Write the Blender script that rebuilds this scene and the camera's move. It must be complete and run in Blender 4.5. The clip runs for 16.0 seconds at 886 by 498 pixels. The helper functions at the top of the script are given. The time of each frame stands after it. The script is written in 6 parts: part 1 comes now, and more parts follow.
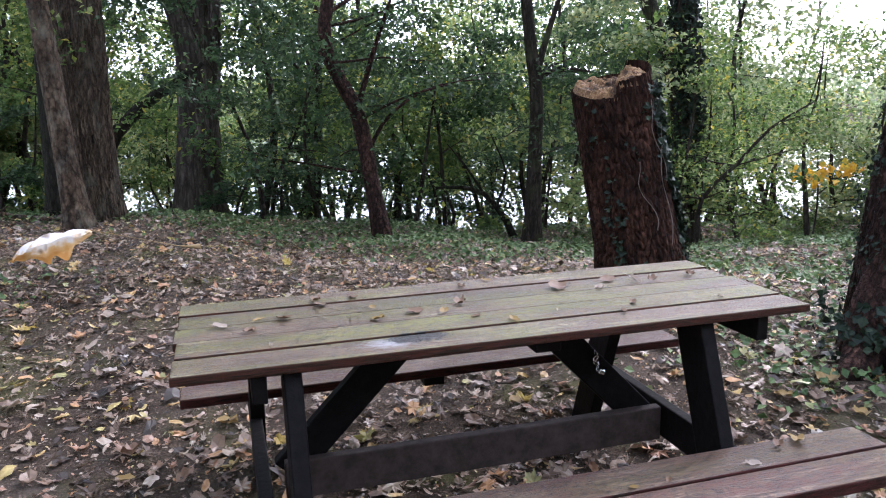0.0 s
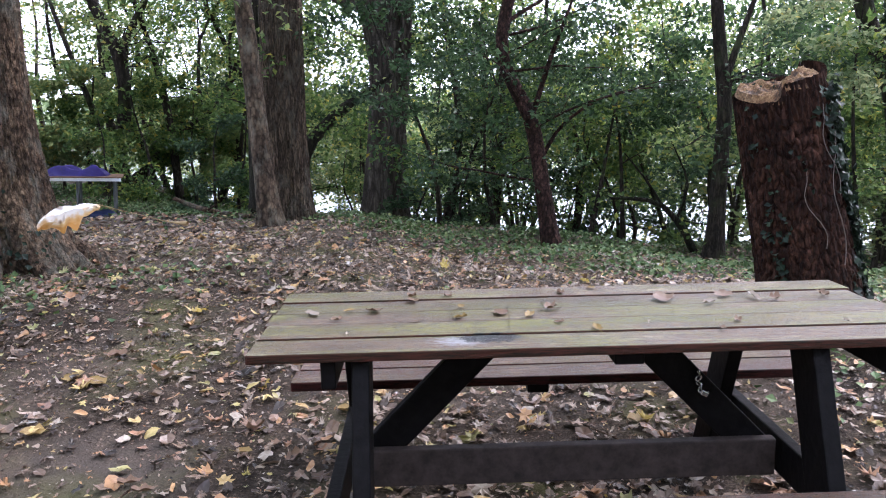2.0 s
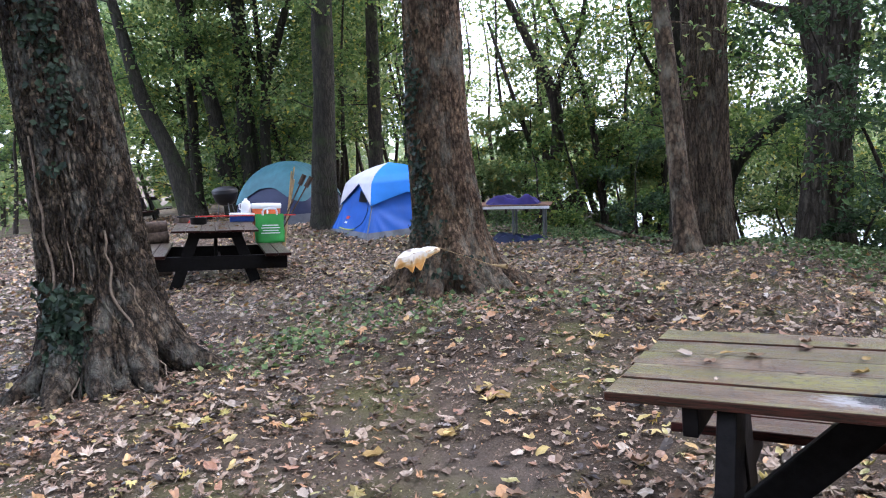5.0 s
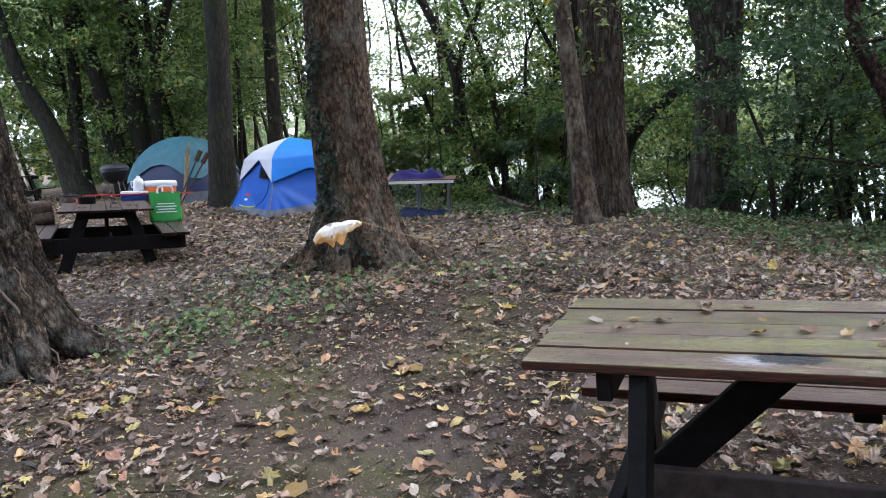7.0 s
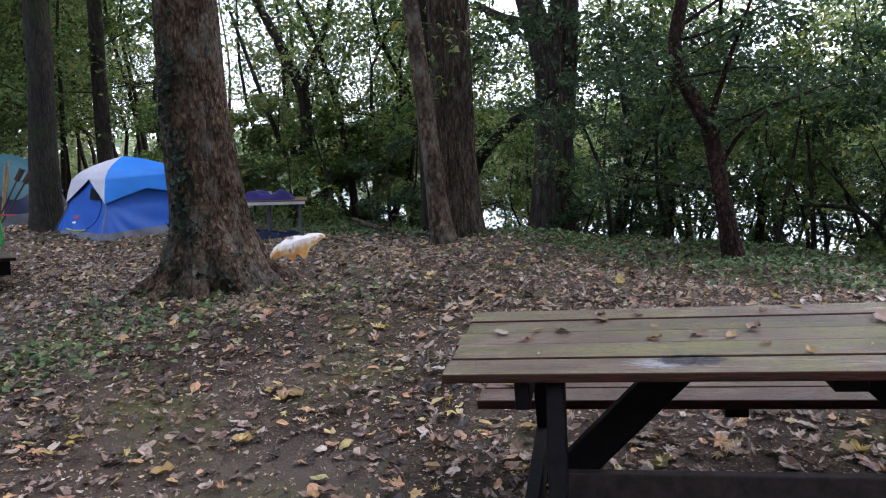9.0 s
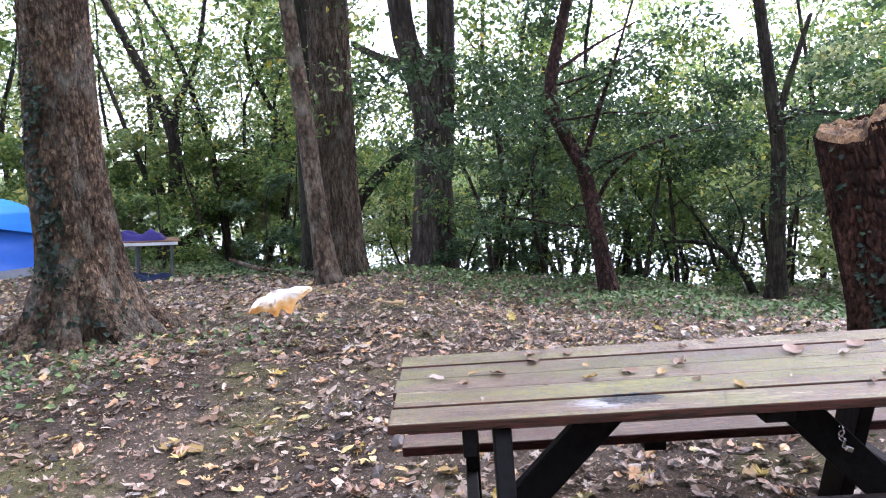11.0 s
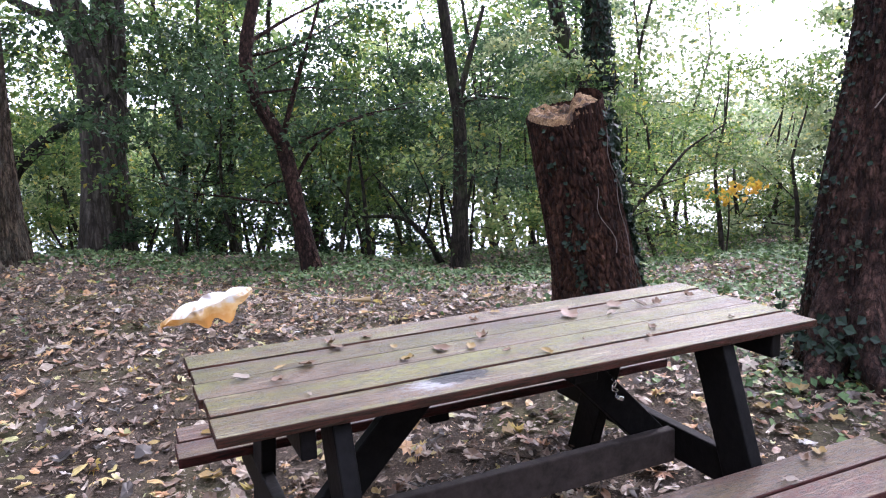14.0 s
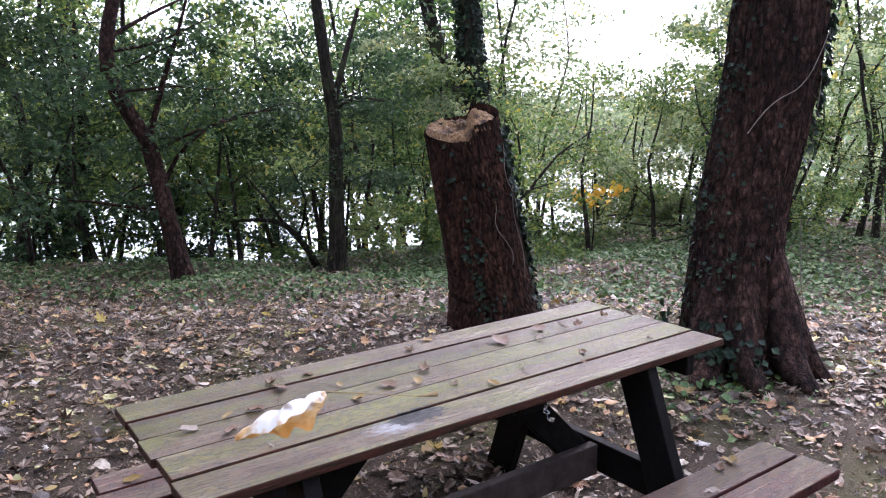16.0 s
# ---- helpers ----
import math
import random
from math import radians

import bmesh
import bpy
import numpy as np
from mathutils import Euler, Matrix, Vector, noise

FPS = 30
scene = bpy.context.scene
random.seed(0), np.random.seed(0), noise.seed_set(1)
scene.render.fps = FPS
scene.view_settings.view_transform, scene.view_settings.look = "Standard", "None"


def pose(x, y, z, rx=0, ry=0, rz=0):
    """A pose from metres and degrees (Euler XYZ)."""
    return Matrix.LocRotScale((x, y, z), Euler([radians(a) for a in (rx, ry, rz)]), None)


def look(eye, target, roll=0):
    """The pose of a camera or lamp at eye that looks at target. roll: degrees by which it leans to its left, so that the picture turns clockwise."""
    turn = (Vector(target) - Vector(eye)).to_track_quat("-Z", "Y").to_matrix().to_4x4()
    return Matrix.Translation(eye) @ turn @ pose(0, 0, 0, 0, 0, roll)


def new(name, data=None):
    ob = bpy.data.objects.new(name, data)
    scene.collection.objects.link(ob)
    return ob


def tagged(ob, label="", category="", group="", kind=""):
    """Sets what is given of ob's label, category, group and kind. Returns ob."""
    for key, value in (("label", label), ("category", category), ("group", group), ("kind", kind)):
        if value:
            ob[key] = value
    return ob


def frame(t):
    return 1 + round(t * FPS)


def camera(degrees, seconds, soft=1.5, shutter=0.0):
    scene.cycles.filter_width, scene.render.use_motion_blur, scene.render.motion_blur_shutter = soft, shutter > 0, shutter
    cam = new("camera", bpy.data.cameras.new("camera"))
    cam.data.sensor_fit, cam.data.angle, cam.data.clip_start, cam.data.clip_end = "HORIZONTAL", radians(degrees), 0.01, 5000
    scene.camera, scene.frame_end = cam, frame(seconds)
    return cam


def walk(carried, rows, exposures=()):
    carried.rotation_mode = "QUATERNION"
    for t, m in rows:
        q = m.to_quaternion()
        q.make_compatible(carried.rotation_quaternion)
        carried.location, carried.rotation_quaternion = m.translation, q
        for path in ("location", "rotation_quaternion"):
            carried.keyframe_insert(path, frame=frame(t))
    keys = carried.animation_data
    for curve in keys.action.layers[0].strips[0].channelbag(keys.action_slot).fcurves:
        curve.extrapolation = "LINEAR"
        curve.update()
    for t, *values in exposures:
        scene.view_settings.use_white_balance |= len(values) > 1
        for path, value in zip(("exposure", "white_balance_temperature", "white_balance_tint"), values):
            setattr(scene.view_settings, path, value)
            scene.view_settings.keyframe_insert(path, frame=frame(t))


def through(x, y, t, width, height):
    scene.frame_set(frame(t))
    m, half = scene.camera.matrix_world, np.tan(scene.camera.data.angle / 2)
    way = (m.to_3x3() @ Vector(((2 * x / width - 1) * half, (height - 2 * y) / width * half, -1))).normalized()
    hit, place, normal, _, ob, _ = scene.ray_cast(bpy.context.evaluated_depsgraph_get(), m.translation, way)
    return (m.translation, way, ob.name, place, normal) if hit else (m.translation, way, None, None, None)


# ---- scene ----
cam = camera(61.5, 16.0, 1.1)
PATH = [
    (0, (0.143, -1.911, 1.436), (0.698, -0.031, 1.037), -1.1),
    (0.5, (0.222, -1.954, 1.424), (0.691, -0.052, 1.023), -1.1),
    (1, (0.326, -1.993, 1.423), (0.625, -0.052, 1.043), -1.3),
    (1.5, (0.407, -1.987, 1.411), (0.546, -0.028, 1.031), -2.3),
    (2, (0.48, -1.959, 1.393), (0.524, 0.008, 1.033), -1.2),
    (2.5, (0.531, -1.935, 1.398), (0.427, 0.037, 1.079), -2.1),
    (3, (0.526, -1.936, 1.41), (0.0, -0.027, 1.135), -4.1),
    (3.5, (0.539, -1.936, 1.424), (-0.299, -0.137, 1.178), -4.7),
    (4, (0.574, -1.917, 1.417), (-0.408, -0.19, 1.192), -4.8),
    (4.2, (0.593, -1.913, 1.416), (-0.418, -0.2, 1.202), -5.4),
    (6.3, (0.685, -1.86, 1.415), (-0.357, -0.179, 1.114), -4.1),
    (6.5, (0.66, -1.868, 1.41), (-0.244, -0.11, 1.1), -4.2),
    (7, (0.61, -1.886, 1.411), (-0.191, -0.083, 1.085), -5.2),
    (7.5, (0.577, -1.915, 1.418), (-0.217, -0.107, 1.103), -4.9),
    (8, (0.513, -1.93, 1.408), (-0.227, -0.1, 1.086), -4.9),
    (8.5, (0.441, -1.943, 1.405), (-0.224, -0.083, 1.093), -5.5),
    (9, (0.403, -1.956, 1.411), (0.012, -0.018, 1.109), -4.2),
    (9.2, (0.387, -1.955, 1.415), (0.019, -0.012, 1.118), -4.3),
    (11.3, (0.136, -1.924, 1.45), (0.118, 0.063, 1.226), -3.8),
    (11.5, (0.087, -1.914, 1.455), (0.059, 0.071, 1.213), -4.2),
    (12, (-0.075, -1.84, 1.451), (-0.01, 0.141, 1.183), -3.7),
    (12.5, (-0.183, -1.746, 1.463), (0.108, 0.211, 1.168), -4.4),
    (13, (-0.194, -1.738, 1.459), (0.376, 0.151, 1.134), -3.1),
    (13.5, (-0.193, -1.723, 1.434), (0.538, 0.107, 1.094), -2.8),
    (14, (-0.199, -1.714, 1.459), (0.61, 0.084, 1.123), -2.1),
    (14.5, (-0.2, -1.732, 1.485), (0.679, 0.032, 1.143), -1.3),
    (15, (-0.293, -1.683, 1.524), (0.571, 0.09, 1.193), -1.1),
    (15.5, (-0.375, -1.626, 1.601), (0.685, 0.038, 1.274), -1.0),
    (16, (-0.432, -1.574, 1.604), (0.704, 0.031, 1.239), -1.0),
]
STOPS = 2.18
EXPOSED = [(0, 0.1), (0.5, 0.0), (1, 0.15), (1.5, 0.17), (2, 0.27), (2.5, 0.57), (3, 0.6), (3.5, 0.53), (4, 0.05), (6.3, 0.68), (6.5, 0.68), (7, 0.0), (7.5, -0.42),
           (8, -0.56), (8.5, -0.58), (9, -0.45), (9.2, -0.37), (11.3, 0.8), (11.5, 0.85), (12, 1.0), (12.5, 1.0), (13, 0.83), (13.5, 0.62), (14, 0.45), (14.5, 0.4), (15, -0.37), (15.5, -0.3), (16, 0.04)]
walk(cam, [(t, look(eye, target, roll)) for t, eye, target, roll in PATH], [(t, STOPS + s, 5780, 17 if 6 < t < 7.3 else 26 if t > 11 else 22) for t, s in EXPOSED])

# ---------------------------------------------------------------- light
world = bpy.data.worlds.new("overcast_sky")
scene.world = world
world.use_nodes = True
wn = world.node_tree
sky = wn.nodes.new("ShaderNodeTexSky")
sky.sky_type = "NISHITA"
sky.sun_disc = False
sky.sun_elevation, sky.sun_rotation = radians(42), radians(55)
sky.air_density, sky.dust_density, sky.ozone_density = 1.0, 4.0, 1.0
flat_sky = wn.nodes.new("ShaderNodeMixRGB")
flat_sky.inputs[0].default_value = 0.6
flat_sky.inputs[2].default_value = (8.3, 8.9, 9.9, 1)
wn.links.new(sky.outputs[0], flat_sky.inputs[1])
wn.links.new(flat_sky.outputs[0], wn.nodes["Background"].inputs[0])
wn.nodes["Background"].inputs[1].default_value = 0.14
sun_data = bpy.data.lights.new("sun", "SUN")
sun_data.energy, sun_data.angle, sun_data.color = 1.0, radians(22), (1.0, 0.97, 0.93)
sun = new("sun", sun_data)
sun.matrix_world = look((12, 9, 16), (0, 0, 0))


# ---------------------------------------------------------------- materials
def material(name):
    m = bpy.data.materials.new(name)
    m.use_nodes = True
    return m, m.node_tree, m.node_tree.nodes["Principled BSDF"]


def put(tree, kind, **sockets):
    n = tree.nodes.new(kind)
    for key, value in sockets.items():
        n.inputs[key.replace("_", " ")].default_value = value
    return n


def ramp(tree, source, stops):
    r = tree.nodes.new("ShaderNodeValToRGB")
    el = r.color_ramp.elements
    while len(el) < len(stops):
        el.new(0.5)
    for e, (pos, col) in zip(el, stops):
        e.position, e.color = pos, (*col, 1)
    tree.links.new(source, r.inputs[0])
    return r.outputs[0]


def mix(tree, a, b, fac, mode="MIX"):
    n = tree.nodes.new("ShaderNodeMixRGB")
    n.blend_type = mode
    for i, v in ((0, fac), (1, a), (2, b)):
        if isinstance(v, (int, float)):
            n.inputs[i].default_value = v
        elif isinstance(v, tuple):
            n.inputs[i].default_value = (*v, 1)
        else:
            tree.links.new(v, n.inputs[i])
    return n.outputs[0]


def coords(tree, scale=(1, 1, 1), where="Object"):
    c, m = tree.nodes.new("ShaderNodeTexCoord"), tree.nodes.new("ShaderNodeMapping")
    m.inputs["Scale"].default_value = scale
    tree.links.new(c.outputs[where], m.inputs[0])
    return m.outputs[0]


def noise_tex(tree, vec, scale, detail=5.0, rough=0.6, dist=0.0):
    n = put(tree, "ShaderNodeTexNoise", Scale=scale, Detail=detail, Roughness=rough, Distortion=dist)
    tree.links.new(vec, n.inputs["Vector"])
    return n.outputs["Fac"]


def bump(tree, height, bsdf, strength, dist=0.02):
    b = put(tree, "ShaderNodeBump", Strength=strength, Distance=dist)
    tree.links.new(height, b.inputs["Height"])
    tree.links.new(b.outputs[0], bsdf.inputs["Normal"])


def bark(name, dark, mid, light, ridge=9.0, moss=None, crack=0.7, flake=0.0, lichen=None, stretch=0.16):
    m, t, p = material(name)
    v = coords(t, (ridge, ridge, ridge * stretch))
    n1 = noise_tex(t, v, 1.6, 9, 0.72, 0.6)
    n2 = noise_tex(t, coords(t), 1.3, 4)
    n3 = noise_tex(t, coords(t, (1, 1, 0.6)), 60, 3)
    col = ramp(t, n1, [(0.3, dark), (0.48, mid), (0.72, light)])
    col = mix(t, col, tuple(c * 0.55 for c in mid), ramp(t, n2, [(0.45, (0, 0, 0)), (0.7, (0.8, 0.8, 0.8))]))
    col = mix(t, col, ramp(t, n3, [(0.3, (0.5, 0.5, 0.5)), (0.7, (1, 1, 1))]), 0.6, "MULTIPLY")
    deep = n1
    if crack:
        # fissures between narrow upright plates
        warp, scaled = t.nodes.new("ShaderNodeTexNoise"), t.nodes.new("ShaderNodeVectorMath")
        warp.inputs["Scale"].default_value, warp.inputs["Detail"].default_value = 2.2, 3.0
        pv = coords(t, (ridge * 2.3, ridge * 2.3, ridge * 3.1 * stretch))
        t.links.new(pv, warp.inputs["Vector"])
        scaled.operation = "MULTIPLY_ADD"
        scaled.inputs[1].default_value = (1.1, 1.1, 1.1)
        t.links.new(warp.outputs["Color"], scaled.inputs[0])
        t.links.new(pv, scaled.inputs[2])
        vor = t.nodes.new("ShaderNodeTexVoronoi")
        vor.feature = "DISTANCE_TO_EDGE"
        vor.inputs["Scale"].default_value = 1.0
        t.links.new(scaled.outputs[0], vor.inputs["Vector"])
        plate = ramp(t, vor.outputs["Distance"], [(0.0, (0, 0, 0)), (0.22, (1, 1, 1))])
        col = mix(t, tuple(c * 0.45 for c in dark), col, mix(t, (1 - crack, 1 - crack, 1 - crack), (1, 1, 1), plate))
        deep = mix(t, n1, plate, 0.55)
    if flake:
        # small scales that catch the light one by one
        fl = t.nodes.new("ShaderNodeTexVoronoi")
        fl.inputs["Scale"].default_value = 1.0
        fv = t.nodes.new("ShaderNodeVectorMath")
        fn = put(t, "ShaderNodeTexNoise", Scale=18.0, Detail=3.0)
        t.links.new(coords(t), fn.inputs["Vector"])
        fv.operation = "MULTIPLY_ADD"
        fv.inputs[1].default_value = (1.3, 1.3, 1.3)
        t.links.new(fn.outputs["Color"], fv.inputs[0])
        t.links.new(coords(t, (flake, flake, flake * 0.55)), fv.inputs[2])
        t.links.new(fv.outputs[0], fl.inputs["Vector"])
        tone = t.nodes.new("ShaderNodeSeparateColor")
        t.links.new(fl.outputs["Color"], tone.inputs[0])
        col = mix(t, col, ramp(t, tone.outputs[0], [(0.0, (0.45, 0.43, 0.42)), (0.35, (0.88, 0.86, 0.84)), (0.75, (1.1, 1.08, 1.06)), (1.0, (1.6, 1.56, 1.5))]), 0.85, "MULTIPLY")
        broad = noise_tex(t, coords(t, (1, 1, 0.35)), 4.2, 5, 0.65)
        col = mix(t, col, ramp(t, broad, [(0.34, (0.45, 0.42, 0.4)), (0.5, (0.95, 0.92, 0.9)), (0.68, (1.45, 1.42, 1.36))]), 0.8, "MULTIPLY")
        col = mix(t, col, ramp(t, fl.outputs["Distance"], [(0.35, (1, 1, 1)), (0.75, (0.22, 0.2, 0.18))]), 0.8, "MULTIPLY")
        deep = mix(t, deep, tone.outputs[0], 0.45)
    if lichen:
        spots = noise_tex(t, coords(t, (1, 1, 0.5)), 5.5, 6, 0.7)
        col = mix(t, col, lichen, ramp(t, spots, [(0.5, (0, 0, 0)), (0.68, (0.6, 0.6, 0.6))]))
    if moss:
        n4 = noise_tex(t, coords(t), 3.1, 6)
        col = mix(t, col, moss, ramp(t, n4, [(0.52, (0, 0, 0)), (0.7, (0.75, 0.75, 0.75))]))
    t.links.new(col, p.inputs["Base Color"])
    p.inputs["Roughness"].default_value = 0.9
    p.inputs["Specular IOR Level"].default_value = 0.2
    bump(t, mix(t, deep, n3, 0.2), p, 1.0, 0.04)
    return m


def leafy(name, stops, through=0.45, rough=0.5, spots=True, gloss=0.3):
    """Leaves: each island its own colour, light passing through the blade."""
    m, t, p = material(name)
    g = t.nodes.new("ShaderNodeNewGeometry")
    col = ramp(t, g.outputs["Random Per Island"], stops)
    if spots:
        n = noise_tex(t, coords(t), 45, 4)
        col = mix(t, col, ramp(t, n, [(0.35, (0.55, 0.5, 0.45)), (0.6, (1, 1, 1))]), 0.7, "MULTIPLY")
    t.links.new(col, p.inputs["Base Color"])
    p.inputs["Roughness"].default_value = rough
    p.inputs["Specular IOR Level"].default_value = gloss
    if through:
        tr, mx = t.nodes.new("ShaderNodeBsdfTranslucent"), t.nodes.new("ShaderNodeMixShader")
        t.links.new(mix(t, col, (1.0, 1.0, 0.6), 0.35, "MULTIPLY"), tr.inputs[0])
        mx.inputs[0].default_value = through
        t.links.new(p.outputs[0], mx.inputs[1])
        t.links.new(tr.outputs[0], mx.inputs[2])
        t.links.new(mx.outputs[0], t.nodes["Material Output"].inputs[0])
    return m


def plain(name, colour, rough=0.6, metal=0.0, vary=0.25, scale=14.0, relief=0.1, gloss=0.25):
    m, t, p = material(name)
    n = noise_tex(t, coords(t), scale, 5)
    n2 = noise_tex(t, coords(t), scale * 0.15, 3)
    col = ramp(t, n, [(0.3, tuple(c * (1 - vary) for c in colour)), (0.7, tuple(min(1, c * (1 + vary * 0.5)) for c in colour))])
    col = mix(t, col, ramp(t, n2, [(0.35, (0.75, 0.75, 0.75)), (0.65, (1, 1, 1))]), 0.7, "MULTIPLY")
    t.links.new(col, p.inputs["Base Color"])
    p.inputs["Roughness"].default_value, p.inputs["Metallic"].default_value = rough, metal
    p.inputs["Specular IOR Level"].default_value = gloss
    if relief:
        bump(t, n, p, relief, 0.005)
    return m


def planks(name, grey, brown, red, red_amount, green=0.0, burn=None):
    """Weathered painted boards: grain along x, paint left in patches and on shade-darkened edges, algae."""
    m, t, p = material(name)
    info = t.nodes.new("ShaderNodeObjectInfo")
    c, off, vec = t.nodes.new("ShaderNodeTexCoord"), t.nodes.new("ShaderNodeVectorMath"), t.nodes.new("ShaderNodeVectorMath")
    vec.operation = "SCALE"
    vec.inputs[0].default_value = (7, 3, 5)
    t.links.new(info.outputs["Random"], vec.inputs["Scale"])
    t.links.new(c.outputs["Object"], off.inputs[0])
    t.links.new(vec.outputs[0], off.inputs[1])

    def layer(scale, size, detail, rough, dist=0.0):
        mp = t.nodes.new("ShaderNodeMapping")
        mp.inputs["Scale"].default_value = scale
        t.links.new(off.outputs[0], mp.inputs[0])
        return noise_tex(t, mp.outputs[0], size, detail, rough, dist)
    grain = layer((4.0, 42, 42), 2.6, 9, 0.74, 0.7)
    streak = layer((1.2, 10, 10), 2.2, 6, 0.65, 0.9)
    blot = layer((1, 2.6, 2.6), 3.0, 7, 0.68)
    fine = layer((1, 1.6, 1.6), 42, 6, 0.75)
    col = ramp(t, grain, [(0.34, tuple(g * 0.14 for g in brown)), (0.43, tuple(g * 0.62 for g in brown)), (0.52, brown), (0.67, grey)])
    # long dark and pale streaks
    col = mix(t, col, ramp(t, streak, [(0.34, (0.2, 0.18, 0.155)), (0.47, (0.8, 0.78, 0.74)), (0.62, (1.7, 1.7, 1.64))]), 0.9, "MULTIPLY")
    # dark splits along the grain
    split = layer((0.9, 70, 70), 1.4, 3, 0.5, 0.3)
    col = mix(t, col, ramp(t, split, [(0.33, (0.12, 0.1, 0.09)), (0.37, (1, 1, 1))]), 0.9, "MULTIPLY")
    worn = ramp(t, mix(t, blot, streak, 0.4), [(0.53 - red_amount, (1, 1, 1)), (0.64 - red_amount * 0.6, (0, 0, 0))])
    col = mix(t, col, mix(t, red, grey, ramp(t, grain, [(0.42, (0, 0, 0)), (0.72, (0.5, 0.5, 0.5))])), worn)
    if green:
        alga = layer((0.55, 3.4, 3.4), 2.1, 6, 0.65)
        col = mix(t, col, mix(t, (0.07, 0.068, 0.014), (0.22, 0.21, 0.065), grain), ramp(t, alga, [(0.46, (0, 0, 0)), (0.6, (green, green, green))]))
    col = mix(t, col, ramp(t, blot, [(0.34, (0.5, 0.47, 0.45)), (0.58, (1, 1, 1))]), 0.8, "MULTIPLY")
    col = mix(t, col, ramp(t, fine, [(0.38, (0.1, 0.09, 0.08)), (0.46, (0.74, 0.74, 0.74)), (0.58, (1.35, 1.35, 1.3))]), 0.85, "MULTIPLY")
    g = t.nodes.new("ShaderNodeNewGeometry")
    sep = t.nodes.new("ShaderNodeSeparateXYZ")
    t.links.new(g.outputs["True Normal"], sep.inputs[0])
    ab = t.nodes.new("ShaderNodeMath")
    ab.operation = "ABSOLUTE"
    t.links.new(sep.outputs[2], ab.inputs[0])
    # red paint left on the board edges, coloured darker still for shade in the joints
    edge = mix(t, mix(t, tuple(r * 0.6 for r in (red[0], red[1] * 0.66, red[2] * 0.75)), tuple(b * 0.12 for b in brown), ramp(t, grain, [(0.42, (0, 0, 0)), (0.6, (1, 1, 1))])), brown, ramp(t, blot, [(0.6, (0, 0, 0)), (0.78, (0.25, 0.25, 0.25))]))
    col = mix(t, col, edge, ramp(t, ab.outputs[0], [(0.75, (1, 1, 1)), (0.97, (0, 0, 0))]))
    # each board has its own tone
    col = mix(t, col, ramp(t, info.outputs["Random"], [(0.0, (0.68, 0.65, 0.58)), (0.35, (0.95, 0.95, 0.88)), (0.7, (1.12, 1.12, 1.02)), (1.0, (0.84, 0.8, 0.72))]), 0.8, "MULTIPLY")
    if burn:
        # a scorch mark with ash beside it
        for bx, by, sx, sy, colour, near, far, full in burn:
            mb = t.nodes.new("ShaderNodeMapping")
            mb.inputs["Location"].default_value = (-bx / sx, -by / sy, 0)
            mb.inputs["Scale"].default_value = (1 / sx, 1 / sy, 0)
            t.links.new(c.outputs["Object"], mb.inputs[0])
            ln = t.nodes.new("ShaderNodeVectorMath")
            ln.operation = "LENGTH"
            t.links.new(mb.outputs[0], ln.inputs[0])
            wob = t.nodes.new("ShaderNodeMath")
            wob.operation = "MULTIPLY_ADD"
            wob.inputs[1].default_value, wob.inputs[2].default_value = 2.3, -1.15
            t.links.new(fine, wob.inputs[0])
            tot = t.nodes.new("ShaderNodeMath")
            t.links.new(wob.outputs[0], tot.inputs[0])
            t.links.new(ln.outputs["Value"], tot.inputs[1])
            col = mix(t, col, colour, ramp(t, tot.outputs[0], [(near, (full, full, full)), (far, (0, 0, 0))]))
    t.links.new(col, p.inputs["Base Color"])
    t.links.new(ramp(t, fine, [(0.34, (0.28, 0.28, 0.28)), (0.7, (0.62, 0.62, 0.62))]), p.inputs["Roughness"])
    t.links.new(ramp(t, ab.outputs[0], [(0.7, (0.06, 0.06, 0.06)), (0.97, (0.45, 0.45, 0.45))]), p.inputs["Specular IOR Level"])
    bump(t, mix(t, mix(t, grain, streak, 0.4), fine, 0.3), p, 1.0, 0.015)
    return m


BARK_GREY = bark("grey_brown_bark", (0.03, 0.0204, 0.0134), (0.175, 0.118, 0.0773), (0.33, 0.252, 0.172), 13, None, 0.35, 34, (0.2, 0.2, 0.165), 0.42)
BARK_FURROW = bark("furrowed_brown_bark", (0.012, 0.00873, 0.00588), (0.1, 0.0698, 0.0462), (0.26, 0.194, 0.13), 10, None, 0.75, 0, (0.15, 0.14, 0.11))
BARK_SMOOTH = bark("smooth_grey_bark", (0.04, 0.0291, 0.0202), (0.105, 0.0747, 0.0504), (0.17, 0.131, 0.0924), 7, None, 0.0, 24, (0.2, 0.19, 0.15))
BARK_NEAR = bark("dark_ridged_bark", (0.013, 0.0096, 0.007), (0.09, 0.068, 0.047), (0.25, 0.2, 0.142), 10, None, 0.85, 22, (0.14, 0.14, 0.12), 0.42)
BARK_RED = bark("reddish_bark", (0.024, 0.0116, 0.00924), (0.072, 0.0369, 0.0286), (0.14, 0.0795, 0.0613), 12, None, 0.6, 30, None, 0.36)
BARK_STUMP = bark("furrowed_stump_bark", (0.01, 0.00436, 0.00336), (0.052, 0.0233, 0.0151), (0.115, 0.0553, 0.0353), 9, None, 0.0, 40)
BARK_FAR = bark("brown_bark", (0.014, 0.011, 0.009), (0.048, 0.037, 0.028), (0.1, 0.08, 0.062), 9, (0.06, 0.075, 0.03))
BARK_PALE = bark("flaking_dark_bark", (0.03, 0.024, 0.019), (0.07, 0.055, 0.043), (0.22, 0.19, 0.16), 5)
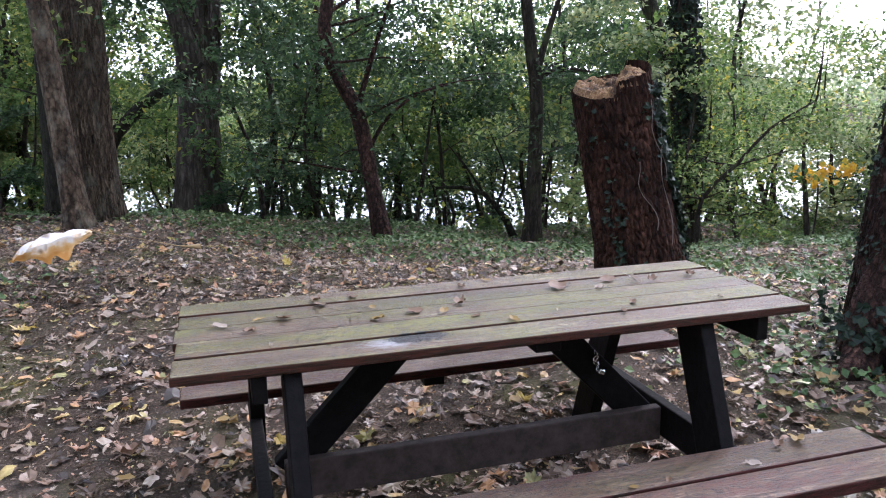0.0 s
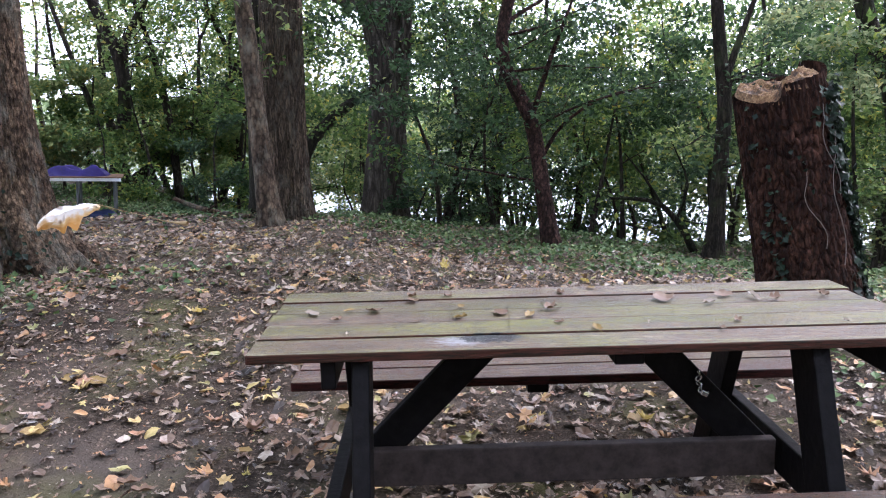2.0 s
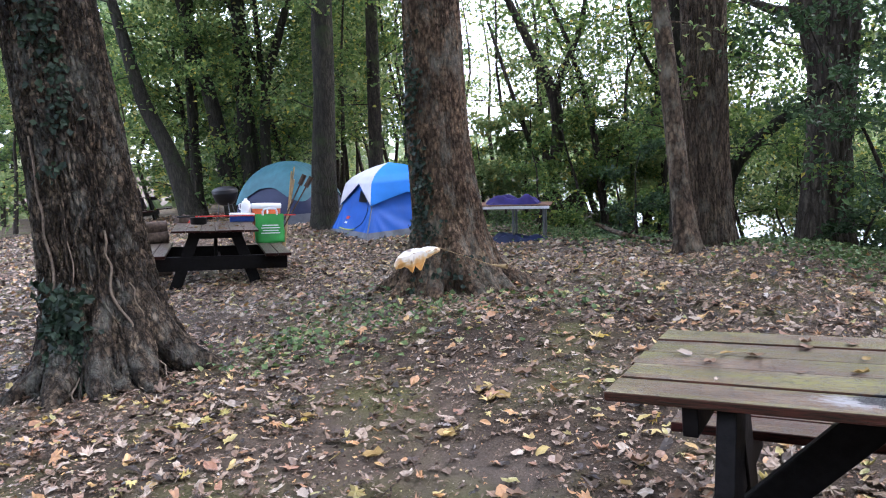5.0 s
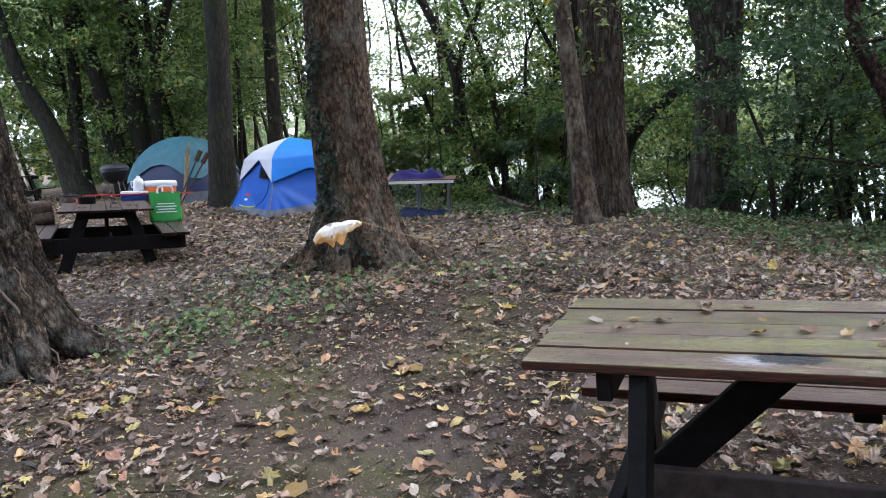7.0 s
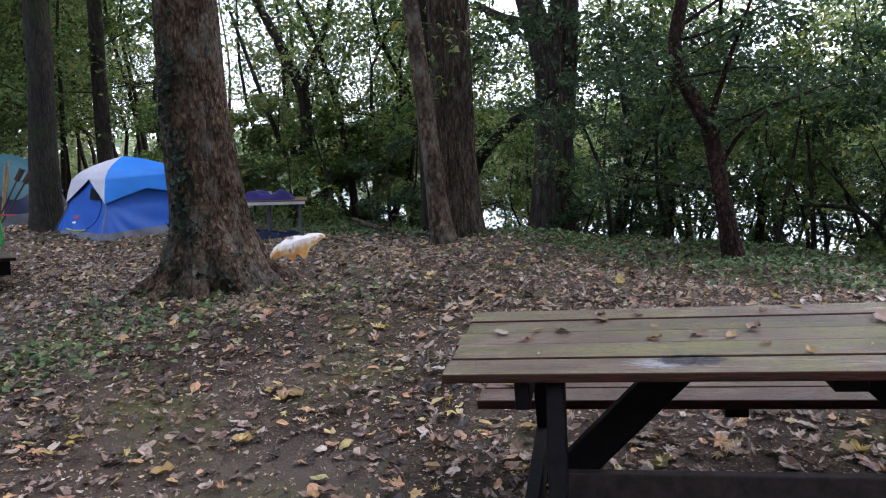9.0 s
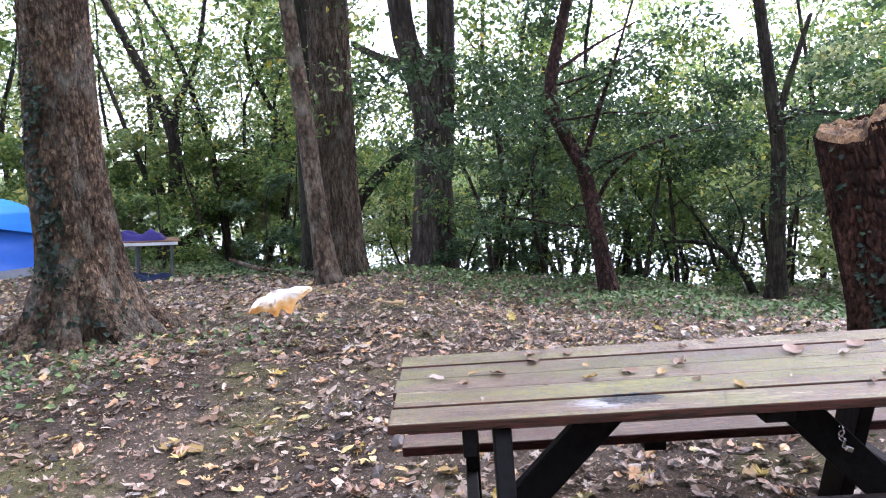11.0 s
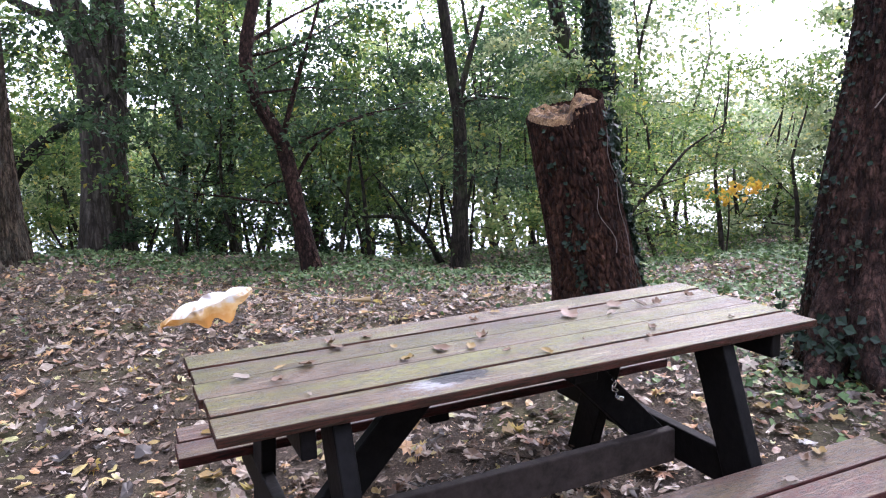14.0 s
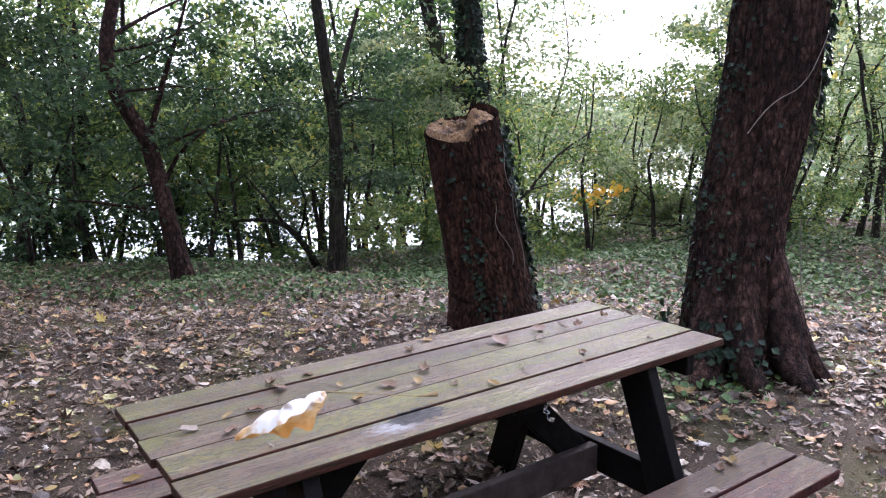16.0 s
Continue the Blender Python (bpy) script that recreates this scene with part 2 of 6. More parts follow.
BARK_MOSS = bark("mossy_bark", (0.01, 0.009, 0.006), (0.03, 0.026, 0.018), (0.06, 0.053, 0.037), 7, (0.022, 0.032, 0.01))
LEAF_GREEN = leafy("green_leaves", [(0.0, (0.045, 0.09, 0.028)), (0.4, (0.095, 0.165, 0.05)), (0.8, (0.16, 0.235, 0.07)), (0.97, (0.28, 0.31, 0.07)), (1.0, (0.45, 0.36, 0.06))], 0.6)
LEAF_DARK = leafy("dark_green_leaves", [(0.0, (0.022, 0.05, 0.024)), (0.5, (0.045, 0.088, 0.04)), (1.0, (0.09, 0.148, 0.066))], 0.45)
# yellow-green leaves, brightened in colour to stand for light from behind
LEAF_LIME = leafy("backlit_yellow_green_leaves", [(0.0, (0.13, 0.21, 0.08)), (0.5, (0.22, 0.305, 0.12)), (0.9, (0.35, 0.40, 0.165)), (1.0, (0.5, 0.42, 0.1))], 0.58)
# grey-green leaves, with river haze and glare mixed into the base colour
LEAF_HAZE = leafy("haze_tinted_leaves", [(0.0, (0.12, 0.18, 0.09)), (0.5, (0.22, 0.28, 0.15)), (0.92, (0.33, 0.37, 0.21)), (1.0, (0.5, 0.42, 0.1))], 0.6)
LEAF_GOLD = leafy("golden_leaves", [(0.0, (0.55, 0.3, 0.02)), (0.7, (0.65, 0.42, 0.04)), (1.0, (0.4, 0.36, 0.05))], 0.4)
IVY = leafy("ivy_leaves", [(0.0, (0.006, 0.015, 0.009)), (0.6, (0.013, 0.03, 0.015)), (1.0, (0.03, 0.052, 0.026))], 0.12, 0.6)
IVY_GROUND = leafy("ground_ivy", [(0.0, (0.04, 0.082, 0.028)), (0.5, (0.085, 0.148, 0.05)), (0.9, (0.145, 0.212, 0.08)), (1.0, (0.25, 0.28, 0.11))], 0.22, 0.55)
LITTER = leafy("dead_leaves", [(0.0, (0.02, 0.013, 0.009)), (0.2, (0.08, 0.05, 0.033)), (0.38, (0.25, 0.168, 0.115)), (0.5, (0.12, 0.074, 0.048)), (0.62, (0.31, 0.225, 0.158)), (0.73, (0.44, 0.37, 0.295)), (0.81, (0.28, 0.145, 0.09)), (0.9, (0.5, 0.28, 0.125)), (0.97, (0.5, 0.41, 0.15)), (1.0, (0.28, 0.3, 0.125))], 0.1, 0.38, True, 0.5)
LEAF_YELLOW = leafy("fallen_yellow_leaves", [(0.0, (0.4, 0.29, 0.055)), (0.4, (0.4, 0.33, 0.1)), (0.7, (0.25, 0.25, 0.09)), (1.0, (0.3, 0.17, 0.06))], 0.15)
LEAF_PALE = leafy("fallen_pale_leaves", [(0.0, (0.44, 0.39, 0.34)), (0.5, (0.56, 0.52, 0.48)), (1.0, (0.34, 0.27, 0.21))], 0.1)
LEAF_TAN = leafy("fallen_tan_leaves", [(0.0, (0.24, 0.15, 0.09)), (0.5, (0.3, 0.21, 0.14)), (1.0, (0.16, 0.095, 0.06))], 0.1)
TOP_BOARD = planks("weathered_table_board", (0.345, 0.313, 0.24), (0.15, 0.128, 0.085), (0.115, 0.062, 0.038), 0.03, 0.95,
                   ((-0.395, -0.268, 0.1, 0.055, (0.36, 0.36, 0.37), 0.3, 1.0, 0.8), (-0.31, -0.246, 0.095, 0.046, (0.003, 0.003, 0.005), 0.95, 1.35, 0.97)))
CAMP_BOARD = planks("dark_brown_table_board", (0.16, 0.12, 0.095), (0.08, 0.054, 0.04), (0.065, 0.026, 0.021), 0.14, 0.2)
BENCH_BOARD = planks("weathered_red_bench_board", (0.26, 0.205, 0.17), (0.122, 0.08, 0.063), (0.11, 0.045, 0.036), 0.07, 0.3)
FRAME_WOOD = plain("black_painted_timber", (0.0065, 0.0055, 0.0055), 0.6, vary=0.6, scale=30, relief=0.5)
FRAME_WOOD.node_tree.nodes["Principled BSDF"].inputs["Specular IOR Level"].default_value = 0.1
PALE_TWIG = plain("pale_dry_stem", (0.2, 0.165, 0.14), 0.8)
PALE_VINE = plain("brown_vine_stem", (0.15, 0.115, 0.085), 0.85, vary=0.5, scale=40, relief=0.5)
STRETCHER_WOOD = plain("brown_stained_timber", (0.042, 0.03, 0.025), 0.75, vary=0.6, scale=24, relief=0.5)


def ground_material():
    m, t, p = material("leaf_mould_soil")
    v = coords(t)
    fine, mid, big = noise_tex(t, v, 75, 7, 0.75), noise_tex(t, v, 7, 7, 0.7), noise_tex(t, v, 0.55, 4)
    col = ramp(t, mix(t, fine, mid, 0.4), [(0.36, (0.01, 0.007, 0.0045)), (0.5, (0.04, 0.028, 0.019)), (0.64, (0.165, 0.122, 0.089))])
    bare = ramp(t, big, [(0.42, (0, 0, 0)), (0.62, (0.6, 0.6, 0.6))])
    col = mix(t, col, mix(t, (0.06, 0.044, 0.032), (0.19, 0.146, 0.11), fine), bare)
    # grey trodden earth with old ash by the table's end
    tro, ln = t.nodes.new("ShaderNodeVectorMath"), t.nodes.new("ShaderNodeVectorMath")
    tro.operation, ln.operation = "SUBTRACT", "LENGTH"
    tro.inputs[1].default_value = (-0.8, 0.8, 0.03)
    t.links.new(v, tro.inputs[0])
    t.links.new(tro.outputs[0], ln.inputs[0])
    reach = t.nodes.new("ShaderNodeMath")
    reach.operation = "MULTIPLY_ADD"
    reach.inputs[1].default_value = 1.1
    t.links.new(mid, reach.inputs[0])
    t.links.new(ln.outputs["Value"], reach.inputs[2])
    col = mix(t, col, mix(t, (0.03, 0.023, 0.018), (0.18, 0.145, 0.117), fine), ramp(t, reach.outputs[0], [(0.7, (0.7, 0.7, 0.7)), (1.0, (0, 0, 0))]))
    mossy = noise_tex(t, v, 1.25, 5)
    col = mix(t, col, mix(t, (0.05, 0.055, 0.014), (0.15, 0.155, 0.045), fine), ramp(t, mossy, [(0.5, (0, 0, 0)), (0.66, (0.6, 0.6, 0.6))]))
    t.links.new(col, p.inputs["Base Color"])
    p.inputs["Roughness"].default_value = 0.92
    p.inputs["Specular IOR Level"].default_value = 0.2
    bump(t, mix(t, fine, mid, 0.5), p, 1.0, 0.035)
    return m


SOIL = ground_material()


def water_material():
    m, t, p = material("river_water")
    p.inputs["Base Color"].default_value = (0.06, 0.07, 0.06, 1)
    p.inputs["Roughness"].default_value = 0.08
    p.inputs["IOR"].default_value = 1.33
    bump(t, noise_tex(t, coords(t, (0.5, 1.4, 1)), 1.6, 4), p, 0.25, 0.05)
    return m


WATER = water_material()

# ---------------------------------------------------------------- mesh helpers
rng = np.random.default_rng(7)


def mesh_from(name, verts, faces, smooth=True):
    me = bpy.data.meshes.new(name)
    verts = np.asarray(verts, np.float32)
    faces = np.asarray(faces, np.int32)
    k = faces.shape[1]
    me.vertices.add(len(verts))
    me.vertices.foreach_set("co", verts.ravel())
    me.loops.add(faces.size)
    me.loops.foreach_set("vertex_index", faces.ravel())
    me.polygons.add(len(faces))
    me.polygons.foreach_set("loop_start", np.arange(0, faces.size, k, dtype=np.int32))
    me.polygons.foreach_set("loop_total", np.full(len(faces), k, np.int32))
    me.polygons.foreach_set("use_smooth", np.full(len(faces), smooth, bool))
    me.update(calc_edges=True)
    me.validate()
    return me


def part(name, shape, mat, parent=None, label=""):
    """Links a bmesh or mesh as one object, under a thing or part."""
    if isinstance(shape, bmesh.types.BMesh):
        me = bpy.data.meshes.new(name)
        bmesh.ops.recalc_face_normals(shape, faces=shape.faces)
        shape.to_mesh(me)
        shape.free()
    else:
        me = shape
    if not me.materials:
        me.materials.append(mat)
    ob = new(name, me)
    if parent:
        ob.parent = parent
    if label:
        ob["label"] = label
    return ob


def thing(name, m, label, category, group="", kind=""):
    ob = new(name)
    ob.empty_display_size = 0.1
    ob.matrix_basis = m
    return tagged(ob, label, category, group, kind)


def box(bm, size, m=Matrix(), bevel=0.004, seg=2):
    """A bevelled block of that size about m's origin."""
    made = bmesh.ops.create_cube(bm, size=1, matrix=m @ Matrix.Diagonal((*size, 1)))["verts"]
    if bevel:
        edges = list({e for v in made for e in v.link_edges})
        bmesh.ops.bevel(bm, geom=edges, offset=bevel, segments=seg, affect="EDGES", profile=0.5)
    return bm


def bar(a, b, width, depth, side=(0, 1, 0), bevel=0.005, bm=None):
    """A squared timber from a to b: width across `side`, depth across the other way."""
    a, b = Vector(a), Vector(b)
    z = (b - a).normalized()
    y = Vector(side)
    y = (y - z * y.dot(z)).normalized()
    x = y.cross(z)
    m = Matrix((x, y, z)).transposed().to_4x4()
    m.translation = (a + b) / 2
    return box(bm or bmesh.new(), (depth, width, (b - a).length), m, bevel)


def spline(points, radii, step):
    """A smooth run through the points, with its radii."""
    p, r = np.array(points, float), np.array(radii, float)
    if len(r) < len(p):
        r = np.interp(np.linspace(0, 1, len(p)), np.linspace(0, 1, len(r)), r)
    q = np.vstack([2 * p[0] - p[1], p, 2 * p[-1] - p[-2]])
    out, rad = [], []
    for i in range(len(p) - 1):
        n = max(2, int(np.linalg.norm(p[i + 1] - p[i]) / step))
        for s in np.arange(n) / n:
            a, b, c, d = q[i:i + 4]
            out.append(0.5 * (2 * b + (c - a) * s + (2 * a - 5 * b + 4 * c - d) * s ** 2 + (3 * b - a - 3 * c + d) * s ** 3))
            rad.append(r[i] * (1 - s) + r[i + 1] * s)
    out.append(p[-1]), rad.append(r[-1])
    return np.array(out), np.array(rad)


def plate_mask(A, S, around, tall, seed):
    """Bark plates on a trunk: 1 on a plate, 0 in the furrows between; `around` plates round it, each `tall` metres."""
    gen = np.random.default_rng(seed)
    rows = int(S.max() / tall) + 3
    ja, js = gen.uniform(0.25, 0.75, (rows, around)), gen.uniform(0.05, 0.95, (rows, around))
    u, v = A / (2 * np.pi) * around, S / tall + 1
    u = u + 0.25 * np.sin(S * 9 + A * 2) + 0.12 * np.sin(S * 31 + A * 5)
    iu, iv = np.floor(u).astype(int), np.floor(v).astype(int)
    best, second = np.full(A.shape, 9.0), np.full(A.shape, 9.0)
    for du in (-1, 0, 1):
        for dv in (-1, 0, 1):
            cu, cv = iu + du, np.clip(iv + dv, 0, rows - 1)
            d = np.hypot(cu + ja[cv, cu % around] - u, 0.5 * ((iv + dv) + js[cv, cu % around] - v))
            second = np.minimum(second, np.maximum(best, d))
            best = np.minimum(best, d)
    m = np.clip((second - best) / 0.2, 0, 1)
    return m * m * (3 - 2 * m) * (0.8 + 0.2 * np.cos(best * 2.2))


def tube(points, radii, sides=12, step=0.25, rough=0.06, flare=0.0, lobes=5, ridge=0.0, ridges=26, seed=0, plates=None):
    """A trunk or limb: rings along a spline, uneven, with root flare and bark ridges."""
    c, r = spline(points, radii, step)
    n = len(c)
    tan = np.gradient(c, axis=0)
    tan /= np.linalg.norm(tan, axis=1)[:, None]
    ref = np.array([1.0, 0.1, 0.0]) if abs(tan[0][2]) > 0.5 else np.array([0.0, 0.1, 1.0])
    u = ref - tan * (tan @ ref)[:, None]
    u /= np.linalg.norm(u, axis=1)[:, None]
    v = np.cross(tan, u)
    ang = np.linspace(0, 2 * np.pi, sides, endpoint=False)
    run = np.concatenate([[0], np.cumsum(np.linalg.norm(np.diff(c, axis=0), axis=1))])
    ph = np.random.default_rng(seed).uniform(0, 6.28, 8)
    A, S = np.meshgrid(ang, run)
    k = 1 + rough * (np.sin(2 * A + ph[0] + S * 1.1) * 0.5 + np.sin(3 * A + ph[1] - S * 1.7) * 0.4 + np.sin(5 * A + ph[2] + S * 2.3) * 0.25)
    if flare:
        near = np.exp(-S / 0.28)
        k += flare * near * (0.55 + 0.6 * np.maximum(0, np.sin(lobes * A + ph[3])) ** 1.5 + 0.25 * np.sin(2 * A + ph[4]))
    if ridge:
        wob = 0.5 * np.sin(S * 5.1 + ph[5]) + 0.35 * np.sin(S * 11.7 + A * 3 + ph[6]) + 0.22 * np.sin(S * 23 + A * 5)
        saw = np.abs(np.sin(ridges * 0.5 * A + wob * 1.3 + 0.8 * np.sin(3 * A + ph[7])))
        brk = 0.6 + 0.4 * np.sin(S * 17 + 4 * np.sin(7 * A + ph[0]) + np.sin(13 * A))
        k += ridge * (saw ** 0.6 - 0.6) * brk
    if plates:
        k += plates[2] * (plate_mask(A, S, plates[0], plates[1], seed) - 0.75)
    R = r[:, None] * k
    verts = c[:, None, :] + R[..., None] * (np.cos(A)[..., None] * u[:, None, :] + np.sin(A)[..., None] * v[:, None, :])
    verts = verts.reshape(-1, 3)
    i = np.arange(n - 1)[:, None] * sides
    j = np.arange(sides)[None, :]
    j2 = (j + 1) % sides
    faces = np.stack([i + j, i + j2, i + sides + j2, i + sides + j], -1).reshape(-1, 4)
    return verts, faces


def joined(pieces):
    vs, fs, n = [], [], 0
    for v, f in pieces:
        vs.append(v), fs.append(np.asarray(f) + n)
        n += len(v)
    return np.vstack(vs), np.vstack(fs)


def leaf_cloud(centres, normals, sizes, droop=0.25, aspect=0.62, gen=rng):
    """Folded four-cornered leaves: base, two shoulders, tip."""
    n = len(centres)
    d = gen.normal(size=(n, 3))
    nn = normals / np.linalg.norm(normals, axis=1)[:, None]
    d -= nn * (d * nn).sum(1)[:, None]
    d /= np.linalg.norm(d, axis=1)[:, None]
    s = np.cross(nn, d)
    z = sizes[:, None]
    base = centres - d * z * 0.5
    tip = centres + d * z * 0.5 - nn * z * droop
    l = centres + s * z * aspect * 0.5 + nn * z * 0.06
    r = centres - s * z * aspect * 0.5 + nn * z * 0.06
    verts = np.stack([base, r, tip, l], 1).reshape(-1, 3)
    i = np.arange(n)[:, None] * 4
    faces = np.vstack([i + np.array([[0, 1, 2]]), i + np.array([[0, 2, 3]])])
    return verts, faces


def crown_points(gen, branches, per_m, spread, flat=0.55):
    """Leaf places strewn round the outer parts of branches, in layered sprays."""
    out = []
    for pts in branches:
        pts = np.asarray(pts)
        ln = np.linalg.norm(np.diff(pts, axis=0), axis=1).sum()
        k = int(per_m * ln) + 1
        s = gen.beta(1.6, 0.9, k) * (len(pts) - 1)
        i = np.minimum(s.astype(int), len(pts) - 2)
        f = (s - i)[:, None]
        p = pts[i] * (1 - f) + pts[i + 1] * f
        off = gen.normal(size=(k, 3)) * spread
        off[:, 2] *= flat
        off[:, 2] -= 0.12 * np.hypot(off[:, 0], off[:, 1])
        out.append(p + off)
    return np.vstack(out)


# ---------------------------------------------------------------- ground and river
SPOTS = np.array([
    (0, 0, 0), (1.6, -1, 0), (-0.3, 1.0, 0.0), (1.4, 1.2, 0), (-1.2, 1.8, 0.1), (-1.9, 3.2, 0.24), (-0.8, 3.4, 0.10),
    (-2.3, 5.1, 0.18), (-1.43, 7.21, 0.08), (-1.45, 8.4, -0.04), (-0.3, 11.1, -0.56), (-0.4, 14, -1.1), (3.3, 12.5, -1.35), (4.3, 7.7, -0.62), (2.1, 7.45, -0.41),
    (6.3, 7, -0.6), (2.6, 2.2, 0.1), (3.4, 0.9, 0.03), (-2.9, 4.2, 0.25), (-4.0, 1.4, 0.08), (-6.6, 4.7, 0.12), (-8, 9.5, 0.05),
    (-12, 11.5, 0.2), (-16, 11, 0.35), (-18.7, 12.3, 0.33), (-3.7, 7, 0.06), (8, 2, -0.2), (13, 3, -0.5), (0, -6, 0.0), (-9, -4, 0.1), (9, -6, -0.1), (-22, 4, 0.6), (-10.9, 8.85, 0.3), (2, 6.3, -0.2), (5.8, 3.6, -0.18)])


def bank(x, y):
    """The drop past the crest of the river bank."""
    x, y = np.asarray(x, float), np.asarray(y, float)
    past = np.maximum(0, y - (11.3 - 0.95 * np.clip(x + 0.3, 0, 3.1) - 0.4 * np.maximum(0, x - 5) + 1.6 * np.maximum(0, -x - 0.5)))
    return np.minimum(1.0, 0.24 * past * past / (past + 0.5))


def height(x, y):
    x, y = np.asarray(x, float), np.asarray(y, float)
    d2 = (x[..., None] - SPOTS[:, 0]) ** 2 + (y[..., None] - SPOTS[:, 1]) ** 2
    w = 1 / (d2 + 0.35) ** 1.6
    z = (w * SPOTS[:, 2]).sum(-1) / w.sum(-1)
    z = z - bank(x, y)
    over = y + 0.22 * x - 13.6 + 0.05 * np.maximum(0, x - 4) ** 2 - np.maximum(0, -x - 4) * 0.8
    over = np.minimum(over, 200)
    s = np.clip(over / 6.0, 0, 1)
    z = z - 3.0 * s * s * (3 - 2 * s)
    far = np.clip((np.hypot(x, y) - 110) / 25, 0, 1)
    z = z + far * far * (3 - 2 * far) * 4.2
    z = z + 0.018 * np.sin(x * 2.1 + 1.3 * np.sin(y * 1.3)) * np.sin(y * 2.7 + 0.4) + 0.009 * np.sin(x * 7.3 + y * 3.1) * np.sin(y * 6.1 - x * 2.2)
    return z


def axis(lo, hi, near0, near1, fine):
    out, x, st = [], near0, fine
    a = list(np.arange(near0, near1, fine))
    while x > lo:
        st *= 1.16
        x -= st
        a.insert(0, x)
    x, st = near1, fine
    while x < hi:
        st *= 1.16
        a.append(x)
        x += st
    return np.array(a)


gx, gy = axis(-420, 420, -9, 7, 0.07), axis(-420, 420, -3, 9, 0.07)
GX, GY = np.meshgrid(gx, gy)
GZ = height(GX, GY)
nx, ny = len(gx), len(gy)
gi = (np.arange(ny - 1)[:, None] * nx + np.arange(nx - 1)[None, :])[..., None]
ground = part("ground", mesh_from("ground", np.stack([GX, GY, GZ], -1).reshape(-1, 3), (gi + np.array([0, 1, nx + 1, nx])).reshape(-1, 4)), SOIL)
tagged(ground, "bare brown woodland soil strewn with fallen leaves", "ground", kind="structure")
wx = np.linspace(-260, 300, 30)
wy = np.linspace(8, 300, 20)
WX, WY = np.meshgrid(wx, wy)
wi = (np.arange(19)[:, None] * 30 + np.arange(29)[None, :])[..., None]
water = part("water", mesh_from("water", np.stack([WX, WY, np.full_like(WX, -2.55)], -1).reshape(-1, 3), (wi + np.array([0, 1, 31, 30])).reshape(-1, 4)), WATER)
tagged(water, "bright river water behind the trees", "river", kind="structure")


def on_ground(x, y):
    return float(height(np.array(x), np.array(y)))


# ---------------------------------------------------------------- trees
def limbs(gen, trunk, radii, z0, count, length, rise=0.35):
    """Side branches with twigs, from a trunk's upper run."""
    c, r = spline(trunk, radii, 0.3)
    ok = np.where(c[:, 2] - c[0, 2] >= z0)[0]
    wood, leafy_runs = [], []
    for _ in range(count):
        i = int(gen.choice(ok))
        a = gen.uniform(0, 6.283)
        d = np.array([math.cos(a), math.sin(a), gen.uniform(rise - 0.3, rise + 0.3)])
        ln = length * gen.uniform(0.5, 1.15)
        p = [c[i]]
        for k in range(4):
            d = d + gen.normal(size=3) * 0.16 + np.array([0, 0, -0.05])
            p.append(p[-1] + d / np.linalg.norm(d) * ln / 4)
        p = np.array(p)
        r0 = min(float(r[i]) * 0.45, 0.007 + ln * 0.0085)
        wood.append(tube(p, [r0, r0 * 0.25], 4, 0.9, seed=int(a * 99)))
        leafy_runs.append(p)
        for k in range(3):
            s = p[gen.integers(1, 5)]
            e = d * 0.4 + gen.normal(size=3) * 0.8
            e[2] *= 0.5
            q = np.array([s, s + e * ln * 0.16, s + e * ln * 0.34 + np.array([0, 0, -0.06])])
            wood.append(tube(q, [r0 * 0.35, r0 * 0.1], 3, 0.9, seed=k))
            leafy_runs.append(q)
    return wood, leafy_runs


def tree(points, radii, mat, label, sides=14, step=0.3, rough=0.06, flare=0.5, ridge=0.0, ridges=26, seed=0, plates=None, more=(),
         crown=None, leaf=None, per_m=60, spread=0.2, size=0.13, limb=1.8, count=10, z0=1.2, group="", name="tree"):
    """A trunk with further stems, limbs and a crown of single leaves."""
    gen = np.random.default_rng(seed + 100)
    base = np.array(points[0], float)
    base[2] = on_ground(base[0], base[1])
    pts = np.array(points, float)
    pts[0, 2] = min(pts[0, 2], base[2]) - 0.06
    ob = thing(name, pose(*base), label, "tree", group)
    pieces = [tube(pts - base, radii, sides, step, rough, flare, 5, ridge, ridges, seed, plates)]
    for k, (mp, mr) in enumerate(more):
        pieces.append(tube(np.array(mp, float) - base, mr, max(8, sides // 2), step, rough, 0, 5, ridge, ridges, seed + k + 1))
    runs = []
    if count:
        wood, runs = limbs(gen, pts - base, radii, z0, count, limb)
        pieces += wood
    v, f = joined(pieces)
    part("trunk", mesh_from("trunk", v, f), mat, ob)
    if leaf and runs:
        p = crown_points(gen, runs, per_m, spread)
        nrm = gen.normal(size=p.shape) * 0.75 + np.array([0, 0, 1.0])
        lv, lf = leaf_cloud(p, nrm, size * gen.uniform(0.6, 1.3, len(p)), gen=gen)
        part("crown", mesh_from("crown", lv, lf, False), leaf, ob)
    return ob


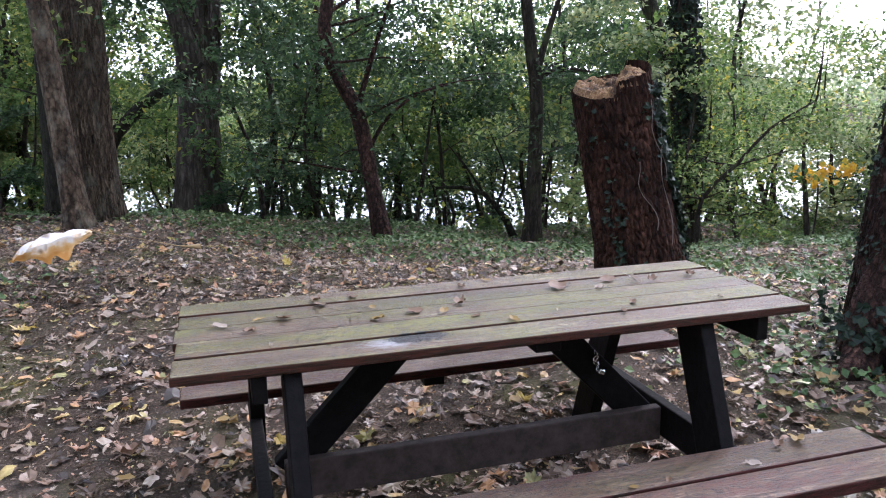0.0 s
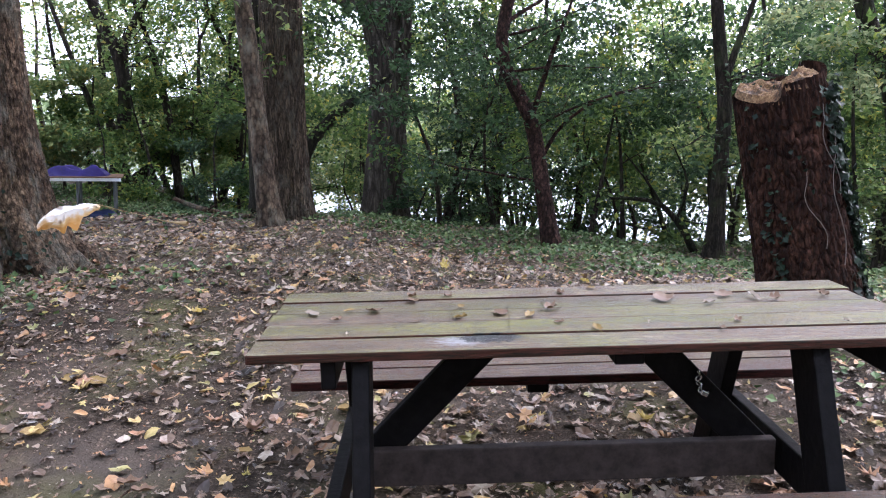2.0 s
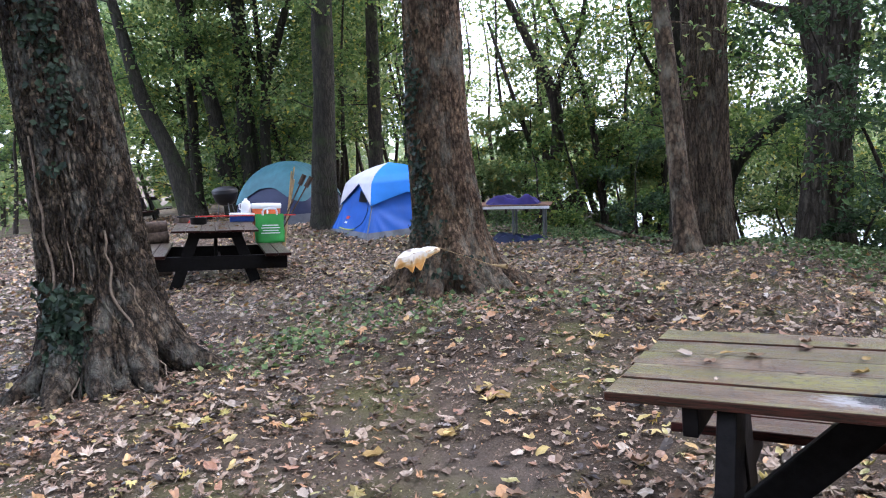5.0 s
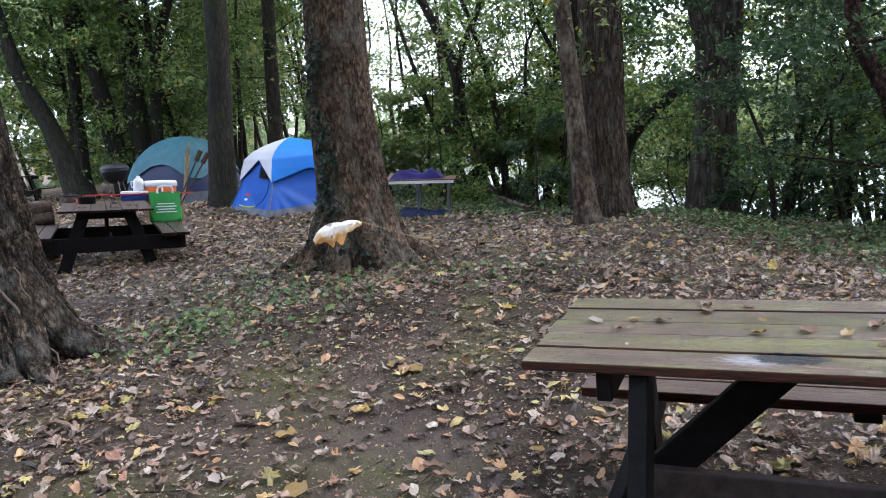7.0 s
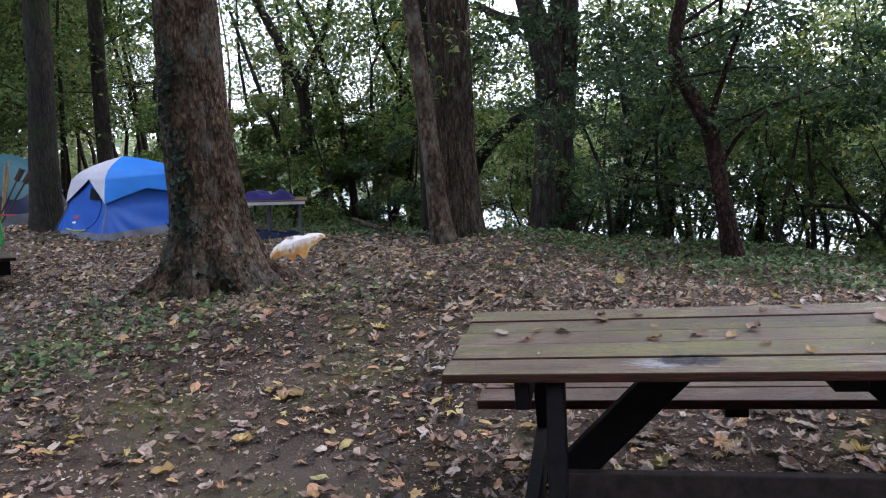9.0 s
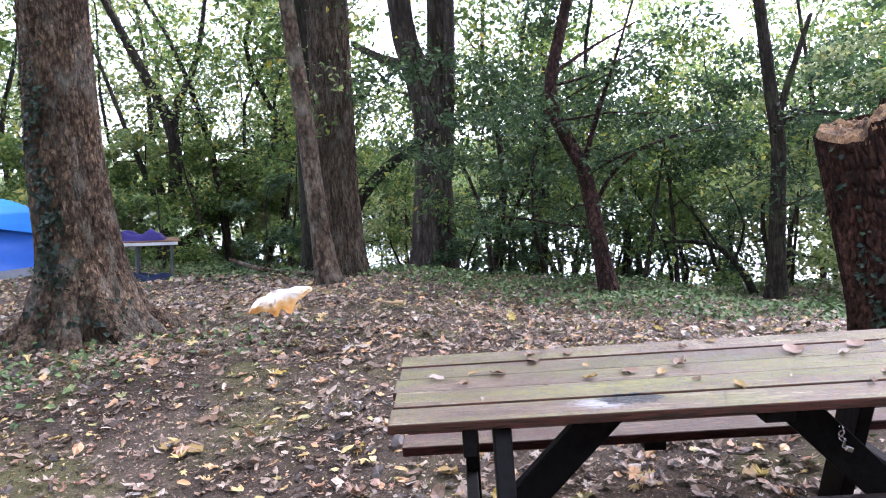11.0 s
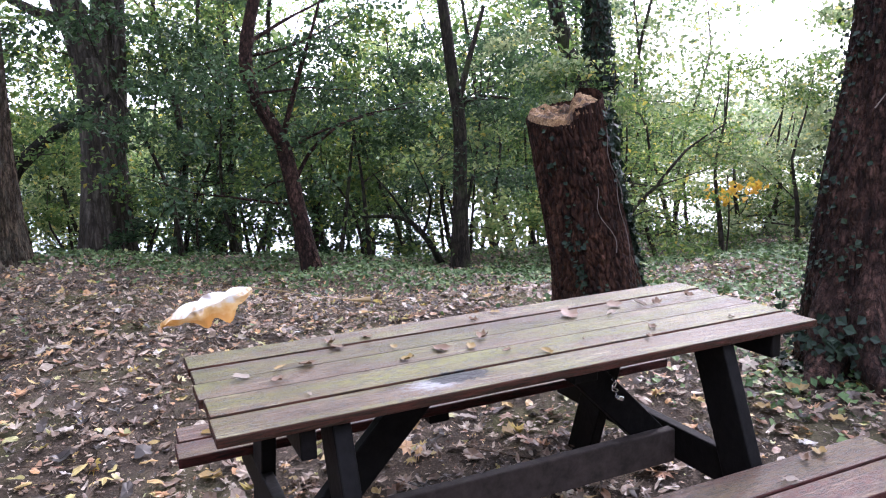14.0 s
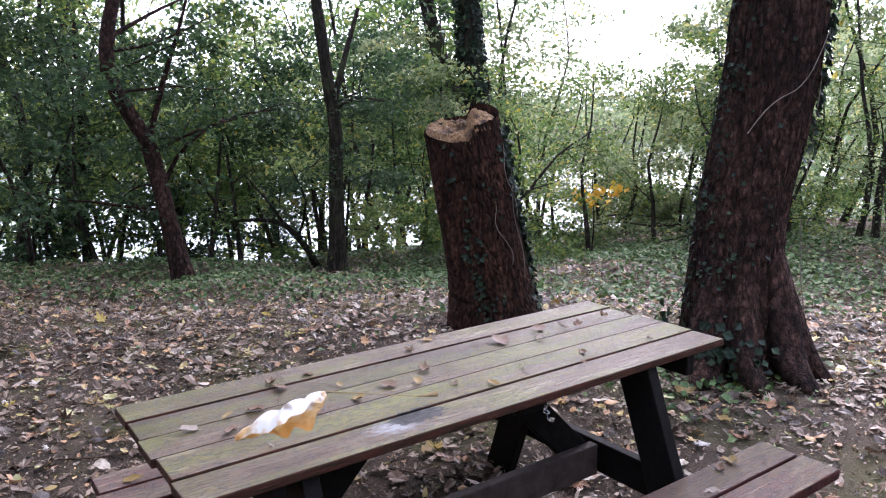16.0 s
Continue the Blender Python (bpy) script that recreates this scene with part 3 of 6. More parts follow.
def climb_ivy(ob, axis_pts, radii, a0, a1, z0, z1, n, size, seed, label="dark green climbing ivy", clump=0.0):
    """Ivy leaves lying on a trunk between two bearings and two heights."""
    gen = np.random.default_rng(seed)
    base = np.array(ob.matrix_basis.translation)
    c, r = spline(axis_pts, radii, 0.1)
    z = gen.uniform(z0, z1, n)
    a = np.radians(gen.uniform(a0, a1, n))
    if clump:
        keep = np.sin(z * 9 + 3 * np.sin(a * 4)) + np.sin(a * 11 + z * 5) > clump
        z, a = z[keep], a[keep]
    k = len(z)
    cx, cy, rr = (np.interp(z, c[:, 2], q) for q in (c[:, 0], c[:, 1], r))
    out = np.stack([np.cos(a), np.sin(a), np.zeros(k)], 1)
    p = np.stack([cx, cy, z], 1) + out * (rr * 1.06 + gen.uniform(0.0, 0.05, k))[:, None] - base
    v, f = leaf_cloud(p, out + gen.normal(size=p.shape) * 0.45 + np.array([0, 0, 0.35]), size * gen.uniform(0.5, 1.3, k), 0.2, 0.95, gen)
    return part("ivy", mesh_from("ivy", v, f, False), IVY, ob, label)


def ivy_runs(ob, axis_pts, radii, runs, size, seed, label="dark green climbing ivy", spread=0.05):
    """Ivy along wandering stems on a trunk: (bearing, low, high, leaves a metre)."""
    gen = np.random.default_rng(seed)
    base = np.array(ob.matrix_basis.translation)
    c, r = spline(axis_pts, radii, 0.1)
    Z, A = [], []
    for a0, z0, z1, dense in runs:
        a, z = math.radians(a0), z0
        drift = gen.normal() * 0.05
        while z < z1:
            k = gen.poisson(dense * 0.04 * gen.uniform(0.2, 1.8))
            rr = float(np.interp(z, c[:, 2], r))
            Z.append(z + gen.normal(size=k) * 0.03)
            A.append(a + gen.normal(size=k) * spread / rr)
            z += 0.04
            drift = 0.8 * drift + gen.normal() * 0.02 - 0.08 * (a - math.radians(a0))
            a += drift
    z, a = np.concatenate(Z), np.concatenate(A)
    k = len(z)
    cx, cy, rr = (np.interp(z, c[:, 2], q) for q in (c[:, 0], c[:, 1], r))
    out = np.stack([np.cos(a), np.sin(a), np.zeros(k)], 1)
    p = np.stack([cx, cy, z], 1) + out * (rr * 1.05 + np.abs(gen.normal(size=k)) * 0.022)[:, None] - base
    v, f = leaf_cloud(p, out + gen.normal(size=p.shape) * 0.5 + np.array([0, 0, 0.45]), size * gen.uniform(0.45, 1.3, k), 0.2, 0.95, gen)
    return part("ivy", mesh_from("ivy", v, f, False), IVY, ob, label)


def roots(ob, cx, cy, r, spread, mat, seed):
    """Buttress roots running from the foot of a trunk into the soil: (bearing, length, thickness)."""
    base = np.array(ob.matrix_basis.translation)
    for k, (deg, ln, thick) in enumerate(spread):
        d = np.array([math.cos(radians(deg)), math.sin(radians(deg))])
        side = np.array([-d[1], d[0]])
        pts = []
        for s, z in ((0.45, 0.75), (0.8, 0.36), (1.08, 0.15), (1.2 + 0.5 * ln / r, 0.03), (1.25 + ln / r, -0.07)):
            q = np.array([cx, cy]) + d * r * s + side * 0.05 * math.sin(3 * s + k)
            pts.append((q[0], q[1], on_ground(q[0], q[1]) + z - 0.2 * thick))
        v, f = tube(np.array(pts) - base, [thick * 0.7, thick * 1.05, thick, thick * 0.62, thick * 0.25], 56, 0.03, 0.12, 0, 5, 0.05, 22, seed + k, (22, 0.09, 0.08))
        part("root", mesh_from("root", v, f), mat, ob)


def vine(ob, pts, r, mat, name="vine", label=""):
    base = np.array(ob.matrix_basis.translation)
    v, f = tube(np.array(pts, float) - base, [r, r * 0.7], 6, 0.05, 0.2)
    return part(name, mesh_from(name, v, f), mat, ob, label)


def up(points, dz, drift=0.0):
    """Carries a trunk on above its last point."""
    a, b = np.array(points[-2], float), np.array(points[-1], float)
    d = (b - a) / np.linalg.norm(b - a)
    return list(points) + [tuple(b + d * dz + np.array([drift, 0, 0]))]


CENTRE = [(-2.86, 4.04, 0.22), (-2.87, 4.04, 0.9), (-2.89, 4.03, 1.6), (-2.86, 4.04, 2.58), (-2.8, 4.1, 5.5)]
CENTRE_R = [0.36, 0.31, 0.285, 0.265, 0.22]
centre_tree = tree(CENTRE, CENTRE_R, BARK_GREY, "tall grey-brown tree with flaking bark and ivy at its foot", 290, 0.034, 0.03, 0.75, 0.03, 40, 3, (84, 0.09, 0.05), count=0)
ivy_runs(centre_tree, CENTRE, CENTRE_R, [(254, 0.35, 2.1, 120), (262, 0.3, 1.3, 170), (268, 0.3, 0.9, 130), (248, 0.6, 2.6, 70)], 0.05, 5)
ivy_runs(centre_tree, CENTRE, [r * 1.35 for r in CENTRE_R], [(250, 0.25, 0.6, 90), (303, 0.3, 0.6, 70), (322, 0.28, 0.5, 40), (228, 0.25, 0.45, 70)], 0.05, 6, spread=0.1)
roots(centre_tree, -2.86, 4.04, 0.37, [(208, 0.42, 0.12), (243, 0.3, 0.11), (282, 0.25, 0.09), (318, 0.2, 0.11), (352, 0.3, 0.1), (30, 0.5, 0.12), (110, 0.4, 0.12)], BARK_GREY, 130)

NEAR = [(-4.18, 1.38, 0.05), (-4.25, 1.38, 0.8), (-4.29, 1.37, 1.6), (-4.36, 1.35, 2.76), (-4.46, 1.32, 5.5)]
NEAR_R = [0.43, 0.36, 0.335, 0.32, 0.26]
near_tree = tree(NEAR, NEAR_R, BARK_NEAR, "broad grey tree with deeply ridged bark and bare vines", 290, 0.026, 0.04, 0.7, 0.05, 36, 9, (56, 0.13, 0.11), count=0)
ivy_runs(near_tree, NEAR, [r * 1.18 for r in NEAR_R], [(292, 0.1, 0.75, 240), (282, 0.1, 0.85, 200), (300, 0.1, 0.5, 180)], 0.065, 15, spread=0.07)
ivy_runs(near_tree, NEAR, NEAR_R, [(300, 1.5, 2.9, 90), (318, 1.9, 2.9, 110), (330, 2.1, 2.9, 90)], 0.05, 16)
roots(near_tree, -4.18, 1.38, 0.46, [(345, 0.28, 0.1), (318, 0.22, 0.1), (290, 0.3, 0.13), (20, 0.3, 0.12), (255, 0.3, 0.12)], BARK_NEAR, 140)
for k in range(9):
    g = random.Random(40 + k)
    a = math.radians(288 + 8.5 * k + g.uniform(-4, 4))
    run, top = [], g.uniform(0.5, 1.9)
    for s in np.linspace(0, 1, 14):
        z = 0.08 + s * top
        rr = float(np.interp(z, [0.05, 0.25, 0.8, 1.6, 2.76], [0.7, 0.52, 0.385, 0.352, 0.332]))
        a += g.uniform(-0.09, 0.075)
        run.append((float(np.interp(z, [0, 2.76], [-4.19, -4.36])) + math.cos(a) * rr, 1.37 + math.sin(a) * rr, z))
    vine(near_tree, run, g.uniform(0.005, 0.011), BARK_NEAR if k % 2 else PALE_VINE, label="bare twisting vine stem")

RIGHT = [(3.53, 0.99, 0.0), (3.545, 1.0, 0.6), (3.585, 0.985, 1.07), (3.7, 0.9, 2.19), (3.85, 0.85, 5.5)]
RIGHT_R = [0.295, 0.262, 0.257, 0.26, 0.22]
right_tree = tree(RIGHT, RIGHT_R, BARK_RED, "thick reddish-brown tree with ivy on its bark", 290, 0.034, 0.05, 0.22, 0.04, 44, 21, (60, 0.13, 0.06), count=0)
ivy_runs(right_tree, RIGHT, RIGHT_R, [(a, z0, z1, d) for a, z0, z1, d in ((135, 0.1, 2.9, 80), (148, 0.1, 2.7, 40), (162, 0.1, 2.9, 24), (176, 0.2, 2.5, 18), (190, 0.1, 1.3, 24), (203, 0.1, 0.8, 45), (216, 0.1, 0.9, 30), (228, 0.1, 0.6, 22), (238, 0.6, 1.5, 8), (205, 1.2, 2.4, 8), (185, 1.4, 2.9, 18))], 0.03, 25, spread=0.04)
ivy_runs(right_tree, RIGHT, RIGHT_R, [(292, 1.2, 3.0, 110), (300, 1.5, 3.0, 140)], 0.05, 27)
ivy_runs(right_tree, RIGHT, [r * 1.4 for r in RIGHT_R], [(190, 0.02, 0.35, 90), (208, 0.02, 0.4, 110), (225, 0.02, 0.3, 70), (170, 0.02, 0.4, 110)], 0.055, 28, spread=0.09)
roots(right_tree, 3.56, 0.95, 0.33, [(262, 0.25, 0.09), (292, 0.14, 0.09), (225, 0.2, 0.09), (185, 0.25, 0.1)], BARK_RED, 150)
for k, (a0, a1, z0, z1) in enumerate(((200, 300, 1.45, 2.05), (285, 305, 1.75, 1.2), (300, 285, 0.05, 1.0))):
    run = []
    for s in np.linspace(0, 1, 8):
        z = z0 + (z1 - z0) * s + 0.04 * math.sin(s * 9 + k)
        a = math.radians(a0 + (a1 - a0) * s)
        rr = float(np.interp(z, [0, 0.1, 0.6, 1.07, 2.19], [0.46, 0.39, 0.315, 0.293, 0.28]))
        cx, cy = float(np.interp(z, [0, 1.07, 2.19], [3.56, 3.6, 3.7])), float(np.interp(z, [0, 1.07, 2.19], [0.95, 0.97, 0.9]))
        run.append((cx + math.cos(a) * rr, cy + math.sin(a) * rr, z))
    vine(right_tree, run, 0.0032, PALE_TWIG, label="pale bare vine stem")

# the sawn-off leaning stump
STUMP = [(2.83, 2.37, 0.05), (2.74, 2.37, 0.5), (2.65, 2.37, 0.9), (2.54, 2.37, 1.43)]
STUMP_R = [0.285, 0.268, 0.257, 0.248]
stump = thing("tree_stump", pose(2.83, 2.37, 0.1), "tall leaning tree stump, deeply furrowed red-brown bark, freshly sawn top", "tree stump")
sv, sf = tube(np.array(STUMP) - np.array([2.83, 2.37, 0.1]), STUMP_R, 300, 0.0075, 0.035, 0.3, 5, 0.02, 44, 31, (50, 0.085, 0.085))
LEAN = np.array([-0.27, 0.0, 1.38]) / np.linalg.norm([-0.27, 0, 1.38])


def saw_cut(x, y):
    """How far the torn cut stands over the stump's end: low in front, a splintered wedge at the back."""
    w = 0.82 * x - 0.57 * y - 0.02 * math.sin(30 * (x + y))
    return 0.22 * (y + 0.22) + 0.06 * x + (min(0.085, (w - 0.045) * 2.4) if w > 0.045 else 0.0)


end = np.array(STUMP[-1]) - np.array([2.83, 2.37, 0.1])
rim = sv.reshape(-1, 300, 3)
lifts = [saw_cut(*(rim[-1, j] - end)[:2] * 0.9) + 0.012 for j in range(300)]
for k in range(1, 16):
    for j in range(300):
        rim[-16 + k, j] += LEAN * lifts[j] * (k / 15)
sv = rim.reshape(-1, 3)
part("trunk", mesh_from("trunk", sv, sf), BARK_STUMP, stump)


def stump_top():
    gen = np.random.default_rng(3)
    rings, sides = 12, 60
    ax, c = LEAN, end
    vs = [c + ax * (saw_cut(0, 0) + 0.016)]
    for i in range(1, rings + 1):
        for j in range(sides):
            a = 2 * math.pi * j / sides
            rr = 0.242 * i / rings
            x, y = rr * math.cos(a), rr * math.sin(a)
            rough = 0.009 * math.sin(38 * x + 15 * y) + 0.007 * math.sin(90 * x - 20 * y) + gen.normal() * 0.008
            h = saw_cut(x, y) + (rough + 0.016 if i < rings - 1 else 0.012 if i < rings else -0.03)
            vs.append(c + np.array([x, y, 0]) + ax * h)
    bm = bmesh.new()
    bv = [bm.verts.new(v) for v in vs]
    for j in range(sides):
        bm.faces.new((bv[0], bv[1 + j], bv[1 + (j + 1) % sides]))
    for i in range(rings - 1):
        for j in range(sides):
            k = 1 + i * sides
            bm.faces.new((bv[k + j], bv[k + sides + j], bv[k + sides + (j + 1) % sides], bv[k + (j + 1) % sides]))
    return bm


def sawn_wood():
    """Torn end grain: streaks of tan and orange, weathered to brown."""
    m, t, p = material("raw_sawn_wood")
    v = coords(t, (9, 60, 22))
    n1, n2, n3 = noise_tex(t, v, 1.4, 8, 0.75, 0.8), noise_tex(t, coords(t), 11, 6, 0.7), noise_tex(t, coords(t), 90, 4)
    col = ramp(t, n1, [(0.32, (0.05, 0.024, 0.012)), (0.45, (0.2, 0.1, 0.042)), (0.58, (0.42, 0.25, 0.115)), (0.72, (0.58, 0.43, 0.25))])
    col = mix(t, col, (0.07, 0.042, 0.028), ramp(t, n2, [(0.47, (0, 0, 0)), (0.57, (0.9, 0.9, 0.9))]))
    t.links.new(mix(t, col, ramp(t, n3, [(0.3, (0.45, 0.45, 0.45)), (0.6, (1, 1, 1))]), 0.7, "MULTIPLY"), p.inputs["Base Color"])
    p.inputs["Roughness"].default_value = 0.85
    bump(t, mix(t, n1, n2, 0.4), p, 1.0, 0.03)
    return m


part("cut_top", stump_top(), sawn_wood(), stump, "torn orange-tan sawn wood")
ivy_runs(stump, STUMP, STUMP_R, [(326, 0.05, 1.5, 330), (338, 0.05, 1.5, 330), (352, 0.05, 1.5, 330), (310, 0.1, 0.5, 90), (305, 1.1, 1.5, 120), (15, 0.05, 1.5, 260)], 0.05, 33, spread=0.035)
ivy_runs(stump, STUMP, STUMP_R, [(222, 0.1, 1.15, 40), (228, 0.3, 0.85, 45), (205, 1.1, 1.42, 50), (250, 0.1, 0.4, 40), (262, 0.9, 1.2, 20)], 0.036, 34, spread=0.022)
tg = np.random.default_rng(36)
tp = np.stack([tg.normal(-0.02, 0.08, 50), tg.normal(0.06, 0.07, 50), tg.uniform(0.0, 0.03, 50)], 1)
tp[:, 2] += 1.35 + np.array([saw_cut(x, y) for x, y in tp[:, :2]])
tv, tf = leaf_cloud(tp + np.array([-0.29, 0, -0.03]), tg.normal(size=tp.shape) * 0.6 + np.array([0, 0, 1.0]), tg.uniform(0.02, 0.045, 50), 0.2, 0.9, tg)
part("ivy", mesh_from("ivy", tv, tf, False), IVY, stump, "ivy and dead leaves on the cut top")
for k, (a0, a1, z0, z1) in enumerate(((270, 255, 0.6, 1.05), (290, 300, 0.5, 1.25), (300, 285, 0.9, 1.4))):
    run = []
    for s in np.linspace(0, 1, 7):
        z = z0 + (z1 - z0) * s
        a = math.radians(a0 + (a1 - a0) * s + 6 * math.sin(s * 8))
        cx = float(np.interp(z, [0.05, 0.5, 0.9, 1.43], [2.83, 2.74, 2.65, 2.54]))
        run.append((cx + math.cos(a) * 0.288, 2.37 + math.sin(a) * 0.288, z))
    vine(stump, run, 0.0028, PALE_TWIG, label="bare ivy stem")

# standing trees of the river bank
TALL = []
FARSET = dict(sides=28, step=0.2, rough=0.07, flare=0.45, ridge=0.05, ridges=24)
tree(up([(-1.43, 7.21, 0.05), (-1.49, 7.23, 0.7), (-1.53, 7.25, 1.4), (-1.57, 7.25, 2.1), (-1.62, 7.25, 2.8), (-1.67, 7.25, 3.5)], 2.5), [0.15, 0.118, 0.11, 0.108, 0.1, 0.09, 0.06], BARK_SMOOTH, "slim smooth grey trunk leaning against a thicker one", seed=51, leaf=LEAF_LIME, count=4, z0=2.6, limb=0.9, per_m=20, size=0.08, **FARSET)
TALL.append((tree(up([(-1.44, 8.4, -0.1), (-1.42, 8.4, 1.3), (-1.37, 8.4, 3.1)], 3), [0.36, 0.285, 0.275, 0.24], BARK_FURROW, "thick upright furrowed brown trunk on the bank", seed=52, leaf=LEAF_GREEN, count=5, z0=2.2, limb=1.4, per_m=45, size=0.09, sides=150, step=0.06, rough=0.04, flare=0.35, ridge=0.06, ridges=40, plates=(46, 0.22, 0.07)), (-1.3, 8.4, 5.9)))
tree(up([(-2.05, 9.6, -0.2), (-2.02, 9.6, 1.5), (-1.98, 9.6, 3.2)], 2.5), [0.2, 0.16, 0.15, 0.1], BARK_MOSS, "dark trunk half hidden behind a thicker one", seed=73, leaf=LEAF_GREEN, count=6, z0=1.4, limb=1.2, per_m=50, size=0.09, **FARSET)
TALL.append((tree(up([(-0.25, 11.3, -0.62), (-0.16, 11.3, 1.2), (-0.12, 11.3, 2.2)], 0.4), [0.42, 0.315, 0.31, 0.34], BARK_PALE, "great forked sycamore with flaking dark bark", seed=53,
     more=[([(-0.15, 11.3, 2.2), (-0.3, 11.3, 2.9), (-0.48, 11.25, 3.6), (-0.56, 11.2, 4.4), (-0.8, 11.2, 6.5)], [0.27, 0.235, 0.215, 0.2, 0.15]), ([(-0.06, 11.3, 2.1), (0.05, 11.35, 3.1), (0.1, 11.35, 3.7), (0.15, 11.4, 6)], [0.26, 0.215, 0.2, 0.16]), ([(0.1, 11.2, 1.2), (0.2, 11.15, 2.4), (0.28, 11.1, 3.6), (0.35, 11.1, 5.5)], [0.1, 0.1, 0.095, 0.07]),
           ([(-0.45, 11.25, 3.15), (-0.9, 11.2, 3.3), (-1.4, 11.2, 3.6)], [0.11, 0.08, 0.05])],
     leaf=LEAF_GREEN, count=4, z0=3.2, limb=1.4, per_m=60, size=0.1, **FARSET), (0.0, 11.3, 5.6)))
tree([(-1.5, 9.9, -0.15), (-1.43, 10.0, 0.75), (-1.1, 10.0, 1.2), (-0.72, 10.0, 1.52), (-0.42, 10.0, 1.7), (0.0, 10.0, 2.0)], [0.11, 0.1, 0.095, 0.085, 0.07, 0.035], BARK_MOSS, "dark bent trunk slanting like a limb", seed=54, leaf=LEAF_LIME, count=2, z0=1.8, limb=0.6, per_m=30, size=0.08, **FARSET)
tree([(1.8, 12.3, -1.2), (1.9, 12.25, 0.5), (2.0, 12.2, 2.01), (2.0, 12.2, 4)], [0.075, 0.065, 0.06, 0.04], BARK_FAR, "thin young trunk on the bank", seed=55, leaf=LEAF_GREEN, count=9, z0=1.0, limb=1.6, size=0.09, per_m=90, **FARSET)
tree(up([(2.12, 7.45, -0.45), (1.97, 7.5, 0.5), (1.89, 7.5, 1.0), (1.81, 7.5, 1.33), (1.63, 7.5, 1.68), (1.47, 7.5, 2.08), (1.51, 7.5, 2.53), (1.62, 7.5, 2.95)], 2.2), [0.125, 0.1, 0.098, 0.092, 0.085, 0.08, 0.075, 0.068, 0.04], BARK_RED, "crooked brown tree leaning over the bank", seed=56,
     more=[([(1.93, 7.5, 0.72), (2.15, 7.5, 1.12), (2.5, 7.5, 1.42), (2.95, 7.5, 1.6), (3.5, 7.5, 1.66)], [0.03, 0.024, 0.02, 0.014, 0.008]), ([(1.83, 7.5, 1.28), (1.98, 7.5, 1.75), (2.1, 7.5, 2.1), (2.3, 7.55, 2.6), (2.55, 7.6, 3.3)], [0.036, 0.032, 0.028, 0.02, 0.012]), ([(1.5, 7.5, 2.45), (2.0, 7.6, 2.75), (2.6, 7.7, 3.05)], [0.03, 0.02, 0.01])],
     leaf=LEAF_DARK, count=18, z0=0.9, limb=1.5, per_m=100, size=0.085, spread=0.16, **FARSET)
tree(up([(4.3, 7.7, -0.65), (4.34, 7.7, 0.6), (4.36, 7.7, 1.4), (4.28, 7.7, 2.02), (4.2, 7.7, 2.7)], 3), [0.125, 0.1, 0.093, 0.082, 0.075, 0.04], BARK_FAR, "slender straight trunk among ground ivy", seed=57,
     more=[([(4.32, 7.7, 1.6), (4.5, 7.7, 2.2), (4.78, 7.7, 3.0)], [0.05, 0.04, 0.025]), ([(4.34, 7.7, 1.62), (4.7, 7.72, 1.8), (5.2, 7.75, 1.75)], [0.035, 0.028, 0.015])],
     leaf=LEAF_DARK, count=10, z0=1.3, limb=1.2, per_m=60, size=0.08, **FARSET)
tree([(4.32, 8.2, -0.8), (4.1, 8.2, -0.35), (3.76, 8.2, 0.06), (3.38, 8.2, 0.17), (3.04, 8.2, 0.18)], [0.055, 0.045, 0.035, 0.027, 0.015], BARK_MOSS, "low arching bare sapling", seed=61,
     more=[([(3.76, 8.2, 0.06), (3.5, 8.2, 0.45), (3.2, 8.15, 0.8)], [0.022, 0.016, 0.008]), ([(3.95, 8.2, -0.15), (4.1, 8.2, 0.35), (3.85, 8.2, 0.95)], [0.022, 0.016, 0.008])],
     leaf=LEAF_GREEN, count=4, z0=0.3, limb=0.6, per_m=25, size=0.08, **FARSET)
IVIED = [(6.3, 6.95, -0.5), (6.29, 6.95, 1.17), (6.22, 6.95, 1.91), (6.13, 6.97, 2.63), (6.0, 7, 6)]
ivied = tree(IVIED, [0.175, 0.165, 0.155, 0.155, 0.12], BARK_FAR, "upright trunk wrapped in dark ivy", seed=58, leaf=LEAF_DARK, count=4, z0=2.2, limb=1.0, per_m=40, size=0.1, **FARSET)
climb_ivy(ivied, IVIED, [0.17, 0.16, 0.155, 0.155, 0.12], 0, 360, 0.0, 4.5, 4200, 0.075, 59, clump=-0.7)
tree([(6.75, 7.6, -0.5), (6.57, 7.66, 1.31), (6.34, 7.73, 2.03), (6.1, 7.8, 2.75), (5.6, 7.9, 5)], [0.14, 0.125, 0.12, 0.115, 0.08], BARK_FAR, "brown trunk leaning behind an ivied one", seed=60, leaf=LEAF_GREEN, count=4, z0=2.4, limb=1.0, **FARSET)
tree([(5.56, 5.67, -0.27), (5.6, 5.65, 0.19), (5.9, 5.46, 0.59), (6.19, 5.27, 1.02), (6.57, 5.05, 1.31)], [0.03, 0.026, 0.022, 0.016, 0.008], BARK_FAR, "thin dark crooked sapling slanting over the bank", seed=72, leaf=LEAF_LIME, count=9, z0=0.5, limb=0.9, per_m=22, size=0.07, sides=10, step=0.2, rough=0.07, flare=0.2)
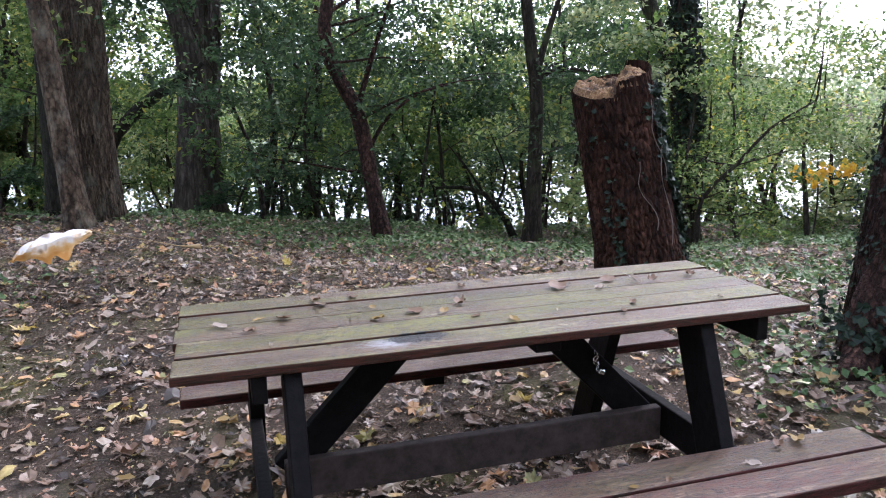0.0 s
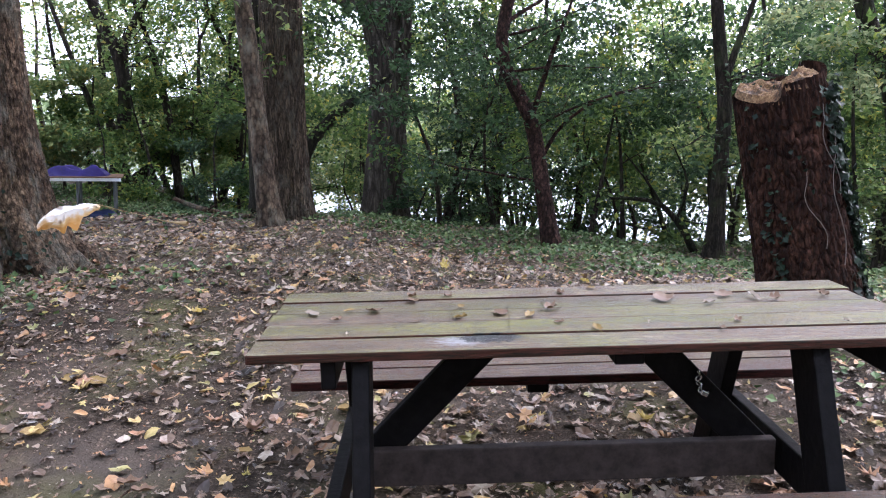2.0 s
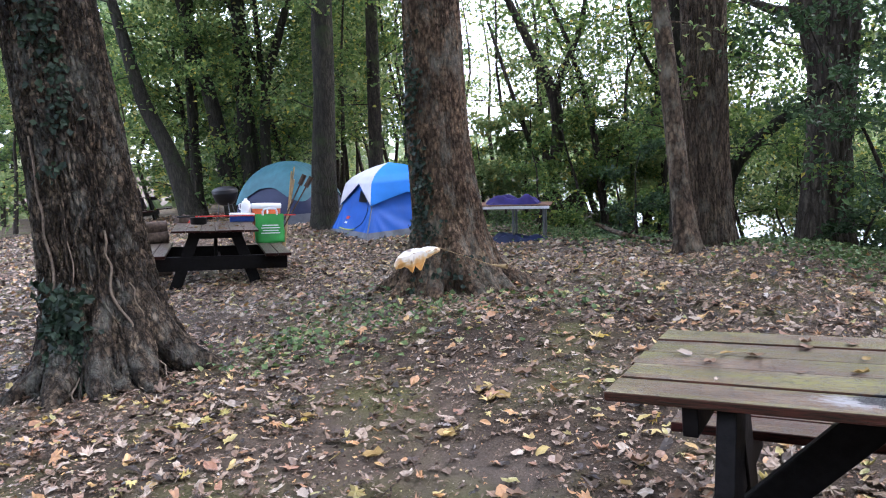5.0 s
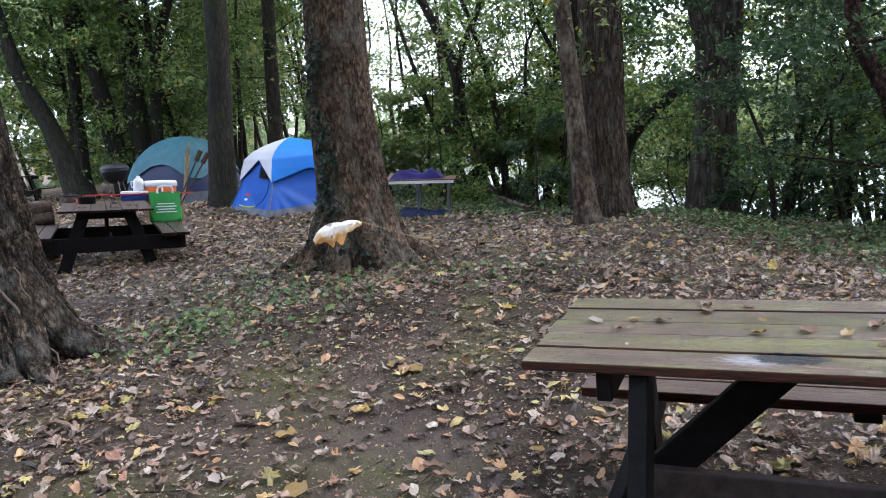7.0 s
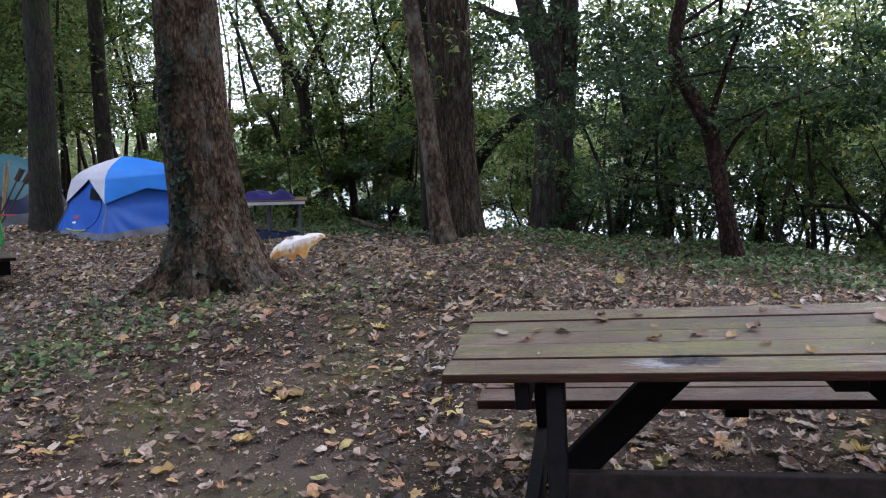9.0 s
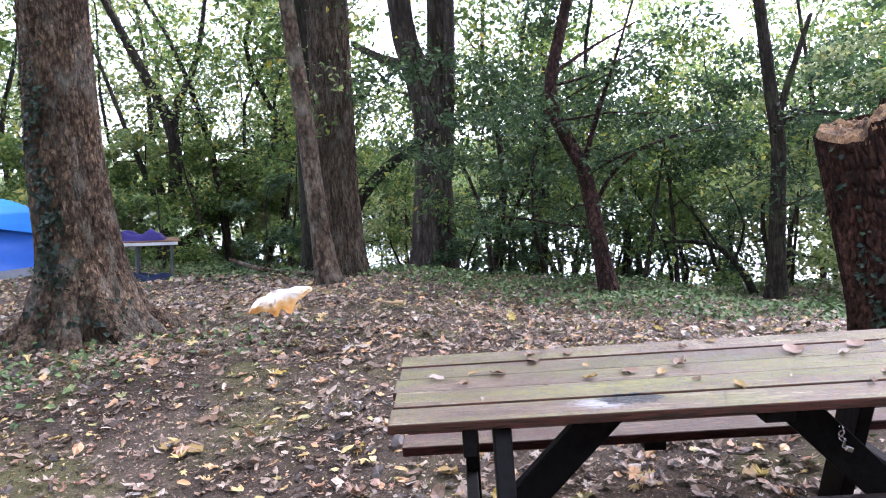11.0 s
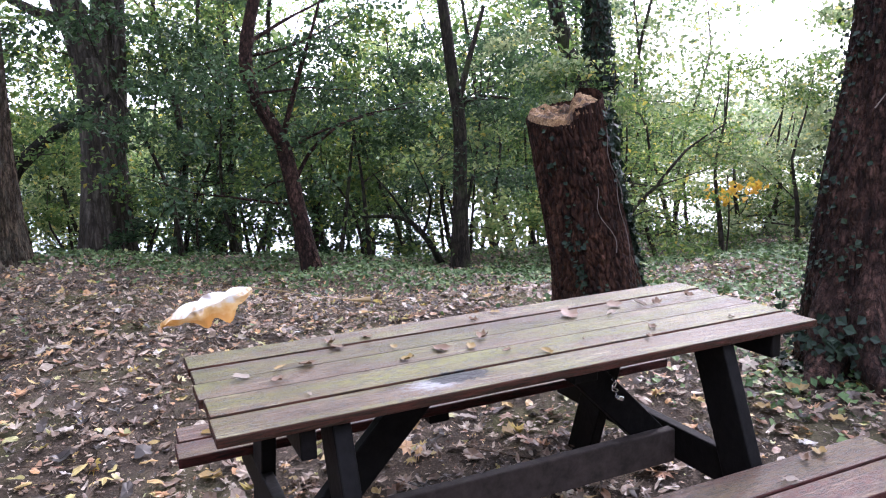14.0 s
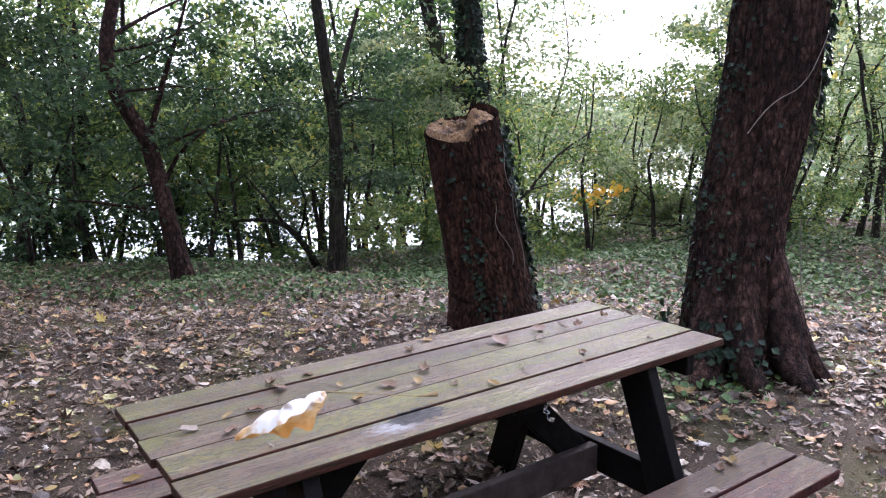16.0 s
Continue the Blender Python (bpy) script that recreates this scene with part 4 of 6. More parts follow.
# trees behind the camp
TALL.append((tree(up([(-9.85, 10.6, 0.1), (-9.7, 10.65, 1.9), (-9.6, 10.7, 3.0), (-9.5, 10.75, 4.3)], 2.5), [0.31, 0.24, 0.215, 0.23, 0.17], BARK_MOSS, "dark trunk standing between two tents", seed=62, leaf=LEAF_GREEN, count=7, z0=2.6, limb=1.8, per_m=40, **FARSET), (-9.3, 10.85, 6.7)))
TALL.append((tree(up([(-11.5, 14.9, 0.3), (-11.3, 14.9, 3.3), (-11.16, 14.9, 5.0)], 2), [0.2, 0.17, 0.165, 0.13], BARK_FAR, "straight dark trunk behind a tent", seed=63, leaf=LEAF_GREEN, count=9, z0=1.5, limb=1.8, **FARSET), (-11.0, 14.9, 6.9)))
tree(up([(-15.3, 11.8, 0.5), (-15.78, 11.62, 2.18), (-16.3, 11.4, 3.7), (-16.6, 11.3, 5.26)], 2), [0.3, 0.22, 0.19, 0.15, 0.1], BARK_MOSS, "mossy trunk leaning over at the camp's edge", seed=64, leaf=LEAF_GREEN, count=8, z0=2.0, limb=2.0, **FARSET)
tree(up([(-16.4, 12.9, 0.6), (-16.2, 12.9, 3), (-15.9, 12.9, 5.45)], 2), [0.17, 0.15, 0.137, 0.1], BARK_MOSS, "thin mossy trunk in the wood", seed=65, leaf=LEAF_GREEN, count=10, z0=1.5, limb=2.0, **FARSET)
tree(up([(-15.1, 13.1, 0.5), (-15.42, 12.95, 3.56), (-15.75, 12.8, 5.43)], 2), [0.28, 0.2, 0.155, 0.1], BARK_MOSS, "mossy trunk slanting away in the wood", seed=66, leaf=LEAF_GREEN, count=12, z0=0.6, limb=1.8, per_m=80, **FARSET)
TALL.append((tree(up([(-14.7, 13.4, 0.4), (-14.6, 13.4, 3.62), (-14.5, 13.4, 5.32)], 2), [0.28, 0.215, 0.2, 0.15], BARK_MOSS, "stout mossy trunk in the wood", seed=67, leaf=LEAF_GREEN, count=10, z0=0.6, limb=1.8, per_m=80, **FARSET), (-14.4, 13.4, 7.2)))
tree(up([(-14.4, 13.6, 0.4), (-14.0, 13.6, 3.57), (-13.4, 13.8, 5.21)], 2), [0.16, 0.125, 0.105, 0.08], BARK_MOSS, "forked mossy sapling in the wood", seed=68, more=[([(-14.0, 13.6, 3.0), (-14.05, 13.6, 5.3), (-14.0, 13.6, 7)], [0.09, 0.07, 0.05])], leaf=LEAF_GREEN, count=9, z0=1.5, limb=1.8, **FARSET)
tree(up([(-5.75, 13.0, 0.0), (-5.34, 13.0, 1.64), (-5.39, 12.96, 2.7), (-5.87, 12.75, 4.0)], 2), [0.16, 0.125, 0.11, 0.085, 0.05], BARK_FAR, "crooked many-stemmed tree by the clearing", seed=69,
     more=[([(-5.34, 12.98, 1.64), (-5.22, 13.03, 2.8), (-4.76, 13.24, 3.9), (-4.4, 13.3, 5.5)], [0.085, 0.073, 0.061, 0.03]), ([(-5.6, 12.9, 0.6), (-6.1, 12.8, 2.3), (-6.6, 12.7, 4.2)], [0.07, 0.05, 0.03])],
     leaf=LEAF_LIME, count=8, z0=2.4, limb=1.5, per_m=28, size=0.1, **FARSET)
tree([(-6.1, 14.1, 0.0), (-5.37, 14.1, 0.35), (-4.73, 14.34, 1.06), (-4.0, 14.67, 1.6), (-3.5, 14.8, 2.6)], [0.16, 0.135, 0.11, 0.09, 0.05], BARK_FAR, "low slanting trunk in the thicket", seed=70, leaf=LEAF_GREEN, count=12, z0=0.4, limb=1.4, per_m=70, **FARSET)
tree(up([(2.0, 15.2, -1.7), (2.1, 15.2, 0.94), (2.31, 15.28, 2.77)], 2.5), [0.12, 0.114, 0.091, 0.06], BARK_FAR, "slim trunk over the river bank", seed=71, leaf=LEAF_GREEN, count=12, z0=1.2, limb=1.8, **FARSET)


def shade_canopy(ob, top, reach, n, seed, leaf=LEAF_GREEN, rise=3.0):
    """An unseen high crown added to shade the ground: limbs from the trunk's top, leaves in sprays."""
    gen = np.random.default_rng(seed)
    base = np.array(ob.matrix_basis.translation)
    top = np.array(top, float) - base
    wood, runs = [], []
    for k in range(9):
        a = 6.283 * (k + gen.uniform(-0.3, 0.3)) / 9
        d = np.array([math.cos(a), math.sin(a), 0.0]) * reach * gen.uniform(0.6, 1.0)
        p = np.array([top + np.array([0, 0, -0.3]), top + d * 0.35 + np.array([0, 0, rise * 0.35]), top + d * 0.75 + np.array([0, 0, rise * gen.uniform(0.4, 0.9)]), top + d + np.array([0, 0, rise * gen.uniform(0.2, 1.0)])])
        wood.append(tube(p, [0.1, 0.02], 6, 0.6, seed=k))
        runs.append(p)
        for j in range(4):
            s = p[gen.integers(1, 4)]
            e = gen.normal(size=3) * (1, 1, 0.5)
            runs.append(np.array([s, s + e * reach * 0.14, s + e * reach * 0.28]))
            wood.append(tube(runs[-1], [0.03, 0.01], 4, 0.6, seed=j))
    part("limbs", mesh_from("limbs", *joined(wood)), BARK_FAR, ob)
    total = sum(np.linalg.norm(np.diff(r, axis=0), axis=1).sum() for r in runs)
    p = crown_points(gen, runs, n / total, 0.09 * reach)
    v, f = leaf_cloud(p, gen.normal(size=p.shape) * 0.6 + np.array([0, 0, 1.0]), 0.3 * gen.uniform(0.6, 1.3, len(p)), gen=gen)
    part("shade_canopy", mesh_from("shade_canopy", v, f, False), leaf, ob)


# crowns above the view, leaf counts set by how much skylight they block
shade_canopy(centre_tree, CENTRE[-1], 4.2, 1200, 901)
shade_canopy(near_tree, NEAR[-1], 5.5, 4600, 902)
shade_canopy(right_tree, RIGHT[-1], 4.0, 2000, 903)
shade_canopy(ivied, IVIED[-1], 4.0, 2200, 904, LEAF_DARK)
for k, (ob, top) in enumerate(TALL):
    camp = top[0] < -5
    shade_canopy(ob, top, 3.8 if camp else 4.5, 2900 if camp else 1900, 910 + k)


# ---------------------------------------------------------------- thicket
def sapling(x, y, h, width, leaf, n, seed, size=0.13, low=0.1, label="slender sapling with thin green leaves on the bank"):
    gen = np.random.default_rng(seed)
    z = on_ground(x, y)
    h = h + 0.9 * float(bank(x, y))
    ob = thing("sapling", pose(x, y, z), label, "sapling", "understorey saplings")
    lean = gen.normal(size=2) * 0.16 * h
    bend = gen.normal(size=(3, 2)) * 0.035 * h
    trunk = [(0, 0, -0.1)] + [(lean[0] * s ** 1.3 + bend[k][0], lean[1] * s ** 1.3 + bend[k][1], h * s) for k, s in enumerate((0.25, 0.5, 0.75))] + [(lean[0], lean[1], h)]
    wood = [tube(trunk, [0.02 + 0.008 * h, 0.012 + 0.003 * h, 0.008], 6, 0.7, seed=seed)]
    w2, runs = limbs(gen, trunk, [0.02 + 0.008 * h, 0.015, 0.008], low * h, max(6, int(h * 2.6)), width, 0.2)
    v, f = joined(wood + w2)
    part("stem", mesh_from("stem", v, f), BARK_FAR, ob)
    size, n = size * 0.86, n * 1.25
    total = sum(np.linalg.norm(np.diff(r, axis=0), axis=1).sum() for r in runs)
    p = crown_points(gen, runs, n / total, 0.11 * width)
    nrm = gen.normal(size=p.shape) * 0.75 + np.array([0, 0, 1.0])
    lv, lf = leaf_cloud(p, nrm, size * gen.uniform(0.55, 1.35, len(p)), gen=gen)
    part("crown", mesh_from("crown", lv, lf, False), leaf, ob)
    return ob


def bearing(az, dist):
    return 0.1 + dist * math.sin(radians(az)), -1.8 + dist * math.cos(radians(az))


pick = random.Random(5)
GREENS = (LEAF_GREEN, LEAF_DARK, LEAF_GREEN, LEAF_LIME)
for i in range(32):                      # bank straight ahead
    az = -13 + 47 * (i + pick.uniform(-0.4, 0.4)) / 31
    x, y = bearing(az, pick.uniform(14, 25))
    sapling(x, y, pick.uniform(5.5, 9.5), pick.uniform(1.5, 2.3), pick.choice(GREENS), 1200 if 3 < az < 24 else 2300, 300 + i, 0.14, pick.choice((0.36, 0.42, 0.5)))
for i in range(30):                      # wood behind the camp
    az = -66 + 33 * (i + pick.uniform(-0.4, 0.4)) / 29
    x, y = bearing(az, pick.uniform(22, 36))
    sapling(x, y, pick.uniform(6, 10), pick.uniform(1.8, 2.6), pick.choice(GREENS), 2400, 400 + i, 0.17, pick.choice((0.05, 0.2, 0.4)))
for i in range(16):                      # tall dark growth closing the sky behind the blue tent
    az = -45 + 17 * (i + pick.uniform(-0.4, 0.4)) / 15
    x, y = bearing(az, pick.uniform(21, 29))
    sapling(x, y, pick.uniform(8, 10.5), pick.uniform(1.8, 2.4), pick.choice((LEAF_GREEN, LEAF_LIME)), 1900, 440 + i, 0.16, 0.3)
for i in range(12):                      # low growth by the clearing
    az = -31 + 18 * (i + pick.uniform(-0.4, 0.4)) / 11
    x, y = bearing(az, pick.uniform(14.5, 19))
    sapling(x, y, pick.uniform(1.6, 2.8), pick.uniform(0.8, 1.3), pick.choice((LEAF_GREEN, LEAF_LIME)), 1700, 500 + i, 0.12)
for i, az in enumerate((-20.5, -18.7, -16.2, -13.2, -11.4, -10, -8.5)):
    x, y = bearing(az, pick.uniform(18, 25))
    sapling(x, y, pick.uniform(8.5, 10.5), 1.9, pick.choice((LEAF_GREEN, LEAF_HAZE, LEAF_LIME)), 1900, 570 + i, 0.14, 0.3)
for i, az in enumerate((-22, -21, -19.5, -18, -17, -15.5, -14, -12.5)):   # thin tall saplings round the sky gap
    x, y = bearing(az, pick.uniform(16, 23))
    sapling(x, y, pick.uniform(7, 10), 1.8, pick.choice((LEAF_LIME, LEAF_GREEN)), 2000, 550 + i, 0.13, 0.25)
for i in range(36):                      # bushes towards the open sky
    az = 33 + 51 * (i + pick.uniform(-0.4, 0.4)) / 35
    x, y = bearing(az, pick.uniform(9.8, 14))
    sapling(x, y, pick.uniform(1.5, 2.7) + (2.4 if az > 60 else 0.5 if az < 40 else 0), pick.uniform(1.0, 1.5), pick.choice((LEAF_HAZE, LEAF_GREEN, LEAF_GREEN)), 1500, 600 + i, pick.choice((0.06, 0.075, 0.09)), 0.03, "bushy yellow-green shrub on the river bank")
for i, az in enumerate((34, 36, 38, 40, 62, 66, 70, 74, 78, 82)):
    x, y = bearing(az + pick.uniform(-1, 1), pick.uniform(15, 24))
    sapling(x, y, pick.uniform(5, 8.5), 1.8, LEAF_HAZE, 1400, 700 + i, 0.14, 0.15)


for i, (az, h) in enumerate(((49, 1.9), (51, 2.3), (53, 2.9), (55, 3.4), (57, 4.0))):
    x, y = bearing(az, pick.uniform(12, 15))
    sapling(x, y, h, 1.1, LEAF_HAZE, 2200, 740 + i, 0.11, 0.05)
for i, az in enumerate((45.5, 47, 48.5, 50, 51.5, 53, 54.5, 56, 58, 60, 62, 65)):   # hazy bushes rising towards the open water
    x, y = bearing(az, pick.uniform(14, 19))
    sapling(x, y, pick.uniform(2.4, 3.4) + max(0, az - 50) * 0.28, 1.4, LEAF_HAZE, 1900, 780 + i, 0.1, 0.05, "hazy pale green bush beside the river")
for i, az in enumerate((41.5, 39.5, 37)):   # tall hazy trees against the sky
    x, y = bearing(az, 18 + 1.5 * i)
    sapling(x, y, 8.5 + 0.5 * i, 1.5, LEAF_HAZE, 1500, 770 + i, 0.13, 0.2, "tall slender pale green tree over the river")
for i, az in enumerate((14, 24.5, 28)):
    x, y = bearing(az, pick.uniform(17, 24))
    sapling(x, y, pick.uniform(9, 11), 2.0, pick.choice((LEAF_GREEN, LEAF_HAZE, LEAF_LIME)), 2000, 590 + i, 0.14, 0.35)
for i in range(14):                      # low growth along the water's edge
    az = -16 + 54 * (i + pick.uniform(-0.4, 0.4)) / 13
    x, y = bearing(az, pick.uniform(11, 16) if az > 3 else pick.uniform(17.5, 21))
    sapling(x, y, pick.uniform(1.0, 2.7), pick.uniform(0.8, 1.3), pick.choice(GREENS), 1100, 800 + i, 0.12, 0.05, "low leafy bush at the water's edge")


for i, az in enumerate((5, 8, 11, 14, 17, 20, 23, 26)):   # leafy young growth on the lower bank
    x, y = bearing(az + pick.uniform(-1, 1), pick.uniform(12.5, 16))
    sapling(x, y, pick.uniform(3.2, 4.2), 1.5, pick.choice((LEAF_GREEN, LEAF_DARK)), 1500, 830 + i, 0.12, 0.36, "leafy young tree on the lower river bank")
for i in range(6):                       # tall thin trees, leafy only high up
    az = -14 + 50 * (i + pick.uniform(-0.4, 0.4)) / 5
    x, y = bearing(az, pick.uniform(16, 26))
    sapling(x, y, pick.uniform(8.5, 12), pick.uniform(1.8, 2.6), pick.choice(GREENS), 1300, 850 + i, 0.17, 0.42)


for i in range(22):                      # middle storey: bare below, dense from eye height up
    az = -16 + 54 * (i + pick.uniform(-0.4, 0.4)) / 21
    x, y = bearing(az, pick.uniform(17, 27))
    # left of the crest the lit look comes from the paler leaf colour
    sapling(x, y, pick.uniform(4.8, 6.4), pick.uniform(1.6, 2.2), LEAF_LIME if az < 4 else pick.choice((LEAF_GREEN, LEAF_LIME, LEAF_LIME, LEAF_GREEN)), 1000 if 3 < az < 24 else 2000, 1000 + i, 0.14, 0.4, "leafy understorey tree over the lower river bank")
for i, az in enumerate((-29.5, -27.5, -25.5)):   # thin leaves across the open sky
    x, y = bearing(az, 25)
    sapling(x, y, 8.5, 1.6, LEAF_LIME, 700, 1090 + i, 0.13, 0.3)
for i, (x, y, h, leaf) in enumerate(((0.7, 9.3, 3.2, LEAF_DARK), (2.9, 9.0, 3.0, LEAF_DARK), (3.6, 9.6, 3.3, LEAF_GREEN), (1.7, 10.2, 3.4, LEAF_GREEN), (0.9, 11.5, 3.4, LEAF_DARK), (5.2, 9.4, 3.2, LEAF_DARK), (2.4, 11.8, 3.6, LEAF_DARK))):
    sapling(x, y, h, 1.4, leaf, 1250, 1070 + i, 0.11, 0.3, "young maple with dark layered leaves near the crest")
for i, (x, y, h, w, n, leaf) in enumerate(((0.3, 10.1, 1.2, 0.6, 600, LEAF_DARK), (-1.0, 12.8, 1.6, 0.8, 500, LEAF_LIME), (-0.9, 14.0, 2.2, 0.9, 600, LEAF_GREEN), (-2.9, 10.1, 1.4, 0.7, 900, LEAF_DARK), (-4.9, 10.7, 1.5, 0.8, 900, LEAF_GREEN), (-2.6, 10.4, 1.8, 0.8, 900, LEAF_GREEN), (1.1, 10.6, 1.3, 0.7, 600, LEAF_DARK))):
    sapling(x, y, h, w, leaf, n, 1050 + i, 0.1, 0.03, "dark leafy bush among the trunks on the bank")


def far_and_screen_wood():
    """The wooded far bank, the deep wood and unseen light-blocking leaf walls: one mass of leaf clumps."""
    gen = np.random.default_rng(77)
    vs = []
    ps = []
    # the two runs at 15 m are added behind the camera to block skylight
    for az0, az1, dist, top, n in ((-80, -34, 44, 14, 6000), (-34, 41, 128, 6, 24000), (41, 90, 128, 5, 9000), (60, 100, 45, 12, 3000), (-180, -86, 15, 15, 8000), (100, 180, 15, 15, 8000)):
        az = np.radians(gen.uniform(az0, az1, n))
        d = dist * gen.uniform(0.88, 1.15, n)
        x, y = 0.1 + d * np.sin(az), -1.8 + d * np.cos(az)
        crest = top * (0.7 + 0.3 * np.sin(az * 19) * np.sin(az * 7 + 1) + 0.12 * np.sin(az * 61))
        z = height(x, y) + gen.uniform(0, 1, n) ** 0.8 * crest
        ps.append((np.stack([x, y, z], 1), np.full(n, 0.6 if dist < 20 else 0.9)))
    p, s = np.vstack([a for a, _ in ps]), np.concatenate([b for _, b in ps])
    return leaf_cloud(p, gen.normal(size=p.shape) + np.array([0, 0, 0.5]), s * gen.uniform(0.6, 1.5, len(p)), gen=gen)


fv, ff = far_and_screen_wood()
tagged(part("wood_and_light_screen", mesh_from("wood_and_light_screen", fv, ff, False), LEAF_HAZE), "hazy green wood on the far bank, with unseen light-blocking leaves behind", "wood", kind="stuff")


# ---------------------------------------------------------------- picnic tables
def picnic_table(m, label, length=1.99, brace=True, boards=5, sink=0.03, top=TOP_BOARD, seat=BENCH_BOARD, pitch=0.1425, bench=(0.545, 0.15, 0.346), beam=0.125):
    ob = thing("picnic_table", m, label, "picnic table")
    h = length / 2
    g = random.Random(4)
    by, bp, bz = bench
    for i in range(boards):
        y = (i - (boards - 1) / 2) * pitch
        bm = box(bmesh.new(), (length + g.uniform(-0.014, 0.014), pitch - 0.005, 0.027), pose(g.uniform(-0.004, 0.004), y, 0.7385 + g.uniform(-0.003, 0.003), g.uniform(-0.6, 0.6), 0, 0), 0.005, 3)
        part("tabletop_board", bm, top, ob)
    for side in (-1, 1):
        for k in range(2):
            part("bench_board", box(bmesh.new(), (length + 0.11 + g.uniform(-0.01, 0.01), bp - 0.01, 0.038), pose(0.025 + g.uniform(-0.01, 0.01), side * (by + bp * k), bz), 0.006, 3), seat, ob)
    for end in (-1, 1):
        x = -h + 0.27 if end < 0 else h - 0.375
        for side in (-1, 1):
            xl = x - side * 0.042 if end < 0 else x
            part("leg", bar((xl, side * 0.24, 0.724), (xl, side * (0.509 + sink * 0.37), -sink), 0.14, 0.05, (0, 1, 0)), FRAME_WOOD, ob)
        xb = x + end * 0.048
        part("bench_beam", bar((xb, -by - bp - 0.045, bz - 0.0195 - beam / 2), (xb, by + bp + 0.045, bz - 0.0195 - beam / 2), beam, 0.042, (0, 0, 1)), FRAME_WOOD, ob)
        xc = xb if end < 0 else h - 0.17
        part("top_cleat", bar((xc, -0.33, 0.681), (xc, 0.33, 0.681), 0.086, 0.042, (0, 0, 1)), FRAME_WOOD, ob)
        if brace:
            part("brace", bar((x - end * 0.03, 0.0, 0.27), (x - end * 0.43, 0.0, 0.678), 0.045, 0.11, (0, 1, 0)), FRAME_WOOD, ob)
    if brace:
        part("stretcher", bar((-h + 0.29, -0.045, 0.262), (h - 0.36, -0.045, 0.262), 0.125, 0.04, (0, 0, 1)), STRETCHER_WOOD, ob)
        part("middle_cleat", bar((0.08, -0.3, 0.7), (0.08, 0.3, 0.7), 0.048, 0.085, (0, 0, 1)), FRAME_WOOD, ob)
        for side in (-1, 1):
            part("bench_cleat", bar((-0.06, side * (by + bp / 2) - 0.13, bz - 0.038), (-0.06, side * (by + bp / 2) + 0.13, bz - 0.038), 0.038, 0.085, (0, 0, 1)), FRAME_WOOD, ob)
    return ob


table = picnic_table(pose(0.97, 0.352, 0.0, 0, 0, 0), "weathered wooden picnic table with algae-stained boards and attached red benches")
back_table = picnic_table(pose(-6.98, 4.88, on_ground(-6.98, 4.88) - 0.01, 5, 0, 138) @ Matrix.Scale(0.95, 4), "worn brown picnic table loaded with camping gear", 2.1, boards=6, sink=0.1, top=CAMP_BOARD, seat=CAMP_BOARD, pitch=0.176, bench=(0.68, 0.166, 0.432), beam=0.18)
picnic_table(pose(-18.7, 12.3, on_ground(-18.7, 12.3), 0, 0, 30), "distant brown picnic table at the edge of the wood", 1.83, False, top=CAMP_BOARD, seat=CAMP_BOARD)


# ---------------------------------------------------------------- camp
GREY_FLY = plain("pale_grey_tent_cloth", (0.5, 0.5, 0.53), 0.6, vary=0.08, scale=6, relief=0.3)
BLUE_FLY = plain("bright_blue_tent_cloth", (0.02, 0.19, 0.62), 0.6, vary=0.08, scale=6, relief=0.3)
BLUE_BODY = plain("deep_blue_tent_cloth", (0.005, 0.078, 0.37), 0.5, vary=0.15, scale=5, relief=0.5)
TEAL_FLY = plain("teal_green_tent_cloth", (0.035, 0.115, 0.14), 0.6, vary=0.2, scale=5, relief=0.4)
NAVY_BODY = plain("navy_grey_tent_cloth", (0.018, 0.024, 0.06), 0.6, vary=0.15, scale=5, relief=0.3)
FLOOR_BAND = plain("grey_tent_floor", (0.11, 0.12, 0.14), 0.6, vary=0.2)
WHITE_PLASTIC = plain("white_plastic", (0.75, 0.76, 0.77), 0.4, vary=0.06)
ORANGE_PLASTIC = plain("orange_plastic", (0.72, 0.14, 0.03), 0.4, vary=0.08)
GREEN_BAG = plain("green_bag", (0.04, 0.30, 0.06), 0.5, vary=0.15, relief=0.3)
RED_PAINT = plain("red_paint", (0.5, 0.03, 0.02), 0.4, vary=0.1)
BLACK_ENAMEL = plain("black_enamel", (0.007, 0.007, 0.009), 0.45, vary=0.2, gloss=0.25)
GREY_METAL = plain("grey_metal", (0.13, 0.135, 0.14), 0.5, 0.6)
CANE = plain("bamboo_cane", (0.3, 0.21, 0.1), 0.7)
WICKER = plain("dark_wicker", (0.06, 0.04, 0.03), 0.9, relief=0.8)
PURPLE = plain("purple_blue_cloth", (0.02, 0.013, 0.1), 0.75, vary=0.3, relief=0.4)
NAVY = plain("dark_blue_tarpaulin", (0.006, 0.012, 0.045), 0.6, vary=0.3, relief=0.4)
BLUE_CLOTH = plain("blue_cloth", (0.025, 0.06, 0.24), 0.8, vary=0.3)
YELLOW_CORD = plain("yellow_green_webbing", (0.45, 0.5, 0.05), 0.7)
STACK_WOOD = plain("weathered_firewood", (0.085, 0.06, 0.045), 0.95, vary=0.7, scale=22, relief=0.9)
LOG_WOOD = plain("split_log_wood", (0.18, 0.1, 0.06), 0.9, vary=0.5, relief=0.6)


